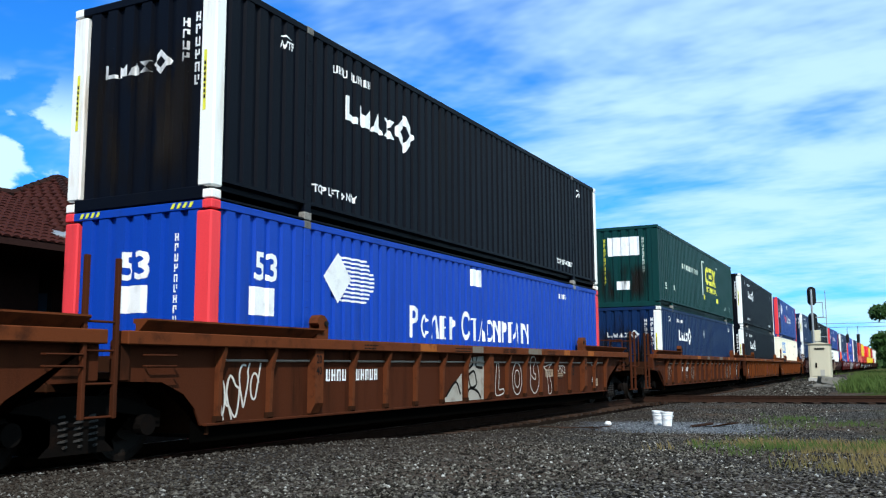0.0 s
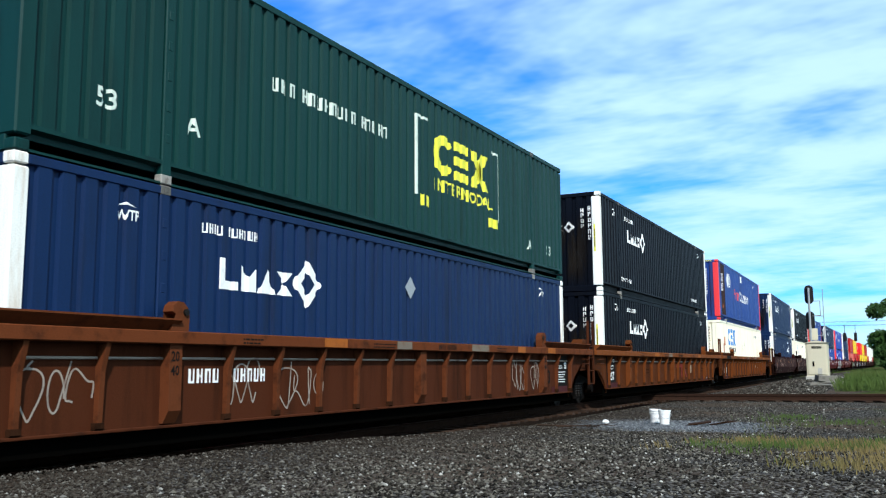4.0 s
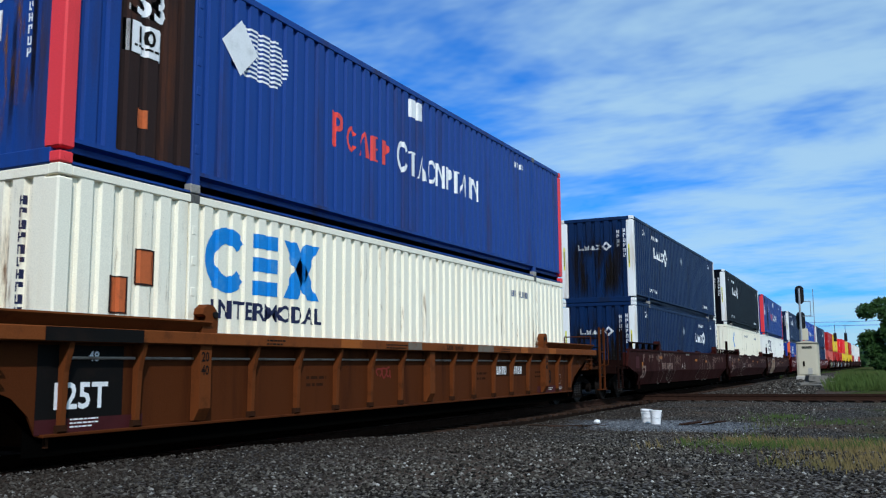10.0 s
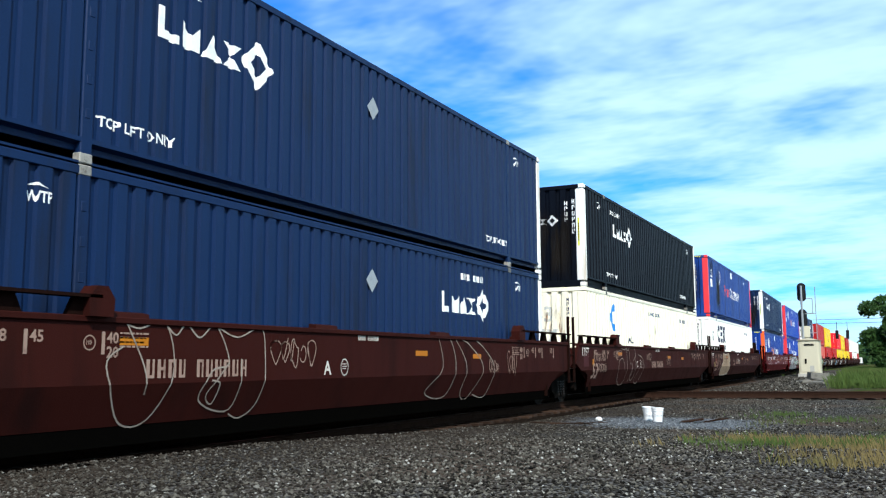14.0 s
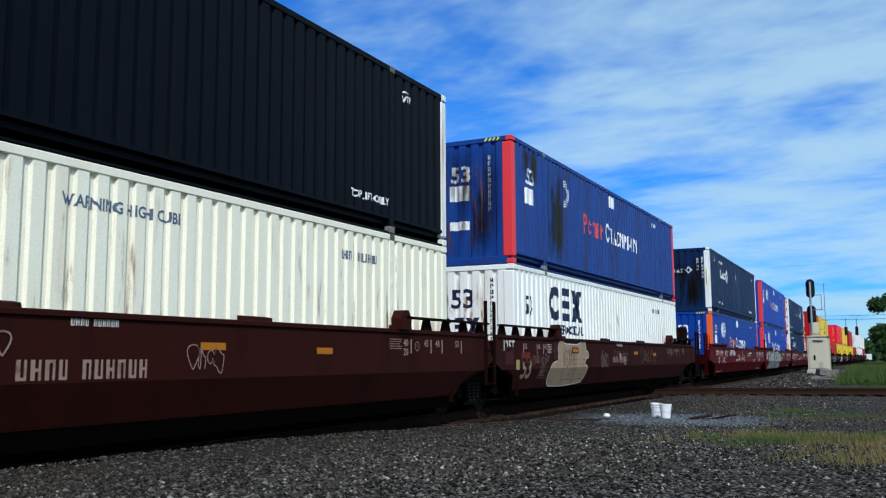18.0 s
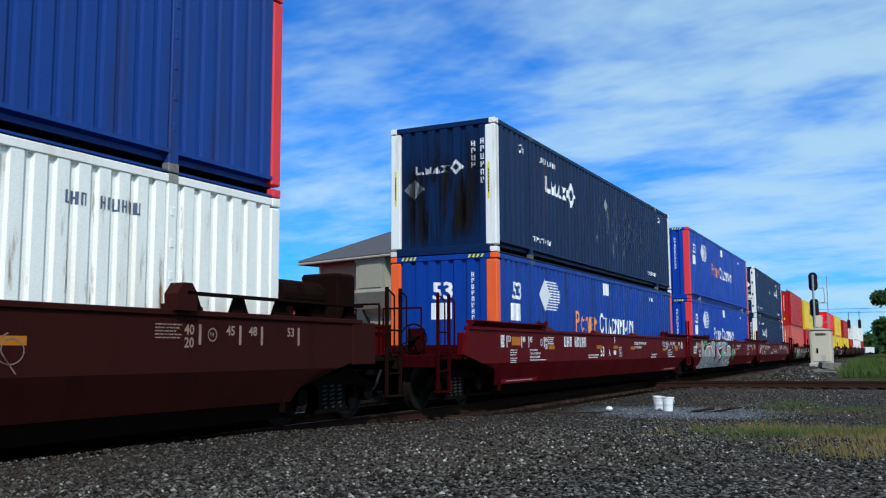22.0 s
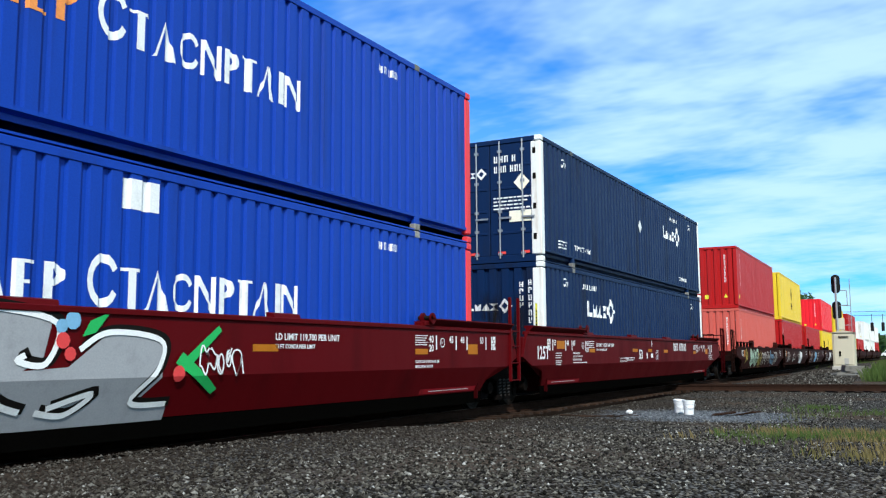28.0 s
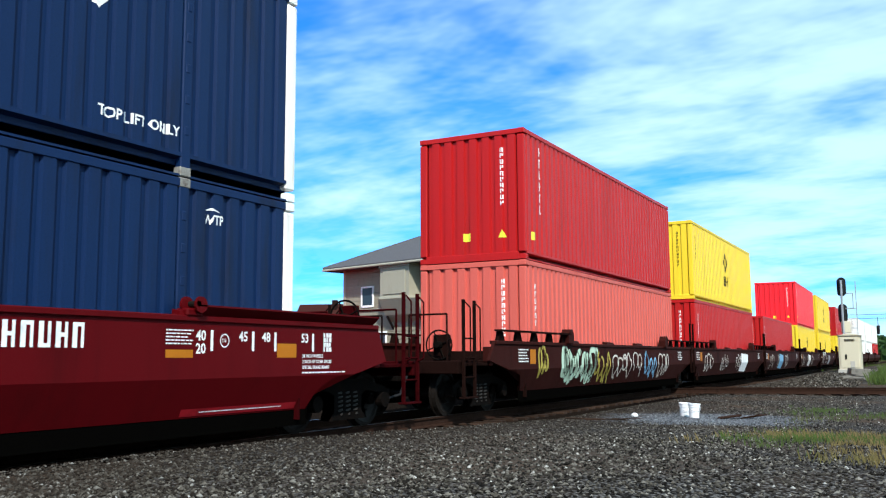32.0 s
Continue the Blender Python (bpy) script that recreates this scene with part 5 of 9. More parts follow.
# ---- beside the line ----
def relay_cabinet():
    ob = thing("relay_cabinet", "beige steel relay cabinet standing in the grass", "cabinet")
    x0, x1, y0, y1, z0, z1 = -4.3, -3.3, 49.0, 50.2, 0.36, 2.18
    part("body", soft_box(B(), x0, x1, y0, y1, z0 + 0.14, z1, 0.02), "cabinet", ob)
    bm = B()
    xm = (x0 + x1) / 2
    v = [bm.verts.new(p) for p in ((x0 - 0.07, y0 - 0.08, z1), (x1 + 0.07, y0 - 0.08, z1), (x1 + 0.07, y1 + 0.08, z1), (x0 - 0.07, y1 + 0.08, z1), (xm, y0 - 0.08, z1 + 0.12), (xm, y1 + 0.08, z1 + 0.12))]
    for f in ((0, 1, 4), (1, 2, 5, 4), (2, 3, 5), (3, 0, 4, 5), (3, 2, 1, 0)):
        bm.faces.new([v[i] for i in f])
    part("roof", bm, "cabinet", ob)
    part("plinth", soft_box(B(), x0 - 0.06, x1 + 0.06, y0 - 0.06, y1 + 0.06, -0.2, z0 + 0.16, 0.02), "concrete", ob, "concrete plinth")
    door = part("door", soft_box(B(), x0 + 0.07, x1 - 0.07, y0 - 0.03, y0 + 0.01, z0 + 0.24, z1 - 0.07, 0.012), "cabinet", ob)
    bm = soft_box(B(), x0 + 0.3, x0 + 0.38, y0 - 0.07, y0 - 0.03, 1.02, 1.26, 0.01)
    part("handle", bm, "steel", door, "dark latch handle")
    bm = B()
    for i in range(3):
        soft_box(bm, x0 + 0.28, x1 - 0.25, y0 - 0.05, y0 - 0.03, z1 - 0.28 + i * 0.04, z1 - 0.26 + i * 0.04, 0.004)
    part("vent", bm, "steel", door, "dark louvred vent")
    part("plate", soft_box(B(), x0 + 0.52, x0 + 0.72, y0 - 0.045, y0 - 0.03, 0.62, 0.92, 0.004), "concrete", door, "weathered number plate")


def signal_mast():
    ob = thing("railway_signal", "black two-headed railway signal on a slim mast", "signal")
    x, y = -4.12, 50.7
    part("base", soft_box(B(), x - 0.3, x + 0.3, y - 0.3, y + 0.3, -0.2, 0.42, 0.02), "concrete", ob, "concrete footing")
    part("mast", tube(B(), (x - 0.02, y - 0.16, 0.4), (x - 0.02, y - 0.16, 5.05), 0.055, 12), "galv", ob)
    for zc in (4.72, 3.35):
        bm = B()
        outline = [(0.22 * math.cos(a), (0.27 if math.sin(a) > 0 else -0.27) + 0.22 * math.sin(a)) for a in [2 * math.pi * i / 24 for i in range(24)]]
        f = [bm.verts.new((x + u - 0.02, y + 0.0, zc + v)) for u, v in outline]
        b = [bm.verts.new((x + u - 0.02, y + 0.03, zc + v)) for u, v in outline]
        bm.faces.new(f[::-1])
        bm.faces.new(b)
        for i in range(24):
            bm.faces.new((f[i], f[(i + 1) % 24], b[(i + 1) % 24], b[i]))
        bmesh.ops.recalc_face_normals(bm, faces=bm.faces[:])
        head = part("signal_head", bm, "signal", ob)
        part("lamp_case", soft_box(B(), x - 0.14, x + 0.1, y - 0.11, y + 0.0, zc - 0.36, zc + 0.36, 0.02), "signal", head)
        for dz in (-0.2, 0.2):
            bm = B()
            tube(bm, (x - 0.02, y + 0.03, zc + dz), (x - 0.02, y + 0.07, zc + dz), 0.1, 14)
            part("lens", bm, "glass", head, "unlit dark lens")
            bm = B()
            for i in range(9):
                a, c = math.pi * (i / 8), math.pi * ((i + 1) / 8)
                if i < 8:
                    p = [(x - 0.02 + 0.12 * math.cos(t), yy, zc + dz + 0.12 * math.sin(t)) for t, yy in ((a, y + 0.03), (c, y + 0.03), (c, y + 0.28), (a, y + 0.28))]
                    bm.faces.new([bm.verts.new(q) for q in p])
            part("hood", bm, "signal", head)
    # ladder and its frame behind the mast
    lx = x + 0.36
    bm = B()
    loop = ((lx - 0.3, 4.38), (lx + 0.12, 4.38), (lx + 0.12, 3.62), (lx - 0.3, 3.62))
    pipe(bm, [(a, y + 0.1, z) for a, z in loop], 0.02)
    part("platform_rail", bm, "galv", ob)
    part("antenna", tube(B(), (lx + 0.26, y + 0.25, 0.2), (lx + 0.26, y + 0.25, 5.0), 0.02, 6), "galv", ob, "slim galvanised pole")
    for z in (2.6, 3.6):
        part("bracket", pipe(B(), ((x, y - 0.1, z), (lx + 0.26, y + 0.25, z)), 0.018), "galv", ob)
    part("junction_box", soft_box(B(), x - 0.12, x + 0.3, y - 0.1, y + 0.2, 2.35, 2.95, 0.02), "cabinet", ob, "beige junction box")


def rubble():
    rng = random.Random(8)
    for x, y, s, h in ((-2.5, 40.0, 0.95, 0.16), (-2.95, 39.6, 0.5, 0.14), (-2.1, 39.5, 0.5, 0.14), (-2.5, 39.95, 0.8, 0.3), (-1.95, 40.4, 0.4, 0.14), (-2.45, 39.2, 0.6, 0.12)):
        x, y = lot(x, y)
        bm = soft_box(B(), -s / 2, s / 2, -s * 0.4, s * 0.4, 0, h, 0.03)
        for v in bm.verts:
            v.co += Vector((rng.uniform(-0.03, 0.03), rng.uniform(-0.03, 0.03), rng.uniform(-0.015, 0.015)))
        ob = part("concrete_block", bm, "oldconcrete" if s > 0.45 else "concrete", None)
        ob.matrix_basis = pose(x, y, ground_z(x, y) - 0.01, 0, 0, rng.uniform(-40, 40)) if h < 0.2 else pose(x, y, ground_z(x, y) + 0.11, 0, 4, 20)
        tagged(ob, "broken grey concrete block lying in the grass", "concrete block", "concrete rubble")


def buckets():
    first = None
    for x, y, tilt in ((-4.3, 17.75, 3), (-4.02, 17.35, -4)):
        x, y = lot(x, y)
        m = pose(x, y, ground_z(x, y) - 0.004, tilt, 2, 30)
        ob = thing("bucket", "white plastic pail standing on the gravel", "bucket", "pails on the gravel")
        ob.matrix_basis = m
        bm = lathe(B(), [(0.092, 0.0), (0.112, 0.25), (0.126, 0.255), (0.128, 0.285), (0.118, 0.285), (0.086, 0.012), (0.0001, 0.012), (0.0001, 0.0)], 24, Matrix())
        body = part("body", bm, "plastic", ob)
        bm = B()
        lathe(bm, [(0.108, 0.21), (0.122, 0.212), (0.122, 0.224), (0.108, 0.226)], 24, Matrix())
        part("rim", bm, "plastic", ob)
        pts = [(0.125 * math.cos(a), 0.0, 0.22 - 0.1 * math.sin(a)) for a in [math.pi * i / 12 for i in range(13)]]
        pts = [(p[0], -math.sqrt(max(0.0, 0.13 ** 2 - p[0] ** 2)) * 0.95, p[2]) for p in pts]
        part("handle", pipe(B(), pts, 0.004), "galv", ob, "thin wire handle")


def litter():
    """Fallen twigs, a flattened rusty sheet and a pale stone on the gravel."""
    rng = random.Random(21)
    for x, y, length, turn in ((-6.1, 15.9, 1.5, -12), (-5.5, 15.3, 1.1, 18), (-5.0, 15.7, 0.9, -50)):
        x, y = lot(x, y)
        bm = B()
        p = Vector((0, 0, 0.03))
        pts = [p.copy()]
        for k in range(5):
            p += Vector((length / 5, rng.uniform(-0.08, 0.08), rng.uniform(-0.015, 0.02)))
            pts.append(p.copy())
            if k in (1, 3):
                tube(bm, p, p + Vector((0.25, rng.choice((-0.2, 0.2)), 0.04)), 0.007, 5, 0.003)
        for k in range(5):
            tube(bm, pts[k], pts[k + 1], 0.014 - k * 0.002, 6)
        ob = part("fallen_branch", bm, "tie", None)
        ob.matrix_basis = pose(x, y, ground_z(x, y), 0, 0, turn)
        tagged(ob, "thin dark dead branch lying on the gravel", "branch", "fallen branches")
    for x, y, w, turn in ((-3.35, 17.3, 0.45, 10), (-2.95, 17.45, 0.4, -15)):
        x, y = lot(x, y)
        bm = soft_box(B(), -w / 2, w / 2, -0.18, 0.18, 0.0, 0.03, 0.008)
        for v in bm.verts:
            v.co.z += 0.035 * math.sin(v.co.x * 9) + rng.uniform(0, 0.015) + 0.03
        ob = part("scrap_sheet", bm, "railside", None)
        ob.matrix_basis = pose(x, y, ground_z(x, y) - 0.01, 0, 0, turn)
        tagged(ob, "bent rusty scrap sheet lying on the gravel", "scrap metal", "scrap sheets")
    bm = lathe(B(), [(0.0001, 0.0), (0.06, 0.01), (0.075, 0.04), (0.05, 0.08), (0.0001, 0.09)], 9, Matrix())
    ob = part("stone", bm, "plastic", None)
    ob.matrix_basis = pose(-5.56, 18.5, ground_z(-5.56, 18.5) - 0.01)
    tagged(ob, "pale rounded stone lying on the gravel", "stone")


litter()
relay_cabinet()
signal_mast()
rubble()
buckets()


def ngon(bm, pts):
    return bm.faces.new([bm.verts.new(p) for p in pts])


def pan_tiles(bm, a, b, c, d, row=0.32, col=0.26, rng=random.Random(3)):
    """Half-round tiles on the roof face a-b (eave) to d-c (top)."""
    a, b, c, d = map(Vector, (a, b, c, d))
    nrm = (b - a).cross(d - a).normalized()
    if nrm.z < 0:
        nrm = -nrm
    up = ((d + c) / 2 - (a + b) / 2)
    rows = max(2, int(up.length / row))
    along = (b - a).normalized()
    for i in range(rows):
        p, q = a.lerp(d, i / rows), b.lerp(c, i / rows)
        n = int((q - p).length / col)
        if n < 1:
            continue
        step = (q - p) / n
        rise = up / rows * 1.12
        for k in range(n):
            o = p + step * k + nrm * (0.012 + rng.uniform(-0.006, 0.008))
            v = []
            for s, h in ((0.04, 0.0), (0.28, 0.05), (0.72, 0.05), (0.96, 0.0)):
                v.append((bm.verts.new(o + step * s + nrm * (h + 0.035)), bm.verts.new(o + step * s + rise + nrm * (h + 0.004))))
            for (e, f), (g, h) in zip(v, v[1:]):
                bm.faces.new((e, g, h, f))
            bm.faces.new([x[0] for x in v])


def station():
    ob = thing("station_building", "dark brick station with a red clay tiled roof", "building")
    cx, cy = -23.6, 20.0
    angles = (-150, -92, -33, -2, 63, 118, 180)
    radii = (5.4, 5.4, 5.4, 5.75, 5.5, 5.4, 5.4)
    ring = [(cx + r * math.cos(radians(a)), cy + r * math.sin(radians(a)), 4.62) for a, r in zip(angles, radii)]
    apex = (cx - 0.25, cy - 0.2, 7.18)
    bm = B()
    for i in range(7):
        j = (i + 1) % 7
        ngon(bm, (ring[i], ring[j], apex))
    under = [Vector(p) - Vector((0, 0, 0.16)) for p in ring]
    for i in range(7):
        j = (i + 1) % 7
        ngon(bm, (under[i], under[j], ring[j], ring[i]))
    ngon(bm, under)
    bmesh.ops.recalc_face_normals(bm, faces=bm.faces[:])
    roof = part("roof", bm, "ridge", ob)
    bm = B()
    for i in (1, 2, 3):
        e = [ring[i], ring[i + 1], tuple(Vector(apex) + (Vector(ring[i + 1]) - Vector(apex)) * 0.02), tuple(Vector(apex) + (Vector(ring[i]) - Vector(apex)) * 0.02)]
        pan_tiles(bm, *e)
    tagged(part("roof_tiles", bm, "tile", roof, "rows of red clay pan tiles"), kind="stuff")
    for i in range(7):
        p, q = Vector(ring[i]), Vector(apex)
        bm = B()
        n = 22
        for k in range(n):
            a, b = p.lerp(q, k / n), p.lerp(q, (k + 1.15) / n)
            tube(bm, a + Vector((0, 0, 0.06)), b + Vector((0, 0, 0.045)), 0.13, 8, 0.1)
        part("hip_tiles", bm, "ridge", roof, "dark rounded hip tiles")
    # long roof running back from the round end
    x0, x1, xr, zr, ze, y0, y1 = -28.2, -19.2, -23.7, 6.35, 4.3, -12.8, 17.8
    bm = B()
    for f in (((x1, y0, ze), (x1, y1, ze), (xr, y1, zr), (xr, y0, zr)), ((x0, y1, ze), (x0, y0, ze), (xr, y0, zr), (xr, y1, zr)),
              ((x0, y0, ze - 0.15), (x0, y1, ze - 0.15), (x1, y1, ze - 0.15), (x1, y0, ze - 0.15)), ((x1, y0, ze - 0.15), (x1, y1, ze - 0.15), (x1, y1, ze), (x1, y0, ze)), ((x0, y0, ze), (x1, y0, ze), (xr, y0, zr))):
        ngon(bm, f)
    long_roof = part("long_roof", bm, "ridge", ob)
    bm = pan_tiles_long = B()
    pan_tiles(bm, (x1, 9.2, ze), (x1, y1, ze), (xr, y1, zr), (xr, 9.2, zr))
    tagged(part("roof_tiles", bm, "tile", long_roof, "rows of red clay pan tiles"), kind="stuff")
    bm = B()
    for k in range(70):
        y = y0 + k * 0.44
        tube(bm, (xr, y, zr + 0.03), (xr, y + 0.48, zr + 0.05), 0.13, 8)
    part("ridge_tiles", bm, "ridge", long_roof)
    # walls
    wr = [(cx + (r - 1.75) * math.cos(radians(a)), cy + (r - 1.75) * math.sin(radians(a))) for a, r in zip(angles, radii)]
    for i in range(7):
        j = (i + 1) % 7
        p, q = Vector(wr[i]), Vector(wr[j])
        d = (q - p).normalized()
        nrm = Vector((d.y, -d.x))
        bm = B()
        w = [p, q, q - nrm * 0.3, p - nrm * 0.3]
        lo = [bm.verts.new((v.x, v.y, -0.3)) for v in w]
        hi = [bm.verts.new((v.x, v.y, 4.5)) for v in w]
        bm.faces.new(hi)
        for a in range(4):
            bm.faces.new((lo[a], lo[(a + 1) % 4], hi[(a + 1) % 4], hi[a]))
        bmesh.ops.recalc_face_normals(bm, faces=bm.faces[:])
        part("wall", bm, "brick", ob)
        if i in (1, 2, 3):
            mid, half = (p + q) / 2, min(0.9, (q - p).length * 0.3)
            turn = Matrix.Translation((mid.x, mid.y, 0)) @ Matrix.Rotation(math.atan2(d.y, d.x), 4, "Z")
            bm = B()
            for e in ((-half - 0.1, -half, 0.85, 3.3), (half, half + 0.1, 0.85, 3.3), (-0.04, 0.04, 0.85, 3.3)):
                box(bm, e[0], e[1], -0.06, 0.02, e[2], e[3], turn)
            for z in (0.78, 2.1, 3.25):
                box(bm, -half - 0.1, half + 0.1, -0.08, 0.02, z, z + 0.09, turn)
            win = part("window", bm, "darkwood", ob, "dark timber sash window")
            bm = box(B(), -half, half, -0.03, 0.0, 0.85, 3.3, turn)
            part("pane", bm, "glass", win)
    part("long_wall", box(B(), -26.6, -21.0, -12.3, 17.0, -0.3, 4.2), "brick", ob)
    # curved brackets under the eaves
    for i in range(7):
        p, q = Vector((*wr[i], 3.0)), Vector(ring[i])
        out = (Vector((q.x, q.y, 0)) - Vector((p.x, p.y, 0)))
        pts = [(p.x + out.x * (1 - math.cos(t)) * 0.95, p.y + out.y * (1 - math.cos(t)) * 0.95, 3.0 + 1.42 * math.sin(t)) for t in [math.pi / 2 * k / 8 for k in range(9)]]
        part("bracket", pipe(B(), pts, 0.085, 8), "darkwood", ob, "curved dark timber bracket")
    # rafter ends along the near eaves
    for i in (1, 2, 3):
        a, b = Vector(ring[i]), Vector(ring[i + 1])
        n = int((b - a).length / 0.55)
        for k in range(1, n):
            p = a.lerp(b, k / n)
            q = p + (Vector((cx, cy, 4.62)) - p).normalized() * 1.6
            bm = B()
            tube(bm, p - Vector((0, 0, 0.24)), q - Vector((0, 0, 0.1)), 0.055, 4)
            part("rafter_end", bm, "trimgrey", ob, "weathered rafter end")
    # torn pale flashing on the near corner, and a conduit
    c, e = Vector(ring[2]), Vector(ring[1])
    d = (e - c).normalized()
    bm = B()
    for s0, s1, h in ((0.05, 0.8, 0.12), (0.55, 1.5, 0.16), (1.3, 2.1, 0.1)):
        p, q = c + d * s0 + Vector((0.08, -0.1, -0.08)), c + d * s1 + Vector((0.08, -0.1, -0.1))
        ngon(bm, (p, q, q + Vector((0, 0, h)), p + Vector((0, 0, h * 0.8))))
        ngon(bm, (p + Vector((0, 0, h * 0.8)), q + Vector((0, 0, h)), q + Vector((-0.2, 0.3, h + 0.22)), p + Vector((-0.3, 0.4, h + 0.1))))
    part("flashing", bm, "galv", roof, "bent pale metal flashing")
    part("conduit", pipe(B(), ((-19.0, 16.4, 3.35), (-18.5, 19.1, 3.2)), 0.035), "galv", ob, "pale sagging conduit")


M["trimgrey"] = mat("weathered_timber", (0.2, 0.19, 0.18), 0.8, scale=6, amount=0.6, bump=0.3)


def yard_tower():
    """Built square to its own front, x along the front, y into the house; then turned."""
    ob = thing("yard_tower", "beige two-storey yard tower with a grey hip roof", "building")
    ob.matrix_basis = pose(-29.14, 43.66, 0, 0, 0, -14.6)
    x0, x1, y1, ze = -1.28, 7.5, 9.5, 6.55
    part("wall", box(B(), x0, x1, 0, y1, -0.3, ze), "siding", ob)
    e = [(x0 - 0.8, -1.1, ze - 0.1), (x1 + 1.2, -1.1, ze - 0.1), (x1 + 1.2, y1 + 1.1, ze - 0.1), (x0 - 0.8, y1 + 1.1, ze - 0.1)]
    r0, r1 = (3.6, 4.6, 9.1), (3.6, 5.2, 9.1)
    bm = B()
    for f in ((e[0], e[1], r0), (e[1], e[2], r1, r0), (e[2], e[3], r1), (e[3], e[0], r0, r1)):
        ngon(bm, f)
    low = [(p[0], p[1], p[2] - 0.14) for p in e]
    ngon(bm, low[::-1])
    for i in range(4):
        ngon(bm, (low[i], low[(i + 1) % 4], e[(i + 1) % 4], e[i]))
    bmesh.ops.recalc_face_normals(bm, faces=bm.faces[:])
    roof = part("roof", bm, "slate", ob)
    for i in range(4):
        part("gutter", pipe(B(), (low[i], low[(i + 1) % 4]), 0.06), "trim" if i < 2 else "steel", ob, "eaves gutter")
        part("hip_cap", pipe(B(), (e[i], (r0 if i < 2 else r1)), 0.05), "slate", roof)
    # lapped boards round all four walls
    board = None
    for k in range(27):
        z = 0.2 + k * 0.225
        if board is None:
            board = part("clapboard", soft_box(B(), x0 - 0.03, x1 + 0.03, -0.03, y1 + 0.03, 0, 0.2, 0.012), "siding", ob)
            board.matrix_basis = Matrix.Translation((0, 0, z))
        else:
            again(board, ob, Matrix.Translation((0, 0, z)))
    part("belt_course", soft_box(B(), x0 - 0.08, x1 + 0.08, -0.08, y1 + 0.08, 3.85, 4.0, 0.02), "trim", ob)
    for x in (x0, x1):
        part("corner_board", box(B(), x - 0.14, x + 0.05, -0.06, 0.12, -0.1, ze - 0.1), "trim", ob)
    part("corner_board", box(B(), x1 - 0.1, x1 + 0.07, 0.13, 0.6, -0.1, ze - 0.1), "trim", ob)

    def window(xa, xb, za, zb, bars=True):
        pieces = [(xa - 0.09, xa, za - 0.09, zb + 0.09), (xb, xb + 0.09, za - 0.09, zb + 0.09), (xa, xb, zb, zb + 0.09), (xa, xb, za - 0.12, za)]
        w = part("window", box(B(), xa, xb, -0.055, -0.04, za, zb), "glass", ob, "white-framed sash window")
        for p in pieces + ([(xa, xb, (za + zb) / 2 - 0.025, (za + zb) / 2 + 0.025)] if bars else []):
            part("frame_bar", box(B(), p[0], p[1], -0.1, 0.0, p[2], p[3]), "ink", w)

    window(0.25, 1.12, 4.2, 5.2, False)
    window(5.7, 6.5, 4.3, 5.36, False)
    window(1.2, 2.2, 1.0, 2.6)
    window(5.6, 6.6, 1.0, 2.6)
    # wide window in the side wall, its lower half dark
    w = part("side_window", box(B(), x1 + 0.04, x1 + 0.055, 1.35, 3.5, 4.3, 6.0), "glass", ob, "wide white-framed window")
    for ya, yb, za, zb in ((1.25, 1.35, 4.2, 6.1), (3.5, 3.6, 4.2, 6.1), (1.35, 3.5, 6.0, 6.1), (1.35, 3.5, 4.2, 4.3), (2.4, 2.48, 4.3, 5.0), (1.35, 3.5, 5.0, 5.07)):
        part("frame_bar", box(B(), x1 + 0.03, x1 + 0.11, ya, yb, za, zb), "ink", w)
    part("blind", box(B(), x1 + 0.06, x1 + 0.075, 1.35, 3.5, 5.07, 6.0), "galv", w, "pale lowered blind")
    part("meter_box", soft_box(B(), x1 + 0.03, x1 + 0.16, 1.75, 2.05, 3.2, 3.5, 0.02), "steel", ob, "small dark meter box")
    # boxed-out bay over a wider boarded base
    bx0, bx1 = 2.6, 4.85
    bay = part("bay", box(B(), bx0, bx1, -0.85, -0.03, 4.4, 6.3), "trimbeige", ob, "boarded square bay")
    for za, zb in ((6.15, 6.38), (4.4, 4.55)):
        part("bay_trim", soft_box(B(), bx0 - 0.06, bx1 + 0.06, -0.92, -0.1, za, zb, 0.015), "trim", bay)
    part("shutter", soft_box(B(), bx0 + 0.25, bx1 - 0.25, -0.9, -0.85, 4.65, 6.0, 0.02), "trimbeige", bay)
    part("bay_base", prism(B(), [(-0.95, 4.38), (-0.03, 4.38), (-0.03, 3.2), (-0.5, 3.55)], 2.6, 5.5), "trimbeige", ob, "flared boarded base of the bay")
    for x in (bx0 + 0.2, 5.3):
        part("bay_bracket", pipe(B(), ((x, -0.5, 3.5), (x, 0.0, 2.8)), 0.07), "darkwood", ob, "dark timber bracket")
    mast = part("radio_mast", tube(B(), (3.8, 4.9, 9.0), (3.8, 4.9, 13.7), 0.055, 8, 0.045), "galv", ob, "slim galvanised radio mast")
    part("whip", tube(B(), (3.9, 4.9, 11.0), (3.9, 4.9, 14.3), 0.03, 6, 0.012), "galv", mast)


def far_house():
    ob = thing("far_house", "distant house with a brown gabled roof", "house")
    ob.matrix_basis = pose(-87.6, 119.0, -0.3, 0, 0, 20)
    part("wall", box(B(), -4, 4, 0, 9, 0, 7.2), "siding", ob)
    part("roof", prism(B(), [(-0.4, 7.1), (4.5, 10.6), (9.4, 7.1), (9.4, 6.95), (-0.4, 6.95)], -4.4, 4.4), "tile", ob)
    part("chimney", soft_box(B(), 1.5, 2.3, 3.0, 3.8, 8.8, 11.2, 0.02), "brick", ob)


M["trimbeige"] = mat("pale_beige_boarding", (0.36, 0.33, 0.25), 0.65, dark=(0.25, 0.225, 0.17), scale=4, amount=0.5, streak=True)


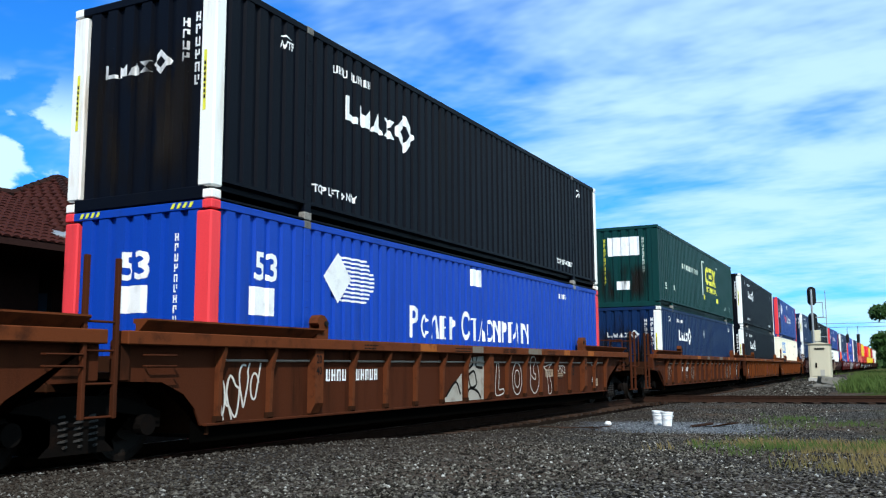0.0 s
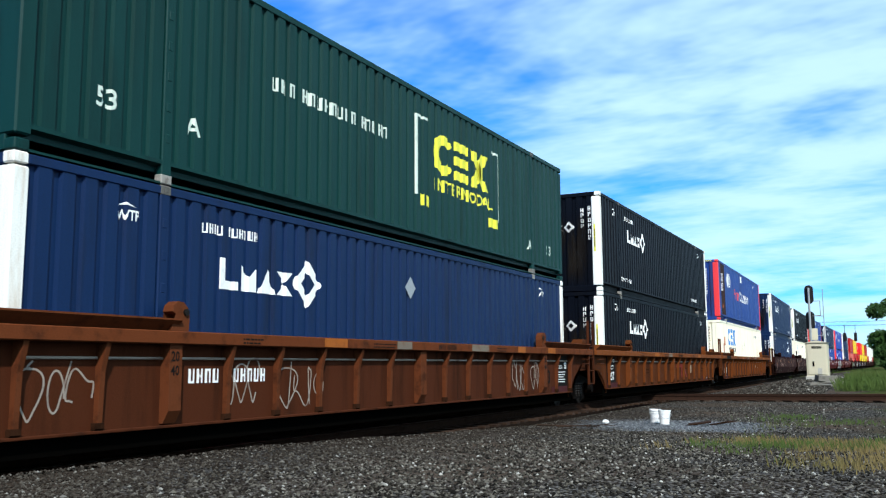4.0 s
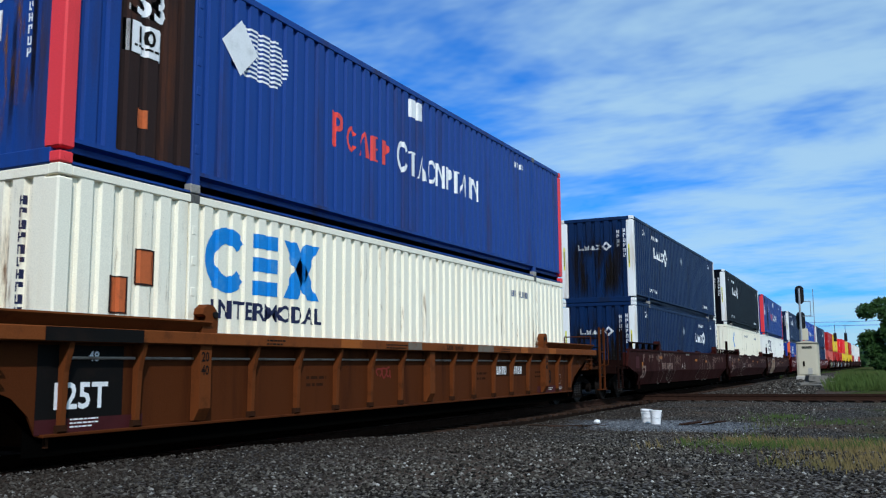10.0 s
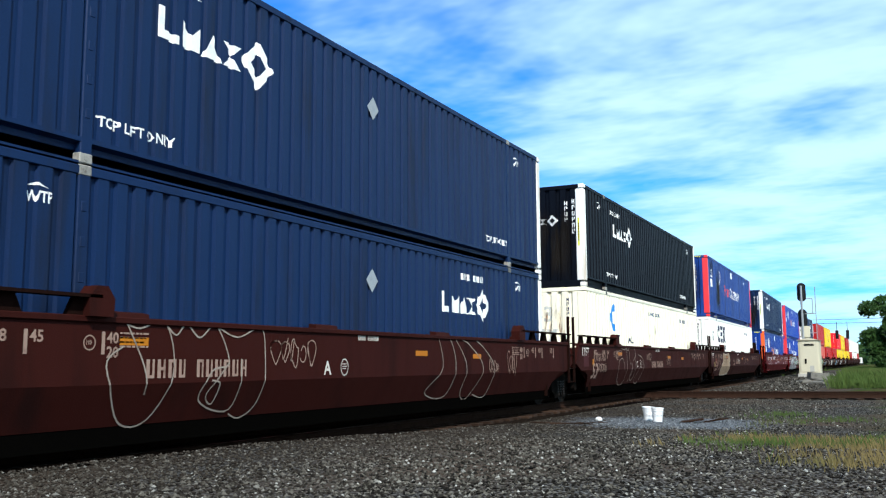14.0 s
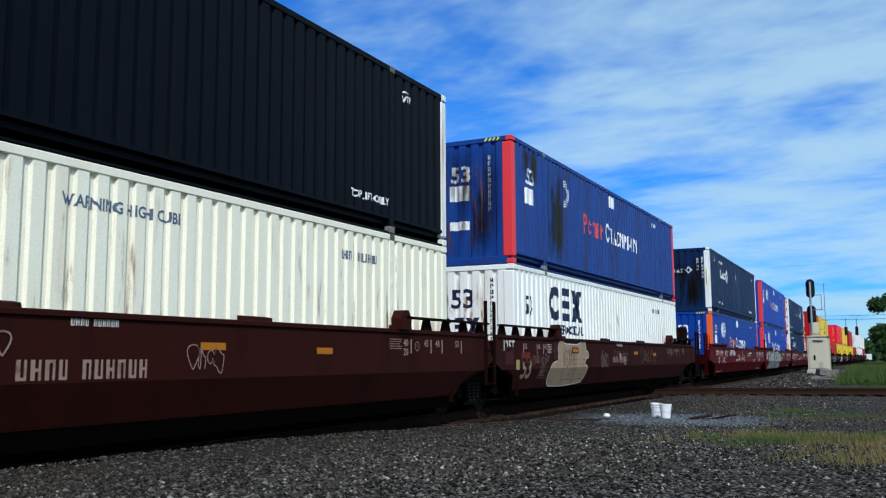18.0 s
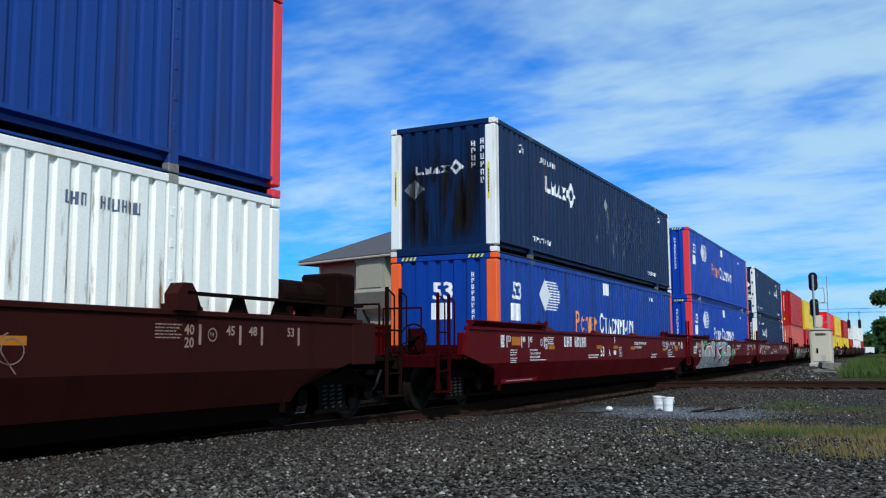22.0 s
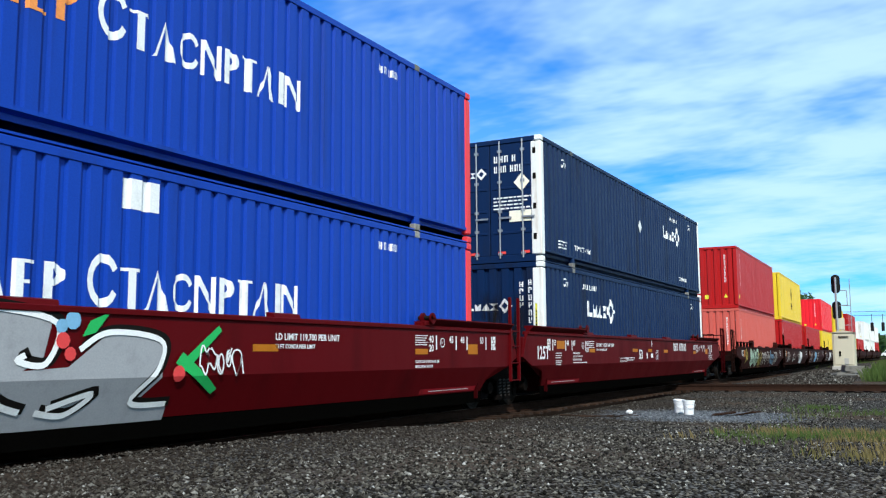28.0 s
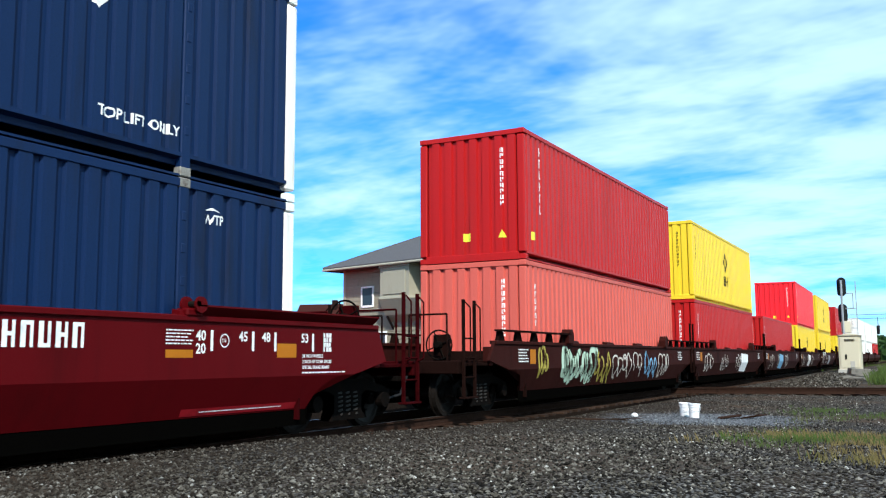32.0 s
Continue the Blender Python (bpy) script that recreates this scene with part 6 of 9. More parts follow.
def red_shed():
    ob = thing("storage_shed", "long low shed clad in red metal", "building")
    x0, x1, y0, y1, z = -38.2, -29.4, 38.3, 43.3, 3.25
    bm = corrugated(B(), fold_line(x0, x1, 0.4, 0.04), -0.3, z, lambda u, v, x: Vector((u, y0 - x, v)))
    box(bm, x0, x1, y0 + 0.06, y1, -0.3, z)
    part("wall", bm, "shed", ob)
    xm = -33.5
    bm = B()
    for a, b in (((x0 - 0.3, z - 0.02), (xm, z + 0.42)), ((xm, z + 0.42), (x1 + 0.3, z - 0.02))):
        ngon(bm, ((a[0], y0 - 0.3, a[1]), (b[0], y0 - 0.3, b[1]), (b[0], y1 + 0.3, b[1]), (a[0], y1 + 0.3, a[1])))
        ngon(bm, ((a[0], y0 - 0.3, a[1] - 0.14), (b[0], y0 - 0.3, b[1] - 0.14), (b[0], y0 - 0.3, b[1]), (a[0], y0 - 0.3, a[1])))
    part("roof", bm, "shed", ob)


station()
yard_tower()
far_house()
red_shed()


# ---- trees and the distance ----
def leaf_cloud(rng, blobs, count, size):
    vs, fs = [], []
    tot = sum(r ** 2 for *_, r in blobs)
    for x, y, z, r in blobs:
        for _ in range(int(count * r * r / tot)):
            d = Vector((rng.gauss(0, 1), rng.gauss(0, 1), rng.gauss(0, 1))).normalized()
            k = r * rng.uniform(0.55, 1.12)
            c = Vector((x, y, z)) + Vector((d.x * k, d.y * k, d.z * k * 0.85))
            u = Vector((rng.gauss(0, 1), rng.gauss(0, 1), rng.gauss(0, 1))).normalized()
            v = u.orthogonal().normalized()
            s = size * rng.uniform(0.6, 1.3)
            o = len(vs)
            vs += [tuple(c - u * s), tuple(c + v * s * 0.5), tuple(c + u * s), tuple(c - v * s * 0.5)]
            fs.append((o, o + 1, o + 2, o + 3))
    return vs, fs


def tree(x, y, high, spread, seed, leaves=9000, size=0.14, label="leafy green tree beside the line"):
    rng = random.Random(seed)
    ob = thing("tree", label, "tree", "trees by the line")
    z0 = ground_z(x, y) - 0.05
    ob.matrix_basis = Matrix.Translation((x, y, z0))
    bm = B()
    p = Vector((0, 0, 0))
    r = high * 0.022
    tops = []
    for k in range(5):
        q = p + Vector((rng.uniform(-0.1, 0.1), rng.uniform(-0.1, 0.1), high * 0.15))
        tube(bm, p, q, r, 8, r * 0.82)
        p, r = q, r * 0.82
        if k >= 1:
            for _ in range(3):
                a = rng.random() * 6.28
                e = p + Vector((math.cos(a) * spread * rng.uniform(0.5, 0.85), math.sin(a) * spread * rng.uniform(0.5, 0.85), high * rng.uniform(0.06, 0.2)))
                tube(bm, p, e, r * 0.5, 6, r * 0.18)
                tops.append(e)
    part("trunk", bm, "bark", ob)
    blobs = [(t.x, t.y, t.z, spread * rng.uniform(0.22, 0.42)) for t in tops] + [(rng.uniform(-0.3, 0.3) * spread, rng.uniform(-0.3, 0.3) * spread, high * rng.uniform(0.55, 0.88), spread * rng.uniform(0.3, 0.45)) for _ in range(5)]
    blobs += [(rng.uniform(-0.8, 0.8) * spread, rng.uniform(-0.8, 0.8) * spread, high * rng.uniform(0.12, 0.4), spread * rng.uniform(0.25, 0.4)) for _ in range(13)]
    vs, fs = leaf_cloud(rng, blobs, leaves, size)
    me = bpy.data.meshes.new("crown")
    me.from_pydata(vs, [], fs)
    me.materials.append(M["leaf"])
    new("crown", me).parent = ob


tree(0.14, 64.2, 4.9, 1.9, 1, 22000, 0.13)
tree(2.9, 67.5, 5.6, 2.4, 2, 12000, 0.16)
tree(7.1, 71, 5.2, 2.6, 5, 6000, 0.16)
tree(-18.8, 163, 11.5, 4.4, 3, 6000, 0.3, "tall leafy tree behind the train")
tree(-24.2, 180, 10.0, 4.2, 6, 5000, 0.3, "tall leafy tree behind the train")


def far_wood():
    rng = random.Random(21)
    blobs = []
    for _ in range(330):
        x = rng.uniform(-150, 190)
        y = 330 + rng.uniform(0, 70) + 0.1 * abs(x)
        r = rng.uniform(2.5, 5.5)
        blobs.append((x, y, rng.uniform(0.5, 5.5) * (0.6 + 0.5 * abs(noise.noise((x * 0.03, 0, 0)))) + 1, r))
    vs, fs = leaf_cloud(rng, blobs, 60000, 1.0)
    scatter_mesh("far_woodland", vs, fs, "leaf", "low dark green woodland on the horizon", "woodland")


far_wood()


def span_wire():
    ob = thing("span_wire", "wires across the road between wooden poles", "overhead wire")
    for x in (-19.3, 8.9):
        part("pole", tube(B(), (x, 117.2, -0.3), (x, 117.2, 8.2), 0.16, 10, 0.11), "bark", ob, "weathered wooden pole")
    for z, sag in ((6.4, 0.35), (5.75, 0.15)):
        pts = [(x, 117.2, z - sag * (1 - ((x + 5.2) / 14.1) ** 2)) for x in np.linspace(-19.3, 8.9, 13)]
        part("wire", pipe(B(), [tuple(map(float, p)) for p in pts], 0.02, 5), "signal", ob)


def traffic_signal(x):
    ob = thing("traffic_signal", "dark traffic signal hanging from a span wire", "traffic signal", "hanging traffic signals")
    part("housing", soft_box(B(), x - 0.17, x + 0.17, 117.05, 117.35, 3.75, 4.75, 0.03), "signal", ob)
    part("hanger", tube(B(), (x, 117.2, 4.7), (x, 117.2, 5.72), 0.03, 6), "signal", ob)
    for z in (3.95, 4.25, 4.55):
        part("visor", tube(B(), (x, 117.05, z), (x, 116.8, z), 0.12, 10), "signal", ob)


def white_van(x, y, turn):
    ob = thing("delivery_van", "white delivery van parked beyond the crossing", "van")
    ob.matrix_basis = pose(x, y, 0.1, 0, 0, turn)
    prof = [(-2.4, 0.35), (2.35, 0.35), (2.45, 0.9), (2.3, 1.15), (1.55, 1.3), (1.05, 2.05), (0.8, 2.15), (-2.3, 2.15), (-2.42, 1.95)]
    bm = prism(B(), prof, -0.95, 0.95)
    part("body", bm, "white", ob)
    part("windscreen", prism(B(), [(1.5, 1.34), (1.52, 1.37), (1.09, 2.0), (1.05, 2.0)], -0.8, 0.8), "glass", ob)
    for s in (-0.957, 0.957):
        part("side_window", prism(B(), [(0.35, 1.35), (1.35, 1.35), (1.0, 1.95), (0.35, 1.95)], s - 0.006, s + 0.006), "glass", ob)
    for yy in (-1.5, 1.55):
        for s in (-0.9, 0.9):
            part("wheel", tube(B(), (s - 0.1, yy, 0.33), (s + 0.1, yy, 0.33), 0.33, 16), "signal", ob)


span_wire()
traffic_signal(-5.87)
traffic_signal(-4.72)
white_van(-11.6, 322, 80)


# ---- the train ----
def gone(t):
    return SPEED * t + float(np.interp(t, np.linspace(0, 32, 17), GONE))


def truck(car, y, spinning):
    """A two-axle truck under a car: bolster > side frames, springs, wheelsets."""
    if "truck" not in FRAMES:
        root = new("pattern")
        bm = soft_box(B(), -1.05, 1.05, -0.2, 0.2, 0.42, 0.78, 0.02)
        tube(bm, (0, 0, 0.7), (0, 0, 0.95), 0.2, 16)
        bol = part("truck", bm, "steel", root)
        for sx in (-1, 1):
            a, b = sorted((sx * 0.95, sx * 1.1))
            bm = prism(B(), [(-1.18, 0.46), (-1.18, 0.64), (-0.95, 0.72), (-0.42, 0.84), (0.42, 0.84), (0.95, 0.72), (1.18, 0.64), (1.18, 0.46), (0.98, 0.46), (0.92, 0.6), (0.5, 0.66), (0.36, 0.6), (0.36, 0.36), (0.5, 0.24), (-0.5, 0.24), (-0.36, 0.36), (-0.36, 0.6), (-0.5, 0.66), (-0.92, 0.6), (-0.98, 0.46)], a, b)
            part("sideframe", bm, "steel", bol)
            for yy in (-0.89, 0.89):
                part("bearing_cap", tube(B(), (sx * 1.08, yy, 0.5), (sx * 1.2, yy, 0.5), 0.12, 14), "steel", bol)
            for yy in (-0.2, 0.0, 0.2):
                bm = B()
                pts = [(sx * 1.03 + 0.085 * math.cos(k * 0.9), yy + 0.085 * math.sin(k * 0.9), 0.32 + k * 0.0092) for k in range(36)]
                pipe(bm, pts, 0.017, 5)
                part("coil_spring", bm, "spring", bol, "dull grey coil spring")
        prof = [(0.055, -0.6), (0.07, -0.66), (0.3, -0.69), (0.34, -0.68), (0.42, -0.67), (0.445, -0.66), (0.445, -0.63), (0.43, -0.63)]
        bm = B()
        ax = Matrix.Rotation(math.pi / 2, 4, "Y")
        tube(bm, (-0.95, 0, 0), (0.95, 0, 0), 0.08, 10)
        for s in (-1, 1):
            m = ax if s > 0 else Matrix.Rotation(-math.pi / 2, 4, "Y")
            lathe(bm, [(0.08, 0.67), (0.17, 0.67), (0.2, 0.73), (0.36, 0.76), (0.385, 0.72), (0.42, 0.72), (0.42, 0.81), (0.36, 0.82), (0.33, 0.79), (0.2, 0.775), (0.17, 0.86), (0.08, 0.86)], 28, m)
            lathe(bm, [(0.40, 0.69), (0.45, 0.69), (0.45, 0.72), (0.40, 0.72)], 28, m)
        wheels = part("wheelset", bm, "wheel", bol)
        FRAMES["truck"] = (root, [bol], None, None)
    bol = FRAMES["truck"][1][0]
    o = again(bol, car, Matrix.Translation((0, y, 0)))
    for c in bol.children:
        if c.name.startswith("wheelset"):
            for yy in (-0.89, 0.89):
                w = again(c, o, Matrix.Translation((0, yy, RAIL + 0.42)))
                if spinning:
                    SPIN.append((w, yy))
        else:
            again(c, o)
    return o


M["palepipe"] = mat("worn_pale_pipe", (0.3, 0.24, 0.19), 0.6, dark=(0.08, 0.035, 0.02), scale=3, amount=0.9, bump=0.1)
M["fadedchalk"] = mat("faded_spray_paint", (0.3, 0.25, 0.21), 0.8, dark=(0.1, 0.05, 0.04), scale=4, amount=0.9, bump=0)
M["spring"] = mat("dull_spring_steel", (0.03, 0.027, 0.025), 0.6, 0.1, scale=12, amount=0.6)
SPIN, TRAIN = [], []
LONG = 16.14
CAR_PATTERN = {}
# ribs in a lighter copy of the car's paint, as if sunlit
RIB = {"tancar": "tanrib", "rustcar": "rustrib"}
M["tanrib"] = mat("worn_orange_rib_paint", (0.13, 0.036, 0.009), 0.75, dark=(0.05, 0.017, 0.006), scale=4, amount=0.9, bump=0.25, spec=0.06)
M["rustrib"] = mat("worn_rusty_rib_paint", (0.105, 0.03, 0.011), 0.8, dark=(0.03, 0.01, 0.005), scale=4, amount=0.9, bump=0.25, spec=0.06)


def well_car(kind, paint, length, near_end, far_end, marks, label, spinning=True):
    """A well car for one stack, y = 0 at the container's near end. kind: ribbed, smooth or low; ends: shared (on a shared truck) or coupler."""
    ob = thing("well_car", label, "rail car", "well cars of the train")
    L = length
    top = {"ribbed": 1.54, "smooth": 1.62, "low": 1.46}[kind]
    key = (kind, paint, length, near_end, far_end)
    a0, a1 = (1.95 if near_end == "coupler" else 1.55), (1.95 if far_end == "coupler" else 1.55)
    if key not in CAR_PATTERN:
        root = new("pattern")
        outline = [(-a0, 1.0), (-0.85, 0.98), (-0.5, 0.84), (-0.3, 0.66), (-0.2, 0.46), (L + 0.2, 0.46), (L + 0.3, 0.66), (L + 0.5, 0.84), (L + 0.85, 0.98), (L + a1, 1.0), (L + a1, top - 0.1), (-a0, top - 0.1)]
        for s in (1, -1):
            if kind == "ribbed":
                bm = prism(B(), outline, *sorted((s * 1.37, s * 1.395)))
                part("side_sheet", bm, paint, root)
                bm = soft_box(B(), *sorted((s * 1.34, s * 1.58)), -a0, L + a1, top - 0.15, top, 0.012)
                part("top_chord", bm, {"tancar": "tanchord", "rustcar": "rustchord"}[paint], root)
                bm = soft_box(B(), *sorted((s * 1.3, s * 1.45)), -0.16, L + 0.16, 0.445, 0.48, 0.008)
                part("bottom_sill", bm, paint, root)
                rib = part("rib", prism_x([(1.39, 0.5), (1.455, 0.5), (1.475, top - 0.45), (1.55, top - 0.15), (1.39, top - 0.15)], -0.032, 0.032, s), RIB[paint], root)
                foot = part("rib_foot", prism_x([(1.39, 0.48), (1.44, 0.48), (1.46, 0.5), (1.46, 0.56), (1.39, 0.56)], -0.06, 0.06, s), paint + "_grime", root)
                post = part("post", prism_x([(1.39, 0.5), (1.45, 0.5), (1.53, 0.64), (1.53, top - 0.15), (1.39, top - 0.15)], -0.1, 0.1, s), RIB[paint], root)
                for k in range(-8, 9):
                    at = Matrix.Translation((0, 8.115 + k * 1.006, 0))
                    if k == 0:
                        post.matrix_basis = at
                    elif k in (-6, 6):
                        again(post, root, at)
                    elif k == 1:
                        rib.matrix_basis = foot.matrix_basis = at
                    else:
                        again(rib, root, at)
                        again(foot, root, at)
                part("air_pipe", tube(B(), (s * 1.415, 0.15, top - 0.31), (s * 1.415, L - 0.15, top - 0.31), 0.016, 8), "palepipe", root, "pale worn pipe under the chord")
            else:
                hi = [(-a0 - 0.1, 1.1), (-1.2, 0.92), (L + 1.2, 0.92), (L + a1 + 0.1, 1.1), (L + a1 - 0.15, top), (-a0 + 0.15, top)]
                bm = prism(B(), hi, *sorted((s * 1.44, s * 1.5)))
                part("side_sheet", bm, paint, root)
                lo = [(-1.2, 0.92), (-0.8, 0.9), (-0.52, 0.8), (-0.36, 0.66), (-0.26, 0.47), (L + 0.26, 0.47), (L + 0.36, 0.66), (L + 0.52, 0.8), (L + 0.8, 0.9), (L + 1.2, 0.92)]
                bm = prism(B(), lo, *sorted((s * 1.44, s * 1.5)))
                for v in bm.verts:
                    v.co.x -= s * (0.92 - v.co.z) * 0.4
                part("lower_side_sheet", bm, paint, root)
                bm = soft_box(B(), *sorted((s * 1.38, s * 1.53)), -a0 + 0.15, L + a1 - 0.15, top - 0.05, top + 0.02, 0.01)
                part("top_chord", bm, paint, root)
                for k in range(1, 5):
                    y = 2.6 + (L - 4.6) * (k - 1) / 3
                    bm = prism_x([(1.36, top), (1.5, top), (1.48, top + 0.07), (1.36, top + 0.09)], -0.28, 0.28, s)
                    g = part("container_guide", bm, paint, root)
                    g.matrix_basis = Matrix.Translation((0, y, 0))
            for y0, y1 in ((-a0 + 0.25, 2.1), (L - 2.1, L + a1 - 0.25)):
                yk = y1 if y0 < 0 else y0
                if paint == "oxide":
                    rail = part("end_guide", prism_x([(1.44, top + 0.2), (1.6, top + 0.2), (1.6, top + 0.235), (1.44, top + 0.235)], y0, y1, s), "oxide_grime", root, "dark guide rail on tapered feet")
                    for k in range(5):
                        yc = y0 + 0.2 + (y1 - y0 - 0.4) * k / 4
                        part("foot", prism(B(), [(yc - 0.16, top + 0.015), (yc + 0.16, top + 0.015), (yc + 0.07, top + 0.205), (yc - 0.07, top + 0.205)], *sorted((s * 1.43, s * 1.5))), "oxide_grime", rail)
                    part("guide_bracket", prism(B(), [(yk - 0.16, top + 0.01), (yk + 0.16, top + 0.01), (yk + 0.17, top + 0.2), (yk + 0.07, top + 0.33), (yk - 0.07, top + 0.33), (yk - 0.17, top + 0.2)], *sorted((s * 1.4, s * 1.6))), paint, root, "house-shaped guide bracket")
                    continue
                part("end_guide", prism_x([(1.42, top + 0.005), (1.47, top + 0.005), (1.6, top + 0.12), (1.6, top + 0.14), (1.38, top + 0.14), (1.38, top + 0.09), (1.42, top + 0.08)], y0, y1, s), {"tancar": "tanchord", "rustcar": "rustchord"}.get(paint, paint), root, "flared guide plate")
                if kind == "ribbed":
                    e = 1 if y0 < 0 else -1
                    hook = [(-0.13, 0.0), (0.15, 0.0), (0.16, 0.17), (0.13, 0.27), (0.06, 0.33), (-0.03, 0.34), (-0.1, 0.29), (-0.12, 0.22), (-0.06, 0.19), (0.0, 0.2), (0.03, 0.15), (-0.02, 0.1), (-0.12, 0.08)]
                    bracket = part("guide_bracket", prism(B(), [(yk + e * q, top + 0.003 + h) for q, h in hook][::e], *sorted((s * 1.4, s * 1.55))), RIB[paint], root, "rounded hook-shaped guide bracket")
                    part("pivot_pin", tube(B(), (s * 1.38, yk + e * 0.09, top + 0.22), (s * 1.575, yk + e * 0.09, top + 0.22), 0.04, 10), "wheel", bracket)
                    continue
                knuckle = part("guide_knuckle", soft_box(B(), *sorted((s * 1.36, s * 1.55)), yk - 0.13, yk + 0.13, top + 0.005, top + 0.1, 0.02), paint, root, "rounded guide bracket")
                part("pivot_pin", tube(B(), (s * 1.34, yk, top + 0.15), (s * 1.6, yk, top + 0.15), 0.035, 10), "wheel", knuckle)
                for q in (-0.07, 0.07):
                    part("pivot_ear", tube(B(), (s * 1.5 + q, yk + q * 0.6, top + 0.14), (s * 1.53 + q, yk + q * 0.6, top + 0.14), 0.095, 12), paint, knuckle)
        # strips added to stand for the shade below the side sheets
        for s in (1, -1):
            part("inner_sill", box(B(), *sorted((s * (1.325 if kind == "ribbed" else 1.295), s * (1.345 if kind == "ribbed" else 1.312))), -0.3, L + 0.3, 0.26, 0.56), "soot", root, "near-black strip for the shade below the side")
        part("well_floor", box(B(), -1.29, 1.29, -0.1, L + 0.1, 0.3, 0.345), "steel", root)
        # end decks and bulkheads, with their shade painted in by the darker copies
        for y0, y1, e in ((-a0, -0.06, -1), (L + 0.06, L + a1, 1)):
            bm = soft_box(B(), -1.39, 1.39, y0, y1, 1.02, 1.1, 0.01)
            soft_box(bm, -0.35, 0.35, y0 - 0.0, y1, 0.86, 1.05, 0.02)
            part("end_deck", bm, paint + "_grime", root)
            yb = -0.07 if e < 0 else L + 0.03
            part("well_bulkhead", box(B(), -1.38, 1.38, yb, yb + 0.04, 0.34, 1.3), paint + "_grime", root)
            for s in (-1, 1):
                yy = -a0 if e < 0 else L + a1
                bm = soft_box(B(), *sorted((s * 1.3, s * 1.46)), *sorted((yy, yy - e * 0.16)), 1.0, top - 0.1, 0.015)
                part("end_post", bm, paint, root)
                for z in (1.16, 1.28) if kind == "ribbed" else ():
                    part("grab_iron", pipe(B(), ((s * 1.5, yy - e * 0.75, z), (s * 1.56, yy - e * 0.75, z), (s * 1.56, yy - e * 0.3, z), (s * 1.5, yy - e * 0.3, z)), 0.011), paint, root)
        CAR_PATTERN[key] = root
    for p in CAR_PATTERN[key].children:
        o = again(p, ob, p.matrix_basis.copy())
        for c in p.children:
            again(c, o, c.matrix_basis.copy())
    truck(ob, -1.73 if near_end == "shared" else -1.62, spinning)
    if far_end == "coupler":
        truck(ob, L + 1.62, spinning)
    for end, e in ((near_end, -1), (far_end, 1)):
        at = (lambda q: q - 0.2) if e < 0 else (lambda q: L - q + 0.2)
        dull = paint + "_grime" if paint == "oxide" or (paint == "maroon" and end == "coupler") else paint
        if end == "coupler":
            part("drawbar", soft_box(B(), -0.2, 0.2, *sorted((at(-3.05), at(-1.6))), 0.72, 1.02, 0.02), "steel", ob, "dark end sill box")
            bm = soft_box(B(), -0.12, 0.12, *sorted((at(-3.5), at(-3.0))), 0.8, 1.0, 0.03)
            soft_box(bm, -0.2, 0.1, *sorted((at(-3.52), at(-3.3))), 0.78, 1.02, 0.04)
            part("coupler", bm, "steel", ob, "dark steel knuckle coupler")
            bm = soft_box(B(), -1.42, 1.42, *sorted((at(-2.95), at(-1.7))), 1.0, 1.06, 0.01)
            part("crossover_platform", bm, paint + "_grime", ob, "dark grated walkway")
            part("end_sill", soft_box(B(), -1.42, 1.42, *sorted((at(-2.98), at(-2.8))), 0.86, 1.1, 0.015), paint + "_grime", ob)
            part("hose", pipe(B(), ((0.35, at(-2.95), 0.85), (0.38, at(-3.25), 0.5), (0.2, at(-3.5), 0.42)), 0.025), "signal", ob, "black air hose")
        for s in (-1, 1):
            if end == "coupler":
                ladder = part("ladder", soft_box(B(), *sorted((s * 1.38, s * 1.54)), *sorted((at(-2.88), at(-2.4))), 0.42, 0.45, 0.006), dull, ob, "side ladder with stirrup step")
                for y in (-2.86, -2.42):
                    part("stile", soft_box(B(), *sorted((s * 1.44, s * 1.5)), *sorted((at(y - 0.02), at(y + 0.02))), 0.445, 2.2, 0.006), dull, ladder)
                for z in (0.8, 1.15, 1.5):
                    part("rung", tube(B(), (s * 1.47, at(-2.86), z), (s * 1.47, at(-2.42), z), 0.016, 6), dull, ladder)
                bm = B()
                for y in (-2.84, -2.44):
                    pipe(bm, ((s * 1.5, at(y), 1.1), (s * 1.6, at(y), 1.15), (s * 1.6, at(y), 2.05), (s * 1.5, at(y), 2.15)), 0.014)
                part("handrail", bm, dull, ob)
                bm = pipe(B(), ((s * 1.1, at(-2.8), 1.06), (s * 1.1, at(-2.8), 1.95), (s * 0.3, at(-2.8), 1.95), (s * 0.3, at(-2.8), 1.06)), 0.018)
                part("end_rail", bm, dull, ob)
            else:
                if e > 0:
                    ladder = part("ladder", tube(B(), (s * 1.52, at(-1.5), 0.64), (s * 1.52, at(-1.08), 0.64), 0.014, 6), dull, ob, "narrow side ladder")
                    for y in (-1.5, -1.08):
                        part("stile", soft_box(B(), *sorted((s * 1.49, s * 1.55)), *sorted((at(y - 0.025), at(y + 0.025))), 0.62, 2.3, 0.006), dull, ladder)
                    for z in (0.98, 1.32, 1.62):
                        part("rung", tube(B(), (s * 1.52, at(-1.5), z), (s * 1.52, at(-1.08), z), 0.014, 6), dull, ladder)
    if near_end == "shared" and paint == "tancar":
        bm = B()
        for sx in (-1, 1):
            prism_into(bm, [(-1.3, 1.1), (-0.95, 1.1), (-0.95, 1.72), (-0.6, 1.72), (-0.6, 1.84), (-1.05, 1.84), (-1.3, 1.7)], *sorted((sx * 0.75, sx * 1.05)))
        part("joint_housing", bm, paint, ob)
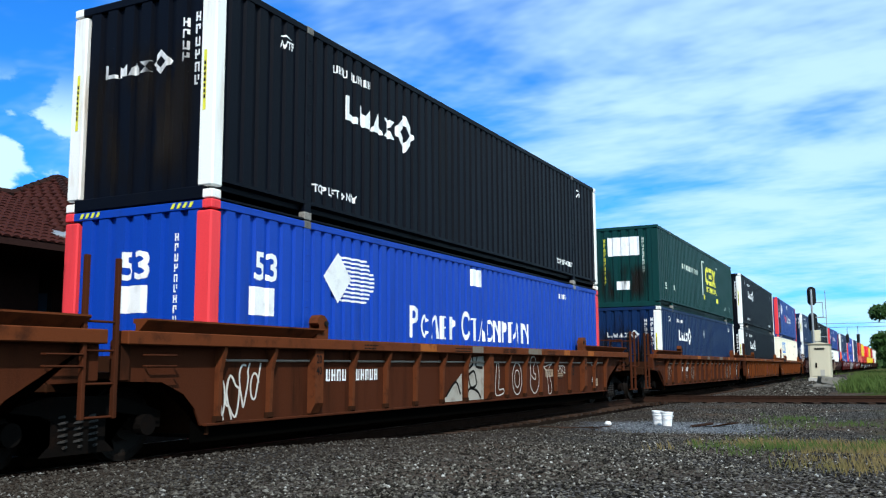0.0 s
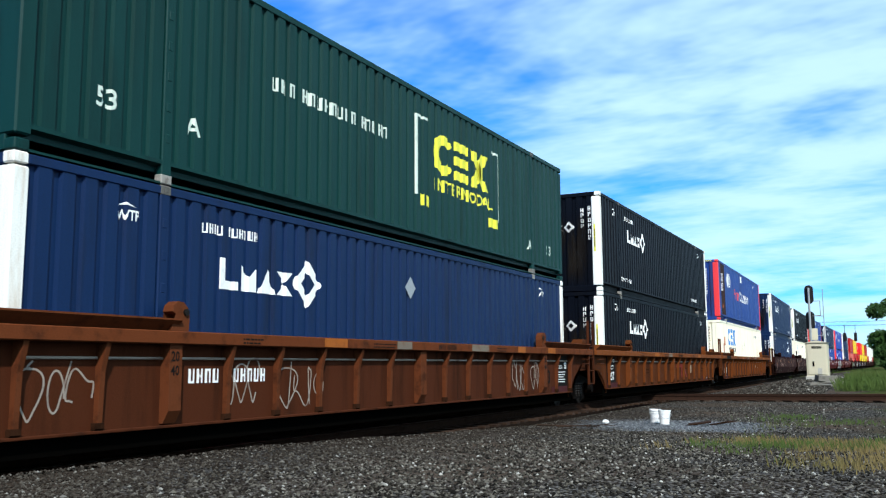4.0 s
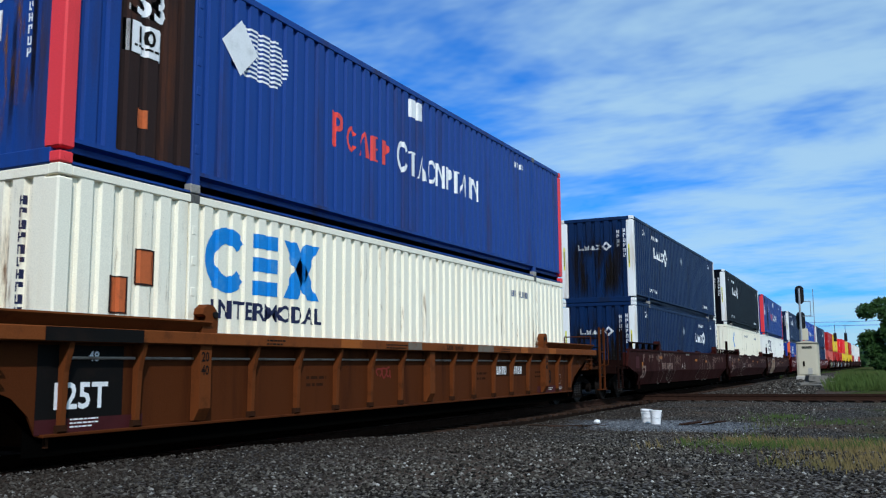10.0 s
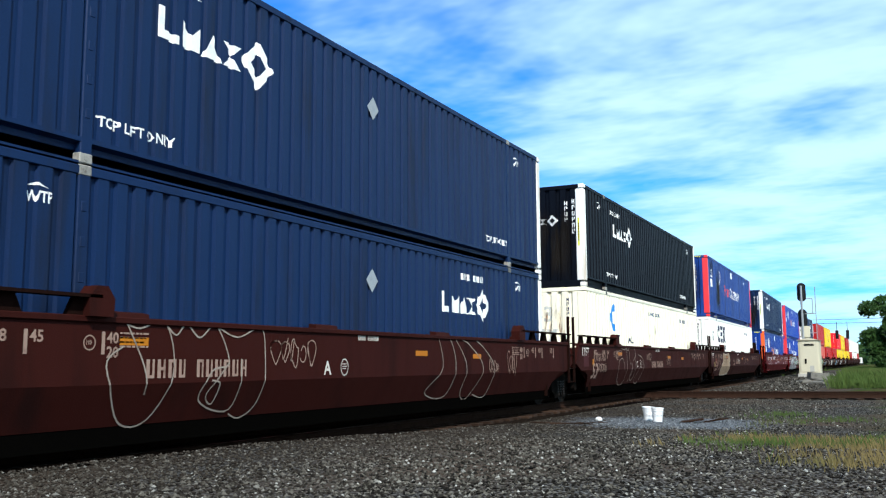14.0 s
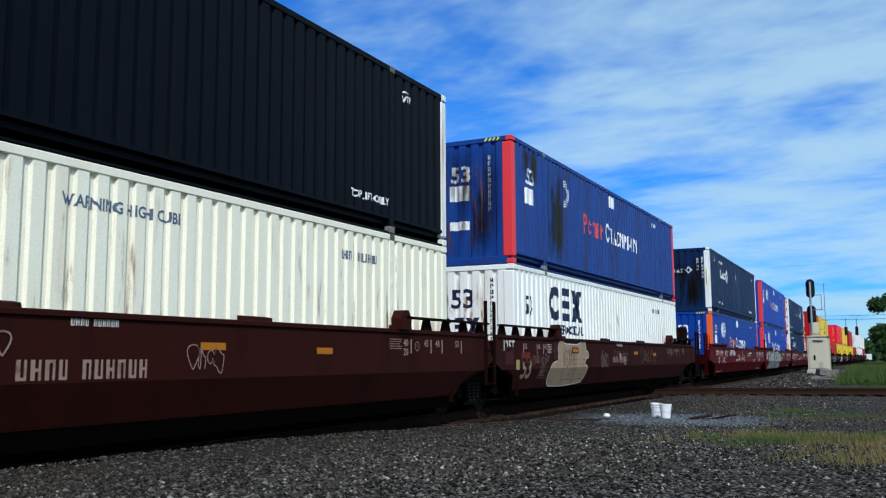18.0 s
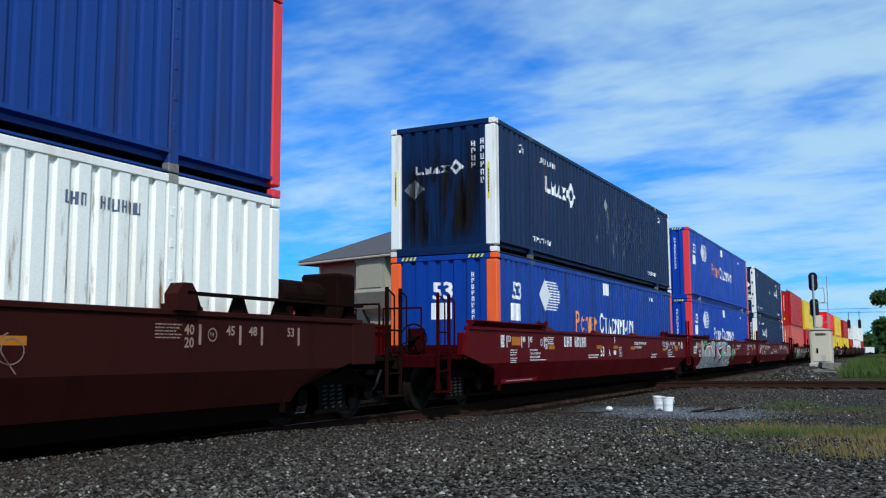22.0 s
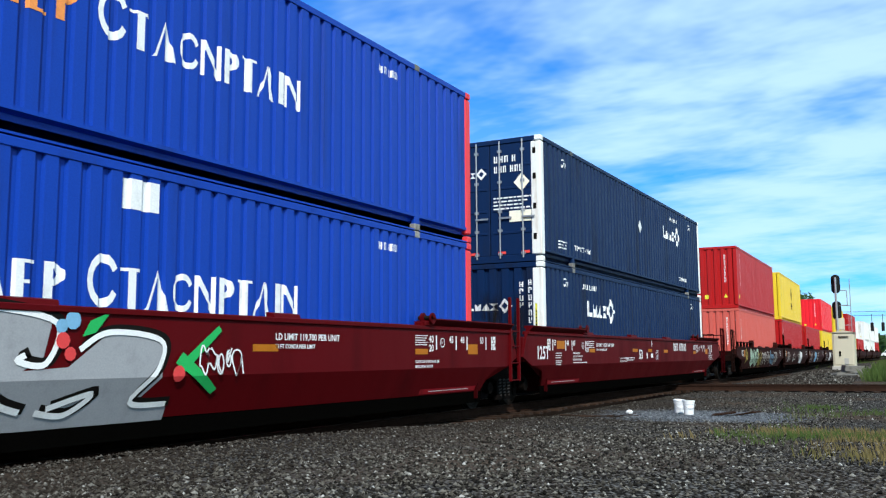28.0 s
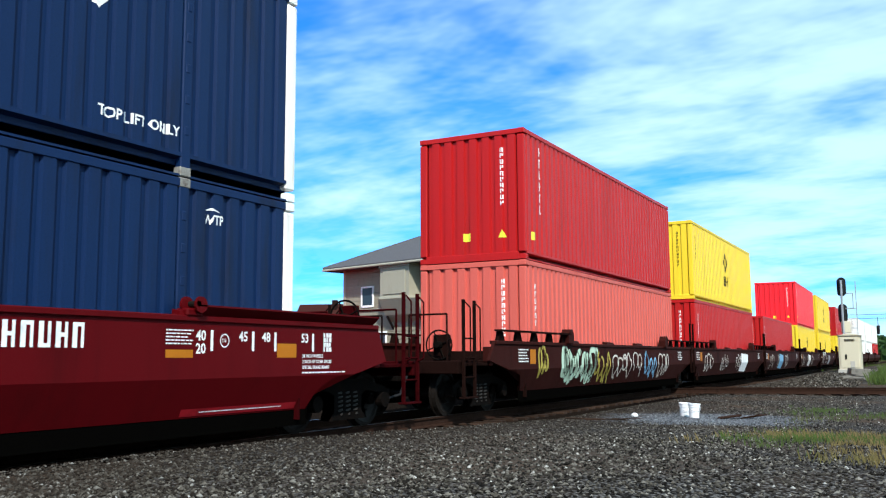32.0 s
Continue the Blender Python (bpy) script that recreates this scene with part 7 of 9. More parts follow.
    if near_end == "coupler" or far_end == "coupler":
        y = -2.3 if near_end == "coupler" and far_end != "coupler" else L + 2.3
        zw = 1.8 if paint == "maroon" and far_end == "coupler" else 1.4
        at = Matrix.Translation((0.55, y, zw)) @ Matrix.Rotation(math.pi / 2, 4, "X")
        wheel = part("brake_wheel", lathe(B(), [(0.28 + 0.017 * math.cos(a), 0.017 * math.sin(a)) for a in (0, 1.05, 2.09, 3.14, 4.19, 5.24, 6.283)], 24, at), "steel", ob)
        for k in range(4):
            a = math.pi * k / 2 + 0.4
            part("spoke", tube(B(), (0.55, y, zw), (0.55 + 0.28 * math.cos(a), y, zw + 0.28 * math.sin(a)), 0.013, 6), "steel", wheel)
        part("wheel_hub", tube(B(), (0.55, y - 0.12, zw), (0.55, y + 0.06, zw), 0.07, 10), "steel", wheel)
        part("brake_stand", soft_box(B(), 0.4, 0.7, y + 0.03, y + 0.22, 1.05, zw + 0.2, 0.02), paint + "_grime", ob)
    if paint == "oxide" and kind == "smooth" and far_end == "coupler":
        tank = part("air_reservoir", tube(B(), (0.95, L + 0.3, 1.98), (0.95, L + 1.35, 1.98), 0.22, 18), "oxide_grime", ob, "dark cylindrical air reservoir")
        for y in (L + 0.5, L + 1.15):
            part("saddle", soft_box(B(), 0.75, 1.15, y - 0.04, y + 0.04, 1.1, 1.8, 0.01), "oxide_grime", tank)
        part("valve_box", soft_box(B(), 0.6, 1.3, L + 1.45, L + 1.95, 1.1, 2.35, 0.04), "oxide_grime", ob, "dark brake valve housing")
        part("control_box", soft_box(B(), 1.3, 1.52, L + 1.55, L + 2.2, 0.95, 1.6, 0.02), paint, ob, "small steel control box")
    if marks:
        marks(ob, 16.154 if L > 13 else L, top)
    return ob


def prism_into(bm, outline, x0, x1):
    t = prism(B(), outline, x0, x1)
    me = bpy.data.meshes.new("t")
    t.to_mesh(me)
    t.free()
    bm.from_mesh(me)
    bpy.data.meshes.remove(me)


def on_car(x):
    return lambda u, v, d: Vector((x + d, u, v))


M["creampatch"] = mat("cream_overpaint", (0.33, 0.235, 0.155), 0.7, dark=(0.17, 0.105, 0.065), scale=3.5, amount=0.8, streak=True, bump=0)
M["palewash"] = mat("worn_pale_spray_paint", (0.36, 0.33, 0.28), 0.7, dark=(0.12, 0.08, 0.06), scale=5, amount=0.8, bump=0)
M["spraygreen"] = mat("green_spray_paint", (0.03, 0.42, 0.1), 0.5, scale=5, amount=0.4, bump=0)
M["sprayred"] = mat("red_spray_paint", (0.7, 0.06, 0.06), 0.5, scale=5, amount=0.4, bump=0)
M["spraymint"] = mat("mint_spray_paint", (0.5, 0.65, 0.5), 0.6, dark=(0.3, 0.45, 0.38), scale=4, amount=0.6, bump=0)
M["sprayolive"] = mat("mustard_spray_paint", (0.4, 0.32, 0.06), 0.6, dark=(0.2, 0.2, 0.05), scale=4, amount=0.6, bump=0)
M["spraysky"] = mat("sky_blue_spray_paint", (0.2, 0.42, 0.62), 0.6, scale=4, amount=0.5, bump=0)
M["fadedmark"] = mat("faded_red_mark", (0.17, 0.018, 0.012), 0.7, dark=(0.09, 0.02, 0.01), scale=3, amount=0.9, bump=0)
M["bareorange"] = mat("orange_touch_up_paint", (0.3, 0.085, 0.012), 0.7, dark=(0.1, 0.03, 0.01), scale=6, amount=0.8, bump=0)
M["baregrey"] = mat("bare_grey_steel_patch", (0.16, 0.13, 0.1), 0.7, dark=(0.15, 0.045, 0.012), scale=8, amount=0.9, bump=0)
M["sillred"] = mat("red_sill_paint", (0.28, 0.006, 0.012), 0.6, dark=(0.08, 0.004, 0.006), scale=3, amount=0.7, bump=0)
M["dustychalk"] = mat("dusty_pink_chalk", (0.3, 0.2, 0.16), 0.8, dark=(0.1, 0.045, 0.035), scale=5, amount=0.95, bump=0)
M["deepblue"] = mat("deep_blue_paint", (0.007, 0.045, 0.29), 0.45, dark=(0.01, 0.025, 0.1), scale=2.0, amount=0.8, streak=True)
# darker copies of the car paints; at the car ends they paint in shade
for key, tone in (("rustcar", (0.03, 0.012, 0.006)), ("tancar", (0.034, 0.014, 0.007)), ("oxide", (0.011, 0.0045, 0.0035)), ("maroon", (0.03, 0.0016, 0.0024))):
    M[key + "_grime"] = mat("greasy_deck_of_" + key, tone, 0.9, dark=tuple(c * 0.3 for c in tone), scale=5, amount=0.9, bump=0.4, spec=0.02)
M["oldreflector"] = mat("faded_reflector_film", (0.12, 0.02, 0.006), 0.7, dark=(0.05, 0.009, 0.005), scale=5, amount=0.8, bump=0)
M["palelabel"] = mat("yellowed_label", (0.36, 0.27, 0.1), 0.7, dark=(0.16, 0.1, 0.05), scale=6, amount=0.8, bump=0)
M["primer"] = mat("dark_red_primer", (0.05, 0.008, 0.009), 0.7, scale=4, amount=0.6)


def flowing(points, n=6):
    """A smooth line through the points."""
    out = []
    p = [points[0], *points, points[-1]]
    for i in range(1, len(p) - 2):
        a, b, c, d = (np.array(q, float) for q in p[i - 1:i + 3])
        for k in range(n):
            t = k / n
            out.append(tuple(0.5 * (2 * b + (c - a) * t + (2 * a - 5 * b + 4 * c - d) * t * t + (3 * b - a - 3 * c + d) * t ** 3)))
    return out + [tuple(map(float, points[-1]))]


def scribble(bm, seed, u0, u1, v0, v1, n, w):
    """A looping spray-can tag of rounded flourishes."""
    rng = random.Random(seed)
    step = (u1 - u0) / n
    for k in range(n):
        c, r = u0 + step * (k + 0.5), step * rng.uniform(0.35, 0.6)
        mid, h = (v0 + v1) / 2 + (v1 - v0) * rng.uniform(-0.1, 0.1), (v1 - v0) / 2 * rng.uniform(0.6, 1.0)
        a0, turns, kind = rng.random() * 6.28, rng.uniform(0.7, 1.4), rng.randint(0, 2)
        pts = []
        for i in range(15):
            t = i / 14
            a = a0 + 6.28 * turns * t
            q = 1 - 0.45 * t if kind == 0 else 1.0
            pts.append((c + r * q * math.cos(a) + (0.35 * r * math.sin(2 * a) if kind == 1 else 0), mid + h * q * math.sin(a) + (0.3 * h * math.cos(3 * a) if kind == 2 else 0)))
        if rng.random() < 0.6:
            pts.append((pts[-1][0] + step * rng.uniform(0.1, 0.5), v0 if rng.random() < 0.5 else v1))
        stroke(bm, flowing(pts, 3), w)


def sheet_at(kind):
    if kind == "ribbed":
        return on_car(1.395)
    return lambda u, v, d: Vector((1.5 + d - max(0.0, 0.92 - v) * 0.4, u, v))


def put(bm, name, ink, ob, kind, label, lift=0.004):
    for p in bm.verts:
        if kind == "ribbed":
            p.co.x = 1.021 * (p.co.x - 0.02 - 0.4 * max(0.0, (p.co.x - 13.3) / 2.85))
        elif kind != "low":
            p.co.x = along(p.co.x)
    if kind != "ribbed":
        bmesh.ops.bisect_plane(bm, geom=bm.verts[:] + bm.edges[:] + bm.faces[:], plane_co=(0, 0.92, 0), plane_no=(0, 1, 0))
    return lay(bm, name, ink, ob, sheet_at(kind), None, lift, label)


def load_marks(ob, kind, L, top, ink="ink"):
    for u, w, flip in ((0.0, "53", 0), (0.82, "48", 0), (1.24, "45", 0), (2.2, "40", 0), (L - 1.8, "40", 1), (L - 1.07, "45", 1), (L - 0.64, "48", 1), (L + 0.16, "53", 1)):
        s = B()
        rect(s, u, top - 0.38, u + 0.045, top - 0.14)
        text(s, w, u + 0.07 if not flip else u - 0.24, top - 0.26, 0.115)
        if w == "40":
            text(s, "20", u + 0.07 if not flip else u - 0.24, top - 0.41, 0.115)
        put(s, "load_mark", ink, ob, kind, "white load-length mark")
    for u in (2.04, L - 1.56):
        s = B()
        stroke(s, [(u + 0.075 * math.cos(a), top - 0.26 + 0.075 * math.sin(a)) for a in [k * math.pi / 8 for k in range(17)]], 0.014)
        text(s, "110", u - 0.05, top - 0.28, 0.045, wide=0.8)
        put(s, "ring_mark", ink, ob, kind, "ringed weight mark")
    for u, v, w, n, z in ((2.45, top - 0.16, 0.42, 4, 0.028), (L - 2.5, top - 0.16, 0.42, 5, 0.022)) + (((0.2, top - 0.45, 0.38, 3, 0.03), (0.2, top - 0.62, 0.38, 3, 0.025)) if ink == "ink" else ()):
        s = B()
        small_print(s, u, v, w, n, z)
        put(s, "fine_print", ink, ob, kind, "white fine print")


def amber(ob, kind, top, places):
    for u, w, z, h in places:
        s = B()
        rect(s, u, z, u + w, z + h)
        put(s, "reflector", "amber", ob, kind, "amber reflector patch")


def maroon_marks(letter, number_at, first=False, piece=False, truck_note=False):
    def paint(ob, L, top):
        k = "smooth"
        load_marks(ob, k, L, top)
        for u in (-0.3, L + 0.42):
            s = B()
            for i in range(3):
                for j in range(4):
                    rect(s, u + 0.065 * i, top - 0.38 + 0.065 * j, u + 0.065 * i + (0.058 if (i + j) % 3 else 0.04), top - 0.322 + 0.065 * j)
            put(s, "consolidated_stencil", "ink", ob, k, "white square stencil")
        amber(ob, k, top, ((0.28, 0.5, top - 0.34, 0.18),) + (() if piece else ((2.5, 0.42, top - 0.42, 0.09), (6.2, 0.5, top - 0.4, 0.09), (7.8, 0.42, top - 0.4, 0.09))) + ((9.6, 0.5, top - 0.42, 0.09), (L - 2.5, 0.42, top - 0.46, 0.09), (L - 0.58, 0.4, top - 0.46, 0.18)))
        if not piece or number_at > 8.5:
            s = B()
            bars(s, (0.6, 0.6, 0.6, -0.5, 0.55, 0.55, 0.55, 0.55, 0.55), number_at, top - 0.36, 0.25)
            put(s, "car_number", "ink", ob, k, "white number bars")
        if not piece:
            s = B()
            dx = 0.3 if letter == "B" else 0.0
            text(s, "53", 6.54 + dx, 1.02, 0.26)
            put(s, "length_number", "ink", ob, k, "white length number")
            s = B()
            text(s, letter, 7.31 + dx, 1.03, 0.17)
            put(s, "unit_letter", "ink", ob, k, "white unit letter")
        for u in [u for u in ((3.03, 10.04) if not piece else (10.04,)) if abs(u - number_at) > 1.5]:
            s = B()
            text(s, "LD LIMIT 119,700 PER UNIT", u, top - 0.27, 0.085)
            text(s, "20 FT CONTAINER LIMIT", u, top - 0.38, 0.055)
            put(s, "load_limit", "ink", ob, k, "white load limit")
        for u in (1.32,) if piece else (1.32, L - 0.05 if letter == "B" else L - 1.75):
            s = B()
            for i, w in enumerate(("38 INCH WHEELS", "2 INCH HF COMP SHOES", "SPECIAL BRAKE BEAMS")):
                text(s, w, u, 1.16 - i * 0.075, 0.042)
            small_print(s, u, 0.95, 1.0, 1, 0.028)
            put(s, "brake_note", "ink", ob, k, "white brake note")
        s = B()
        for i, w in enumerate(("CONTROLLED INTERCHANGE CAR", "SEE EQUIPMENT REGISTER")):
            text(s, w, L - 2.5 if piece else (5.0 if letter == "B" else L - 4.1), top - 0.6 - i * 0.08, 0.042, wide=0.85)
        put(s, "interchange_note", "ink", ob, k, "white stencilled note")
        if not piece:
            s = B()
            rect(s, 7.89 + dx, top - 0.25, 7.93 + dx, top - 0.06)
            rect(s, 7.93 + dx, top - 0.17, 8.02 + dx, top - 0.15)
            put(s, "lift_point_mark", "ink", ob, k, "white upright mark")
            s = B()
            rect(s, 7.79 + dx, 1.05, 8.04 + dx, 1.17)
            put(s, "sticker", "ink", ob, k, "white square sticker")
            s = B()
            stroke(s, [(u + dx, v) for u, v in ((8.36, 1.01), (8.36, 1.26), (8.62, 1.26), (8.62, 1.01), (8.36, 1.01))], 0.016)
            text(s, "PLATE", 8.4 + dx, 1.18, 0.045)
            text(s, "H", 8.44 + dx, 1.04, 0.1)
            put(s, "plate_mark", "ink", ob, k, "white framed clearance mark")
            s = B()
            small_print(s, 5.48, 1.04, 0.9, 2, 0.035)
            put(s, "fine_print", "ink", ob, k, "white fine print")
        if truck_note:
            s = B()
            text(s, "125T", -0.93, 1.06, 0.27, wide=0.9)
            put(s, "truck_note", "ink", ob, k, "white axle capacity note")
        for u in (0.0, L - 2.1):
            s = B()
            rect(s, u, 0.49, u + 2.1, 0.575)
            put(s, "lifting_stripe", "sillred", ob, k, "red stripe along the sill")
            s = B()
            small_print(s, u + 0.3, 0.525, 1.5, 1, 0.02)
            put(s, "stripe_note", "ink", ob, k, "white fine print", 0.007)
        if piece:
            silver_piece(ob)
    return paint


def silver_piece(ob):
    """Four fat letters on a silver ground, white highlights, black edges and bright splashes."""
    k = "smooth"
    fills = [[(2.85, 0.55), (3.05, 1.38), (3.09, 1.43), (3.44, 1.64), (3.86, 1.62), (3.98, 1.51), (3.82, 1.16), (3.7, 0.55)],
             [(3.9, 0.5), (4.17, 1.0), (4.37, 1.45), (4.9, 1.59), (5.04, 1.48), (5.5, 1.64), (5.98, 1.6), (5.71, 1.33), (5.0, 1.22), (4.7, 1.15), (5.24, 0.9), (5.3, 0.5)],
             [(5.5, 0.45), (5.7, 1.12), (6.0, 1.63), (6.67, 1.53), (6.57, 1.12), (6.35, 1.01), (6.86, 1.04), (7.41, 1.43), (8.1, 1.4), (8.1, 0.91), (7.8, 0.64), (8.29, 0.58), (8.29, 0.42)],
             [(0.34, 0.42), (0.76, 0.7), (0.74, 1.58), (1.04, 1.58), (1.29, 1.06), (2.05, 1.36), (3.0, 1.34), (3.1, 1.1), (3.0, 0.45)]]
    s = B()
    for line in fills:
        f = s.faces.new([s.verts.new((a, b, 0)) for a, b in line])
        bmesh.ops.triangulate(s, faces=[f])
    for a, b in ((2.9, 3.95), (3.65, 5.55), (5.25, 5.9)):
        rect(s, a, 0.44, b, 0.62)
    put(s, "silver_ground", "silver", ob, k, "silver spray-painted graffiti letters")
    swirls = [[(2.86, 1.4), (3.05, 1.35), (3.31, 1.13), (3.37, 1.17)], [(3.09, 1.43), (3.32, 1.59), (3.58, 1.64), (3.92, 1.51), (3.71, 1.13), (3.54, 0.77)],
              [(3.55, 0.71), (3.66, 0.78), (3.83, 0.61), (3.8, 0.52)], [(4.9, 1.57), (5.04, 1.47), (5.31, 1.58), (5.9, 1.6), (5.66, 1.36), (5.0, 1.24)],
              [(4.7, 1.32), (4.6, 1.25), (4.88, 1.03), (5.29, 0.89), (4.8, 0.85)], [(6.0, 1.6), (6.7, 1.47), (6.6, 1.08), (6.29, 1.1), (6.37, 1.16)],
              [(6.41, 0.62), (6.14, 0.71), (5.87, 0.9)], [(6.58, 0.61), (6.93, 0.57), (7.2, 0.77), (6.7, 0.64)],
              [(6.98, 1.21), (7.35, 1.39), (8.05, 1.32), (8.05, 1.03), (7.73, 0.66), (8.26, 0.62)], [(1.0, 1.57), (1.21, 1.06)],
              [(1.48, 1.1), (2.05, 1.33), (3.0, 1.31), (3.28, 1.05)], [(1.25, 0.95), (1.28, 0.7), (1.51, 0.54), (1.4, 0.45)],
              [(2.44, 1.31), (2.43, 0.98), (2.07, 0.58), (2.51, 0.57)], [(3.21, 1.01), (3.14, 0.77), (3.25, 0.65)]]
    for i, line in enumerate(swirls):
        s = B()
        stroke(s, flowing([(a + 0.05, b + 0.03) for a, b in line]), 0.1)
        put(s, "black_edge", "inkdark", ob, k, "black graffiti edge", 0.005 + 0.0004 * i)
        s = B()
        stroke(s, flowing(line), 0.06)
        put(s, "highlight", "ink", ob, k, "white graffiti highlight", 0.0115 + 0.0004 * i)
    for line in ([(5.05, 1.09), (5.76, 1.29), (5.82, 0.92), (5.32, 0.79)], [(2.91, 1.13), (3.09, 1.13), (3.29, 0.97), (3.11, 0.73), (2.96, 0.87)]):
        s = B()
        shape(s, line)
        put(s, "dark_gap", "maroon", ob, k, "bare gap between the letters", 0.0035)
    for i, line in enumerate(([(5.3, 1.11), (5.74, 1.19), (5.79, 0.97), (5.34, 0.83)], [(2.96, 1.5), (3.06, 1.6), (3.2, 1.6), (3.04, 1.43)], [(4.12, 1.58), (4.32, 1.58), (4.3, 1.49), (4.19, 1.46)], [(4.68, 1.6), (5.2, 1.61), (5.1, 1.57), (4.85, 1.56)], [(7.09, 1.5), (7.35, 1.6), (7.16, 1.38), (7.0, 1.34)],
                 [(8.24, 0.99), (8.96, 1.5), (9.02, 1.44), (8.39, 0.94)], [(8.39, 1.19), (9.01, 0.76), (8.93, 0.7), (8.28, 1.07)], [(1.27, 1.58), (1.92, 1.6), (1.76, 1.32), (1.58, 1.3), (1.67, 1.49), (1.26, 1.45)])):
        s = B()
        shape(s, line)
        put(s, "green_splash", "spraygreen", ob, k, "green spray splash", 0.019 + 0.0005 * i)
    for ink, name, spots in (("sprayred", "red_splash", ((4.22, 1.25), (4.23, 1.08), (4.2, 0.94), (6.86, 1.17), (6.77, 1.3), (8.33, 0.95), (0.6, 1.0), (0.64, 0.8), (2.75, 1.29))), ("spraysky", "blue_splash", ((4.31, 1.43), (4.2, 1.37), (6.88, 1.5), (6.75, 1.44)))):
        for i, (u, v) in enumerate(spots):
            s = B()
            disc(s, u, v, 0.07 + 0.012 * (i % 3), 10)
            put(s, name, ink, ob, k, "round spray splash", 0.024 + 0.0005 * i)
    s = B()
    scribble(s, 5, 8.65, 9.35, 0.93, 1.24, 5, 0.022)
    put(s, "small_tag", "ink", ob, k, "small white tag", 0.03)


BIG_TAGS = {
    1: ([(2.54, 1.58), (2.82, 1.1), (2.87, 0.8)], [(2.52, 1.58), (2.73, 1.53), (3.12, 1.6), (3.28, 1.1), (3.04, 0.52), (2.6, 0.52), (2.27, 1.11), (2.5, 1.33)],
        [(3.12, 1.6), (3.3, 1.47), (3.47, 1.6), (3.7, 1.45), (3.99, 1.6), (4.25, 1.15), (3.94, 1.05), (3.8, 0.7), (4.43, 0.57), (4.49, 1.2)],
        [(3.99, 1.6), (4.4, 1.47), (4.87, 1.6), (4.97, 1.26), (4.95, 0.65), (4.69, 0.45), (4.44, 0.51)], [(3.94, 0.94), (4.1, 0.89), (4.05, 0.65), (3.91, 0.79), (4.25, 1.15)],
        [(10.1, 1.58), (10.26, 1.06), (9.75, 0.61), (10.61, 0.52), (10.81, 1.14), (10.54, 1.6), (10.18, 1.58)], [(10.81, 1.58), (11.28, 1.13), (11.27, 0.57), (11.66, 0.45), (12.09, 1.05), (11.49, 1.46), (11.1, 1.58)], [(11.69, 1.6), (12.21, 1.39), (12.64, 1.05), (12.51, 0.46), (11.87, 0.51)]),
    2: ([(3.16, 0.89), (2.98, 1.23), (2.56, 1.17), (2.46, 0.87), (2.78, 0.51), (3.22, 0.45), (3.45, 0.67), (3.38, 1.48), (3.09, 1.51), (2.71, 1.56)], [(3.32, 1.6), (3.55, 1.49), (3.79, 1.6), (4.23, 1.6), (4.5, 1.37), (4.17, 1.17)],
        [(3.73, 1.49), (3.8, 1.1), (4.05, 1.04), (3.93, 0.48)], [(4.43, 1.3), (4.5, 0.9), (4.37, 0.57), (4.05, 0.65), (4.3, 0.9)], [(4.84, 1.37), (5.41, 1.24), (5.49, 0.81), (5.12, 0.46), (4.7, 0.56), (4.91, 0.96)]),
}


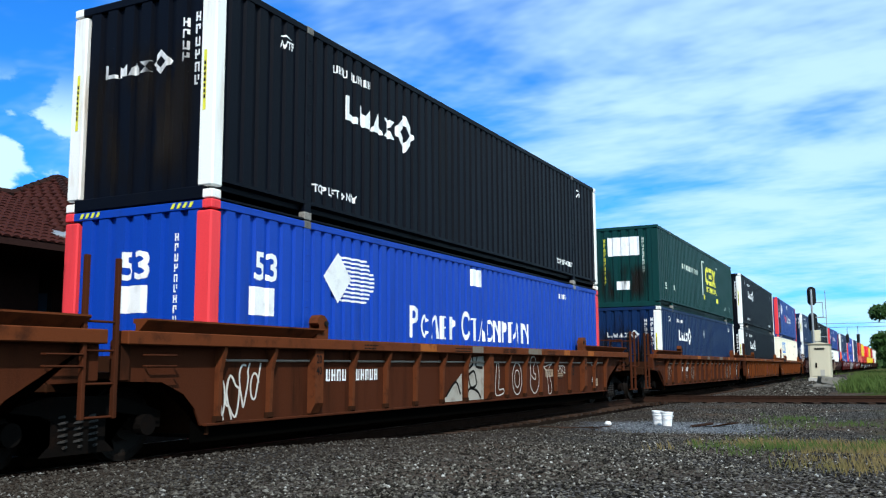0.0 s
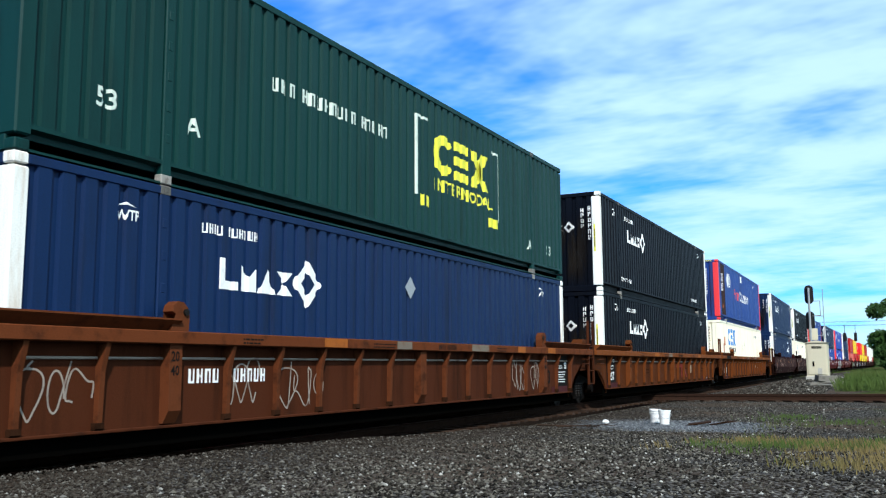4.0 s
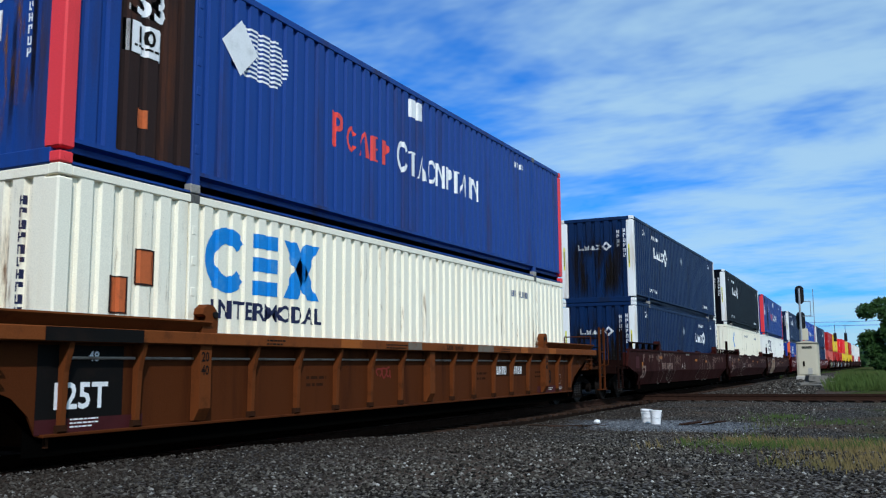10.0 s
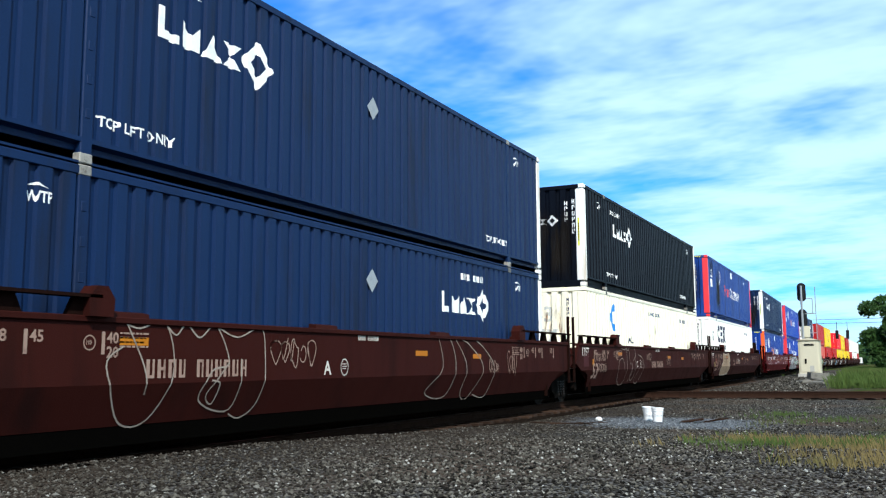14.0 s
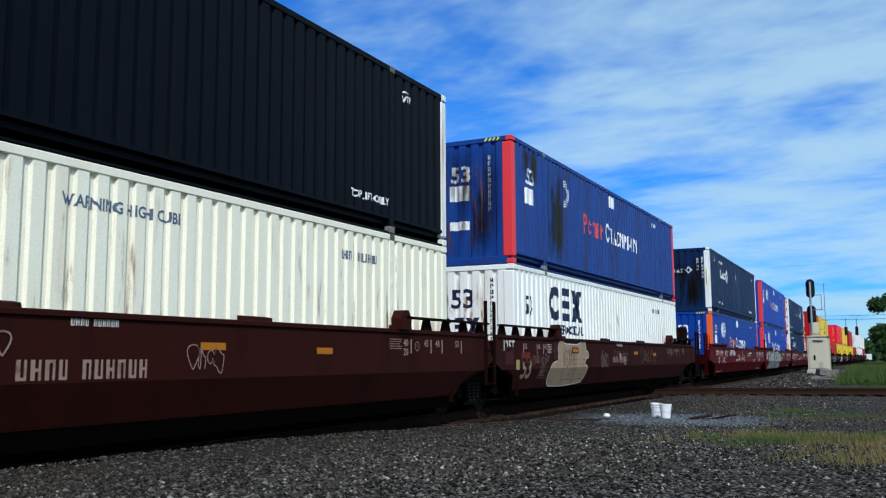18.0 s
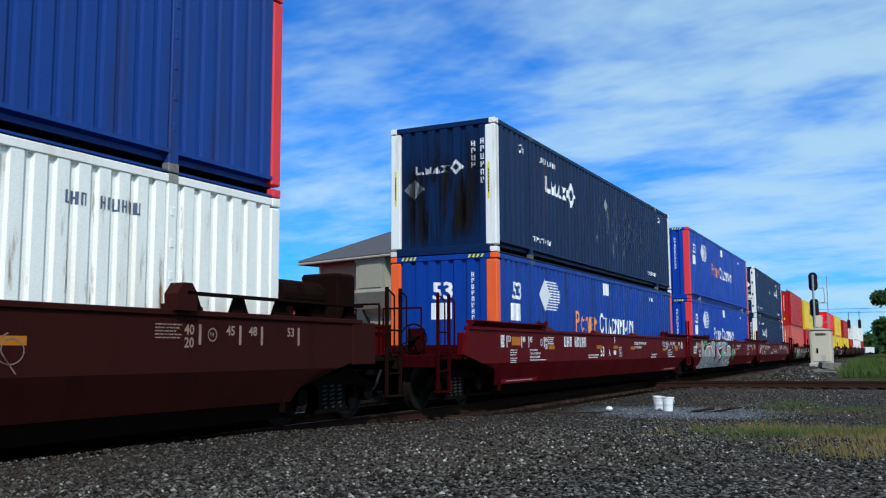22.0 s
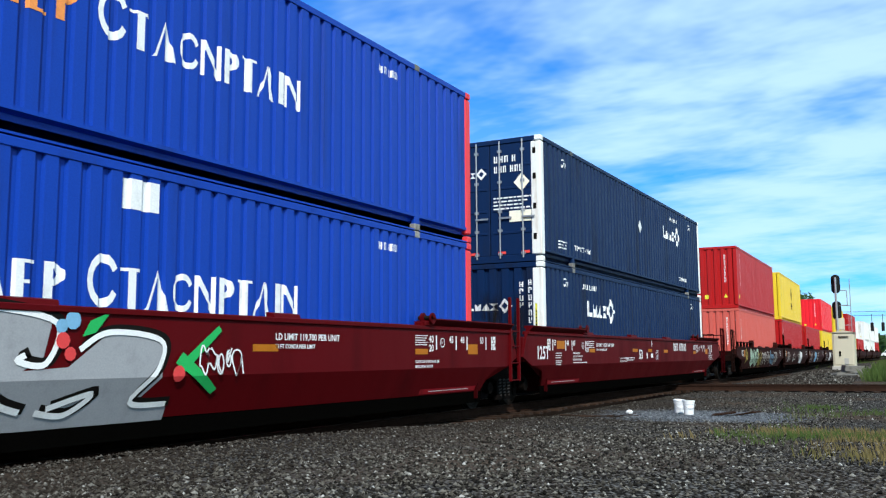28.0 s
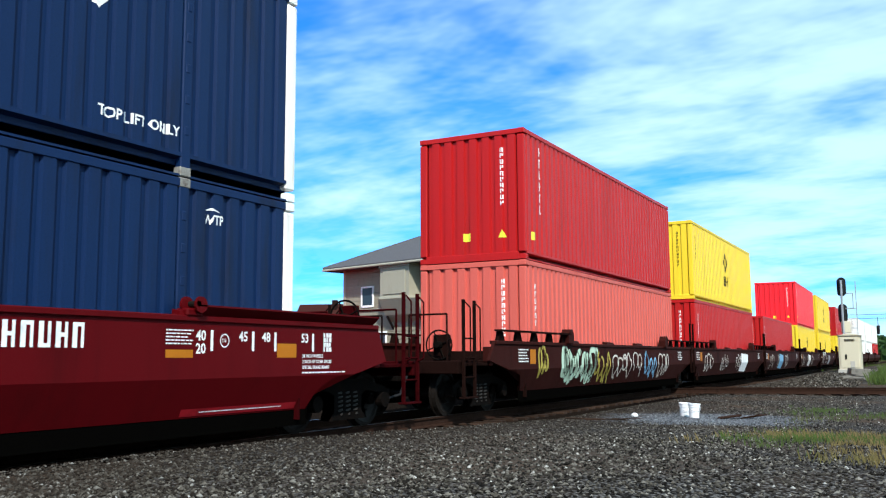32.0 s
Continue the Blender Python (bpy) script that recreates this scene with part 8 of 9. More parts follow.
def oxide_marks(seed, tags, cream=False, truck_note=False):
    def paint(ob, L, top):
        k = "smooth"
        load_marks(ob, k, L, top, "dustychalk")
        s = B()
        text(s, "53", *((-0.2, 0.7, 0.4) if seed < 3 else (-0.08, 0.72, 0.43)))
        put(s, "length_number", "dustychalk", ob, k, "faded white length number")
        if seed == 3:
            s = B()
            rect(s, -0.1, 1.06, 0.42, 1.28)
            put(s, "faded_reflector", "oldreflector", ob, k, "faded red-orange reflector")
            s = B()
            rect(s, -0.42, 0.9, -0.22, 1.12)
            put(s, "pale_label", "palelabel", ob, k, "pale yellowed label")
            s = B()
            stroke(s, ((1.02, 0.7), (1.0, 0.93), (1.52, 0.93), (1.54, 0.7), (1.02, 0.7)), 0.008)
            put(s, "note_frame", "dustychalk", ob, k, "thin frame of a note")
            s = B()
            small_print(s, 1.06, 0.87, 0.4, 4, 0.025)
            put(s, "fine_print", "dustychalk", ob, k, "faded fine print")
            s = B()
            small_print(s, 1.52, top - 0.16, 0.3, 6, 0.022)
            put(s, "fine_print", "chalk", ob, k, "white fine print")
        amber(ob, k, top, (((-0.2, 0.16, 1.06, 0.16),) if seed < 3 else ()) + ((2.45, 0.42, top - 0.28, 0.09), (9.2, 0.45, top - 0.36, 0.09), (11.6, 0.4, top - 0.4, 0.09)))
        s = B()
        bars(s, (0.6, 0.6, 0.6, 0.5, -0.5, 0.55, 0.55, 0.55, 0.55, 0.55, 0.55), *((2.85, 0.98, 0.21), (6.69, 0.95, 0.2), (6.9, 1.02, 0.17))[seed - 1])
        put(s, "car_number", "dustychalk", ob, k, "faded white number bars")
        if truck_note:
            s = B()
            text(s, "125T", -1.15, 1.31, 0.22)
            put(s, "truck_note", "chalk", ob, k, "faded axle capacity note")
        if cream:
            s = B()
            edge = flowing([(1.9, 0.5), (1.72, 0.62), (1.68, 0.85), (1.85, 1.02), (2.13, 1.08), (2.28, 1.2), (2.26, 1.45), (2.42, 1.55), (2.6, 1.59), (2.75, 1.51), (3.2, 1.5), (3.7, 1.5), (4.1, 1.58), (4.3, 1.6), (4.4, 1.48), (4.45, 1.35), (4.62, 1.3), (4.62, 1.17), (4.42, 1.14), (4.3, 1.0), (4.5, 0.94), (4.55, 0.75), (4.4, 0.6), (4.2, 0.53), (3.2, 0.48), (2.4, 0.48)], 4)
            shape(s, edge)
            bmesh.ops.triangulate(s, faces=s.faces[:])
            put(s, "overpainted_patch", "creampatch", ob, k, "cream patch painted over old graffiti", 0.006)
            s = B()
            scribble(s, 3, 2.6, 3.4, 0.9, 1.4, 5, 0.012)
            put(s, "scribble", "inkdark", ob, k, "thin black scribble", 0.009)
            s = B()
            stroke(s, edge + edge[:1], 0.022)
            put(s, "patch_outline", "chalk", ob, k, "pale outline round the patch", 0.008)
            for (u0, u1, v0, v1), ink, name in (((3.28, 3.8, 1.27, 1.42), "primer", "panel"), ((3.33, 3.75, 1.3, 1.39), "amber", "reflector"), ((1.98, 2.24, 1.1, 1.56), "primer", "panel")):
                s = B()
                rect(s, u0, v0, u1, v1)
                put(s, name, ink, ob, k, "", 0.009 if ink == "primer" else 0.012)
            s = B()
            for u in (2.7, 3.0, 3.4, 3.75, 4.05):
                for v in (0.62, 0.74, 1.0, 1.12):
                    rect(s, u, v, u + 0.22 + 0.1 * math.sin(u * 9 + v * 7), v + 0.008)
            put(s, "old_scratches", "inkdark", ob, k, "thin dark scratches", 0.009)
        s = B()
        bars(s, (0.6, 0.6, 0.6, 0.5, -0.5, 0.55, 0.55, 0.55, 0.55, 0.55, 0.55), 7.3, top - 0.13, 0.075)
        put(s, "small_number", "chalk", ob, k, "small white number bars")
        u = (6.37, 4.62, 7.6)[seed - 1]
        s = B()
        text(s, "ACB"[seed - 1], u, 0.98 if seed < 3 else 1.1, 0.19)
        put(s, "unit_letter", "chalk", ob, k, "white unit letter")
        s = B()
        stroke(s, [(u + 0.55 + 0.1 * math.cos(a), 1.08 + 0.12 * math.sin(a)) for a in [i * math.pi / 8 for i in range(17)]], 0.015)
        small_print(s, u + 0.49, 1.12, 0.12, 3, 0.02)
        put(s, "ring_stencil", "chalk", ob, k, "white ringed stencil")
        for line in BIG_TAGS.get(seed, ()):
            s = B()
            stroke(s, flowing(line), 0.02)
            put(s, "graffiti_line", "fadedchalk", ob, k, "thin pale looping graffiti line", 0.01)
        for i, (u0, u1, v0, v1, n, w) in enumerate(tags):
            s = B()
            scribble(s, seed * 10 + i, u0, u1, v0, v1, n + 2, w * 0.55)
            put(s, "graffiti_tag", "dustychalk", ob, k, "faint dusty graffiti tag", 0.008)
        s = B()
        rect(s, -1.0, 1.02, -0.55, 1.4)
        put(s, "faded_patch", "primer", ob, k, "faded red-orange patch")
    return paint


def ribbed_marks(variant):
    def paint(ob, L, top):
        k = "ribbed"
        for u in (2.0, 14.07):
            s = B()
            text(s, "20", u, 1.2, 0.11, wide=0.85)
            text(s, "40", u, 1.04, 0.11, wide=0.85)
            lay(s, "load_mark", "inkdark", ob, on_car(1.5), None, 0.034, "black load-length mark")
        chord = on_car(1.58)

        def on_chord(s, name, ink, label, lift=0.004):
            for p in s.verts:
                p.co.x -= 0.2
            lay(s, name, ink, ob, chord, None, lift, label)

        s = B()
        at = 11.16 if variant == "D" else 2.4
        if variant == "D":
            b = B()
            rect(b, 11.08, 0.9, 12.9, 1.18)
            put(b, "number_ground", "tancar_grime", ob, k, "dark painted ground of the number", 0.002)
        bars(s, (0.6, 0.6, 0.6, 0.6), at, 0.94, 0.17)
        bars(s, (0.55, 0.55, 0.55, 0.55, 0.55), at + 0.8, 0.94, 0.17)
        if variant == "C":
            s.free()
        else:
            put(s, "car_number", "ink", ob, k, "white number bars")
        s = B()
        bars(s, (0.6, 0.6, 0.6, 0.6, -0.4, 0.55, 0.55, 0.55, 0.55, 0.55, 0.55), 8.8, top - 0.12, 0.085)
        on_chord(s, "chord_number", "inkdark", "black number bars")
        for u, w in ((6.55, 0.75), (3.4, 0.4), (11.4, 0.5)):
            s = B()
            small_print(s, u, top - 0.075, w, 2, 0.028)
            on_chord(s, "chord_note", "inkdark", "black fine print")
        for u, w, ink in ((12.54, 0.43, "bareorange"), (5.2, 0.6, "bareorange"), (7.3, 0.5, "baregrey"), (10.2, 0.8, "baregrey"), (14.4, 0.5, "bareorange"))[:5 if variant != "C" else 3]:
            s = B()
            rect(s, u, top - 0.135, u + w, top - 0.01)
            on_chord(s, "paint_patch", ink, "patch of other paint", 0.003)
        if variant == "A":
            s = B()
            scribble(s, 31, 0.08, 0.9, 0.5, 1.2, 4, 0.028)
            put(s, "graffiti_tag", "chalk", ob, k, "chalky white graffiti tag")
            s = B()
            shape(s, ((6.95, 0.5), (6.98, 1.3), (7.88, 1.36), (7.84, 0.5)))
            shape(s, ((6.05, 0.5), (6.86, 1.02), (6.88, 0.5)))
            put(s, "graffiti_piece", "palewash", ob, k, "pale graffiti figure")
            s = B()
            for line in ([(7.0, 1.28), (7.1, 1.1), (7.35, 1.2), (7.3, 1.36)], [(7.15, 0.98), (7.4, 1.05), (7.5, 0.8), (7.25, 0.75), (7.15, 0.98)], [(7.02, 0.52), (7.2, 0.72), (7.55, 0.66), (7.7, 0.52)], [(7.55, 1.34), (7.5, 1.15), (7.8, 1.12)], [(6.2, 0.6), (6.6, 0.86), (6.8, 0.62)]):
                stroke(s, flowing(line), 0.05)
            put(s, "graffiti_outline", "inkdark", ob, k, "black graffiti outline", 0.007)
            s = B()
            stroke(s, flowing(((10.8, 1.2), (10.66, 1.23), (10.54, 1.12), (10.56, 1.0), (10.69, 0.95), (10.62, 0.84), (10.45, 0.92), (10.36, 0.98), (10.4, 1.3), (10.6, 1.36), (10.72, 1.24))), 0.022)
            stroke(s, flowing(((10.79, 1.17), (10.88, 0.95), (10.84, 0.7), (10.64, 0.54), (10.42, 0.62), (10.33, 0.76), (10.38, 0.92))), 0.022)
            put(s, "graffiti_letter", "chalk", ob, k, "looping chalk graffiti letter")
            s = B()
            stroke(s, flowing(((8.5, 1.2), (8.45, 0.9), (8.42, 0.6), (8.6, 0.55), (8.85, 0.6), (8.82, 0.68), (8.6, 0.68), (8.62, 0.95), (8.6, 1.2), (8.5, 1.2))), 0.022)
            put(s, "graffiti_letter", "chalk", ob, k, "angular chalk graffiti letter")
            s = B()
            for r in (1.0, 0.55):
                stroke(s, [(9.58 + 0.26 * r * math.cos(a), 0.88 + 0.34 * r * math.sin(a)) for a in [i * math.pi / 10 for i in range(21)]], 0.022)
            put(s, "graffiti_letter", "chalk", ob, k, "round chalk graffiti letter")
            s = B()
            stroke(s, flowing(((11.17, 1.25), (11.22, 1.1), (11.38, 1.04), (11.45, 0.75), (11.52, 0.5), (11.71, 0.59), (11.6, 0.85), (11.52, 1.08), (11.72, 1.2))), 0.022)
            stroke(s, ((11.2, 1.12), (11.45, 1.17), (11.73, 1.19)), 0.02)
            put(s, "graffiti_letter", "chalk", ob, k, "straight chalk graffiti letter")
            for j, (u0, u1, v0, v1) in enumerate(((12.08, 12.62, 0.98, 1.2), (13.95, 14.5, 1.04, 1.15), (15.0, 15.6, 1.16, 1.24))):
                s = B()
                scribble(s, 60 + j, u0, u1, v0, v1, 3, 0.018)
                put(s, "graffiti_tag", "chalk", ob, k, "small chalk graffiti tag", 0.007)
            for u0, u1, v0, v1, ink in ((11.3, 11.8, 0.9, 1.07, "creampatch"), (12.1, 12.5, 0.88, 0.98, "creampatch"), (14.08, 14.5, 0.84, 0.98, "creampatch"), (14.95, 15.2, 0.63, 0.87, "blackboard"), (15.4, 15.58, 0.61, 0.81, "creampatch")):
                s = B()
                rect(s, u0, v0, u1, v1)
                put(s, "paint_patch", ink, ob, k, "worn square paint patch", 0.003)
                s = B()
                small_print(s, u0 + 0.04, v1 - 0.05, u1 - u0 - 0.08, 3, 0.026)
                put(s, "fine_print", "ink" if ink == "blackboard" else "inkdark", ob, k, "worn fine print", 0.006)
            s = B()
            text(s, "53", 13.02, 0.92, 0.24)
            put(s, "length_number", "inkdark", ob, k, "black length number")
        elif variant == "B":
            for i, (u, w) in enumerate(((0.1, 0.9), (3.0, 0.7), (4.1, 1.1), (12.2, 0.7), (13.3, 0.8))):
                s = B()
                scribble(s, 50 + i, u, u + w, 0.6, 1.2, 3, 0.022)
                put(s, "graffiti_tag", "fadedchalk", ob, k, "chalky white graffiti tag")
        elif variant == "C":
            s = B()
            for u in (8.83, 9.45):
                rect(s, u, 1.02, u + 0.56, 1.16)
                rect(s, u + 0.19, 0.65, u + 0.37, 1.02)
            put(s, "owner_mark", "fadedmark", ob, k, "faded red mark of plain blocks")
            s = B()
            shape(s, ((10.05, 1.16), (10.2, 1.16), (10.6, 0.66), (10.44, 0.66)))
            put(s, "owner_mark_end", "fadedmark", ob, k, "faded red slanting bar")
            s = B()
            rect(s, 11.1, 0.8, 11.5, 1.12)
            put(s, "paint_patch", "creampatch", ob, k, "pale square paint patch")
            s = B()
            for a in (((7.47, 0.96), (7.47, 1.18), (7.68, 1.18), (7.68, 0.96), (7.47, 0.96)),):
                stroke(s, a, 0.015)
            text(s, "H", 7.53, 1.0, 0.09)
            put(s, "plate_mark", "inkdark", ob, k, "black framed letter mark")
        else:
            s = B()
            scribble(s, 77, 6.25, 6.7, 0.93, 1.12, 3, 0.03)
            put(s, "graffiti_tag", "fadedmark", ob, k, "faded red graffiti tag")
        if variant in ("B", "C", "D"):
            for u0, u1 in ((-0.05, 0.85) if variant == "C" else (-0.2, 0.9), (L - 1.05, L - 0.05)):
                if variant == "B" and u0 < 0:
                    continue
                if u0 > 1 and variant != "B":
                    s = B()
                    stroke(s, ((15.26, 0.68), (15.26, 0.9), (15.54, 0.9), (15.54, 0.68), (15.26, 0.68)), 0.016)
                    put(s, "plate_outline", "fadedchalk", ob, k, "pale outlined square")
                    for u in (14.48, 15.28):
                        s = B()
                        small_print(s, u, 0.575, 0.34, 2, 0.024)
                        put(s, "fine_print", "chalk", ob, k, "white fine print", 0.009)
                    s = B()
                    rect(s, 13.6, 0.475, 15.6, 0.64)
                    put(s, "primer_stripe", "primer", ob, k, "dark red primer stripe", 0.005)
                    for u, w in ((13.45, 0.42), (10.15, 0.5), (4.3, 0.5)):
                        s = B()
                        small_print(s, u, 0.95, w, 2, 0.06)
                        put(s, "worn_stencil", "tancar_grime", ob, k, "worn dark stencil", 0.003)
                    continue
                s = B()
                rect(s, u0, 0.47, u1, 1.36)
                put(s, "notice_panel", "blackboard", ob, k, "black painted notice panel", 0.003)
                s = B()
                if u0 < 0:
                    text(s, "48", u0 + 0.62, 1.2, 0.1)
                    if variant == "C":
                        text(s, "SPECIAL BRAKE BEAM", u0 + 0.22, 1.08, 0.042, wide=0.8)
                        text(s, "SEE BADGE PLATE", u0 + 0.27, 1.0, 0.042, wide=0.8)
                        text(s, "125T", u0 + 0.16, 0.7, 0.23, wide=0.85)
                    else:
                        text(s, "125T", u0 + 0.15, 0.72, 0.26, wide=0.95)
                        small_print(s, u0 + 0.42, 0.6, 0.36, 3, 0.022)
                        c = B()
                        rect(c, u0 + 0.1, top - 0.145, u0 + 1.4, top - 0.006)
                        on_chord(c, "sooty_patch", "blackboard", "soot-black stretch of the chord", 0.006)
                else:
                    text(s, "53", u0 + 0.75, 1.05, 0.14)
                    small_print(s, u0 + 0.1, 1.1, 0.5, 2, 0.03)
                    small_print(s, u0 + 0.1, 0.95, 0.75, 5, 0.035)
                put(s, "notice_text", "ink", ob, k, "white stencilled notice", 0.007)
                s = B()
                rect(s, u0 - 0.3 if u0 > 1 else u0, 0.475, u1 + (0.3 if u0 < 1 else 0), 0.62)
                put(s, "primer_stripe", "primer", ob, k, "dark red primer stripe", 0.005)
            s = B()
            text(s, "53", L - 1.85, 0.71, 0.3)
            put(s, "length_number", "inkdark", ob, k, "black length number")
    return paint


def short_marks(seed):
    def paint(ob, L, top):
        k = "low"
        rng = random.Random(seed)
        if seed == 1:
            for ink, u0, u1, v0, v1, n, w, z in (("sprayolive", 0.35, 0.9, 0.75, 1.35, 3, 0.07, 0.004), ("spraymint", 1.7, 4.0, 0.55, 1.38, 7, 0.16, 0.006), ("inkdark", 1.8, 3.9, 0.55, 1.35, 6, 0.03, 0.008), ("sprayolive", 4.0, 5.2, 0.5, 1.3, 4, 0.07, 0.004), ("chalk", 5.4, 7.0, 0.6, 1.3, 4, 0.05, 0.004), ("chalk", 7.2, 8.0, 0.6, 1.35, 2, 0.04, 0.004), ("spraysky", 8.3, 9.6, 0.55, 1.3, 3, 0.07, 0.004), ("chalk", 9.8, 11.0, 0.6, 1.3, 3, 0.05, 0.004)):
                s = B()
                scribble(s, rng.randint(0, 999), u0, u1, v0, v1, n, w)
                put(s, "graffiti", ink, ob, k, "layered colourful graffiti", z)
        else:
            u = 3.0 + rng.random() * 5
            s = B()
            shape(s, ((u, 0.55), (u + 1.5, 0.5), (u + 1.7, 1.25), (u + 0.1, 1.32)))
            put(s, "painted_block", ("ink", "silver", "ink", "spraysky")[seed % 4], ob, k, "sprayed colour block")
            for i in range(3):
                s = B()
                scribble(s, rng.randint(0, 999), 0.6 + i * 3, 2.0 + i * 3, 0.6, 1.25, 3, 0.05)
                put(s, "graffiti", "chalk", ob, k, "chalky graffiti")
        amber(ob, k, top, ((-0.1, 0.3, 1.02, 0.3),))
        for u in (-0.7, L - 0.4):
            s = B()
            small_print(s, u, 1.3, 0.5, 5, 0.035)
            put(s, "fine_print", "ink", ob, k, "white fine print")
    return paint


def train():
    H = 2.905
    low_z = 0.352

    def stack(y, kind, paint, ends, marks, lower, upper, label, length=LONG, spin=True):
        car = well_car(kind, paint, length, ends[0], ends[1], marks, label, spin)
        TRAIN.append((car, y, 0.0, length))
        z = low_z
        for spec in (lower, upper):
            if spec:
                size = list(spec[0])
                if spec is upper and length == LONG:
                    size[2] += 0.025
                c = container(*size, **spec[1])
                TRAIN.append((c, y + (length - spec[0][1]) / 2, z, spec[0][1]))
                z += spec[0][2] + 0.012

    def dom(label, body, post, marks, **k):
        return ((label, LONG, H, body, post, marks), k)

    def iso(label, body, marks, high=2.896):
        return ((label, 12.15, high, body, body, marks), {"lift_posts": False})

    black = "black 53-foot container with white corner posts"
    navy = "navy blue 53-foot container with white corner posts"
    stacktrain = "bright blue 53-foot container with red corner posts"
    rust = "rusty brown ribbed well car with chalked graffiti"
    tan = "orange-brown ribbed well car with black notice panels"
    oxide = "oxide red smooth-sided well car with faded graffiti"
    maroon = "glossy maroon smooth-sided well car with white stencils"
    # containers out of view, added to shade the next stack's front
    stack(-11.57, "ribbed", "rustcar", ("shared", "shared"), None, dom(black, "black", "white", dark_marks(lift=False)), dom(black, "black", "white", dark_marks()), rust)
    stack(7.94, "ribbed", "rustcar", ("shared", "coupler"), ribbed_marks("A"), dom(stacktrain, "blue", "redpost", blue_marks()), dom(black, "black", "white", dark_marks()), rust)
    stack(31.39, "ribbed", "rustcar", ("coupler", "shared"), ribbed_marks("B"), dom(navy, "navy", "white", dark_marks(placard=1, lift=False)), dom("dark green 53-foot container with yellow railway mark", "green", "green", green_marks), rust)
    stack(50.91, "ribbed", "tancar", ("shared", "shared"), ribbed_marks("C"), dom(black, "black", "white", dark_marks(lift=False)), dom(black, "black", "white", dark_marks()), tan)
    stack(70.46, "ribbed", "tancar", ("shared", "coupler"), ribbed_marks("D"), dom("cream-white 53-foot container with a bright blue railway mark", "cream", "cream", white_marks("inkblue", False, False, True)), dom("faded blue container with red posts and a rusty panel", "oldblue", "redpost", blue_marks("inkred", 1, 2)), tan)
    stack(94.15, "smooth", "oxide", ("coupler", "shared"), oxide_marks(1, ((5.1, 6.15, 1.1, 1.48, 3, 0.03), (12.4, 12.9, 0.95, 1.2, 2, 0.03), (13.4, 13.9, 0.9, 1.4, 2, 0.03))), dom(navy, "navy", "white", dark_marks(10.7, 1, False)), dom(navy, "navy", "white", dark_marks(placard=1)), oxide)
    stack(113.87, "smooth", "oxide", ("shared", "shared"), oxide_marks(2, ((-0.05, 1.1, 1.15, 1.41, 4, 0.04), (0.3, 1.15, 0.85, 1.1, 3, 0.04), (5.95, 6.6, 1.17, 1.4, 3, 0.035), (9.0, 9.6, 1.0, 1.3, 2, 0.025)), False, True), dom("cream-white 53-foot container with a half-peeled blue mark", "cream", "cream", white_marks("inkblue", False, True)), dom(black, "black", "white", dark_marks()), oxide)
    stack(133.33, "smooth", "oxide", ("shared", "coupler"), oxide_marks(3, ((0.55, 1.02, 0.98, 1.28, 2, 0.018), (1.06, 1.6, 0.96, 1.26, 2, 0.018), (5.7, 6.4, 0.9, 1.3, 3, 0.03), (7.0, 8.6, 1.05, 1.35, 4, 0.02), (10.0, 12.0, 0.95, 1.45, 4, 0.02)), True, True), dom("off-white 53-foot container with a navy railway mark", "offwhite", "offwhite", white_marks("inknavy")), dom("faded blue container with red posts and black grime", "oldblue", "redpost", blue_marks("inkred", 2, 2)), oxide)
    stack(156.95, "smooth", "maroon", ("coupler", "shared"), maroon_marks("A", 3.6), dom("deep blue 53-foot container with orange corner posts", "deepblue", "orangepost", blue_marks("inkorange")), dom("navy container with white posts and pale scuffs", "navy", "white", dark_marks(placard=1, scuffs=True, front_patch=True)), maroon)
    stack(176.52, "smooth", "maroon", ("shared", "shared"), maroon_marks("C", 99.0, piece=True, truck_note=True), dom(stacktrain, "blue", "redpost", blue_marks("ink")), dom(stacktrain, "blue", "redpost", blue_marks("inkorange", None, 2)), "maroon well car with a large silver graffiti piece")
    stack(196.28, "smooth", "maroon", ("shared", "coupler"), maroon_marks("B", 10.86, truck_note=True), dom(navy, "navy", "white", dark_marks(lift=False)), dom("navy container with its closed doors facing forward", "navy", "white", door_marks, doors=True), maroon)
    shortcar = "short brown well car with painted graffiti"
    y = 220.19
    red, faded, yel = iso("red 40-foot container with white number bars", "red", iso_marks("ink", "down")), iso("faded salmon-red 40-foot steel container", "pink", iso_marks()), iso("yellow 40-foot container with a black mark", "yellow", iso_marks("inkdark", "mark", False))
    bright, dull, whites = iso("bright red 40-foot steel container", "brightred", iso_marks()), iso("dull red 40-foot steel container", "red", iso_marks()), iso("plain white 40-foot steel container", "white", iso_marks("inkdark"))
    n = 0
    for y0, pack in ((y, [(faded, red), (dull, yel), (dull, None), (yel, bright), (yel, yel)]), (y + 81.1, [(yel, dull), (dull, None), (whites, whites), (whites, whites), (dull, whites)])):
        for i, (lo, up) in enumerate(pack):
            n += 1
            stack(y0 + i * 15.42, "low", "oxide", ("coupler" if i == 0 else "shared", "coupler" if i == 4 else "shared"), short_marks(n) if n < 6 else None, lo, up, shortcar, 12.55, n < 3)


train()
for key in list(FRAMES):
    for o in list(FRAMES[key][0].children_recursive) + [FRAMES[key][0]]:
        bpy.data.objects.remove(o)
for root in CAR_PATTERN.values():
    for o in list(root.children_recursive) + [root]:
        bpy.data.objects.remove(o)


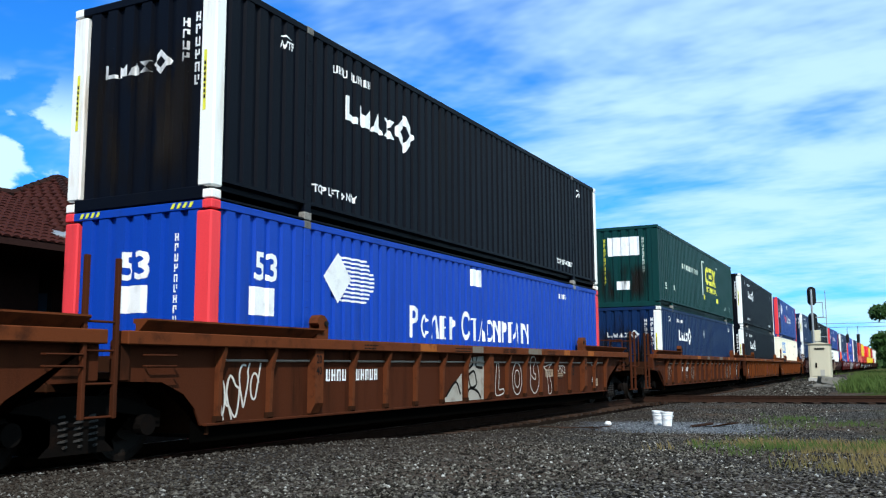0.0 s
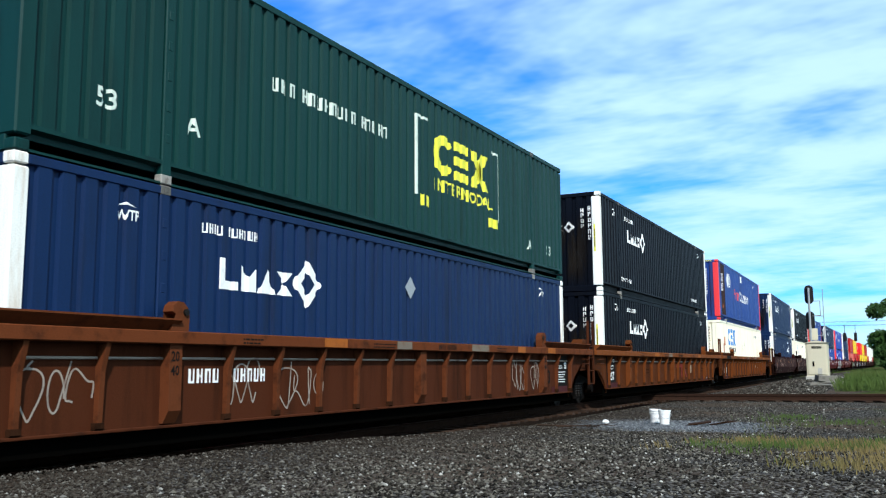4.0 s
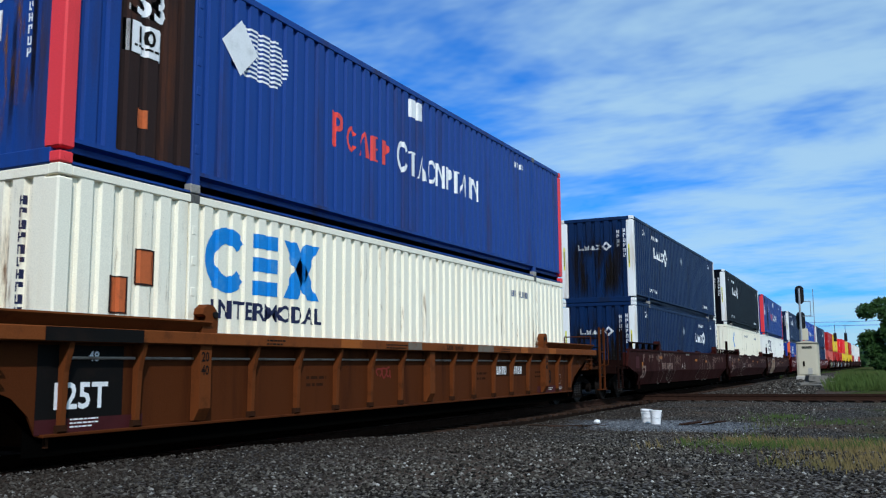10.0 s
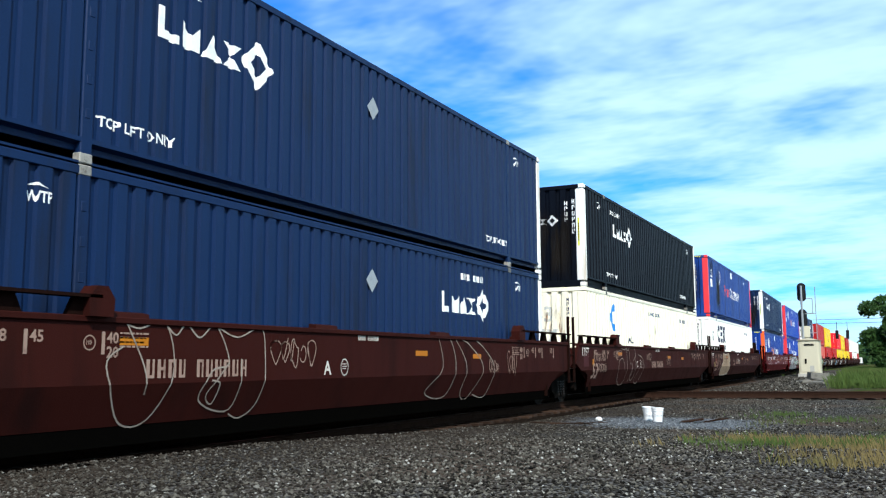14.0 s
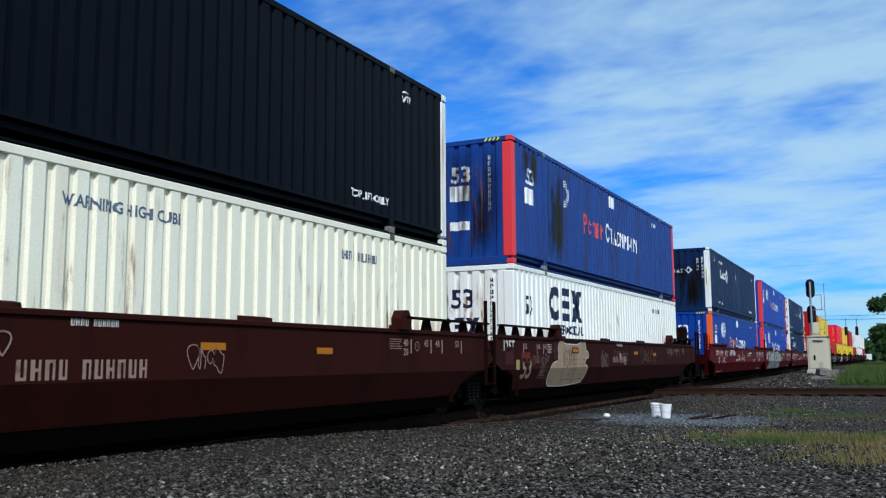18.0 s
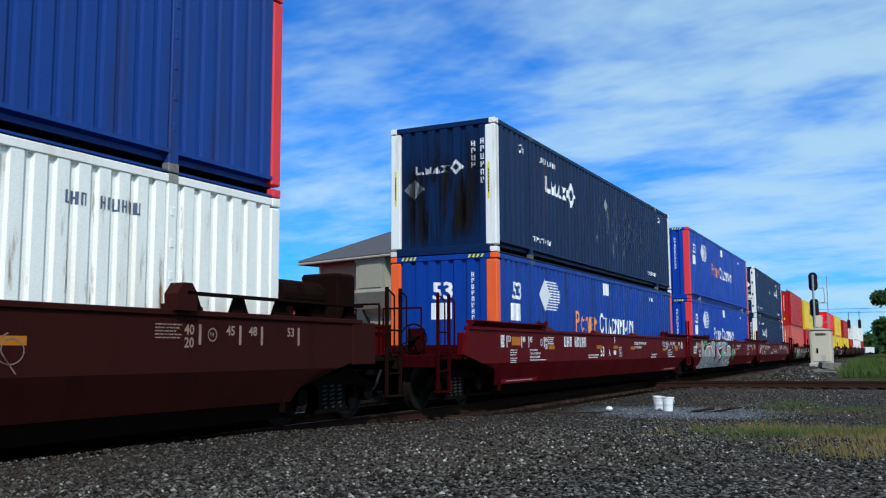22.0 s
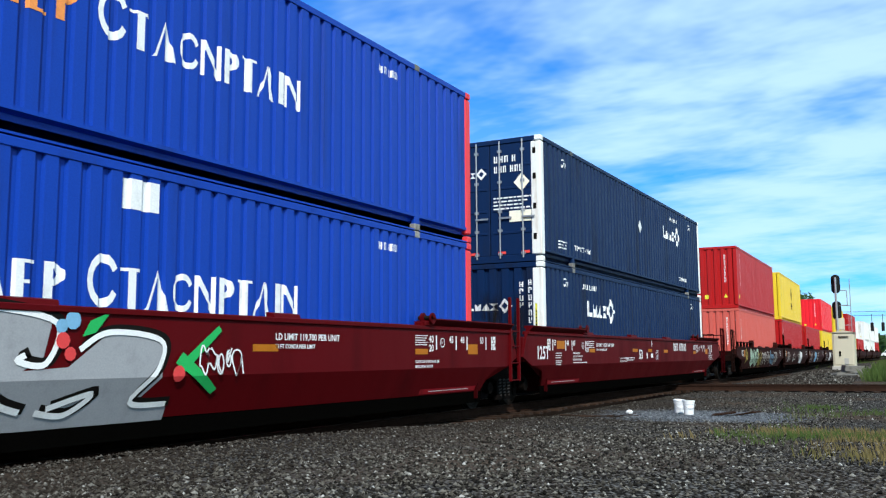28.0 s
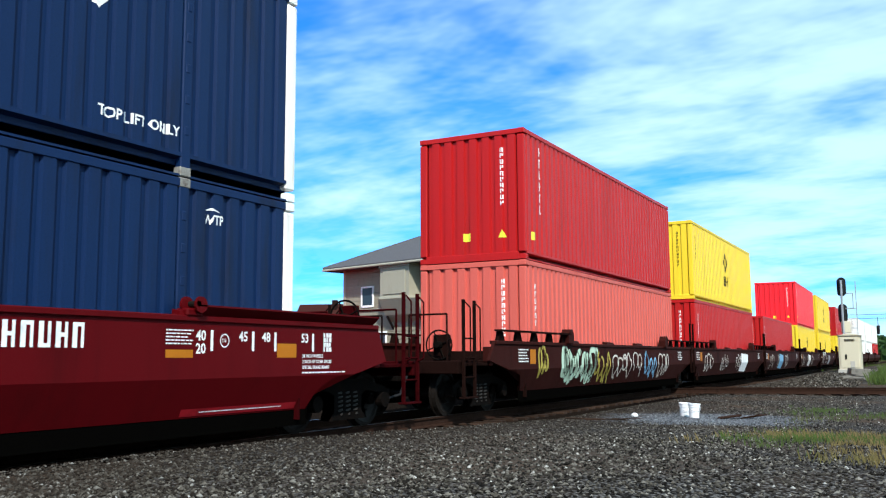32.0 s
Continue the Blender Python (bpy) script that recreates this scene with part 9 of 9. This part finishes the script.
def motions():
    """The whole train rolls past: every car and container, and the wheels below."""
    times = [float(t) for t in range(0, 33)]
    for ob, y0, z, length in TRAIN:
        rows = []
        for t in times[::2]:
            y = y0 - gone(t)
            a, b = line_x(y), line_x(y + length)
            rows.append((t, pose(a, y, z, 0, 0, math.degrees(math.atan2(a - b, length)))))
        walk(ob, rows)
    steps = [round(k * 0.1, 1) for k in range(321)]
    turn = [math.degrees(gone(t) / 0.42) for t in steps]
    for ob, y in SPIN:
        walk(ob, [(t, pose(0, y, RAIL + 0.42, a)) for t, a in zip(steps, turn)])


motions()
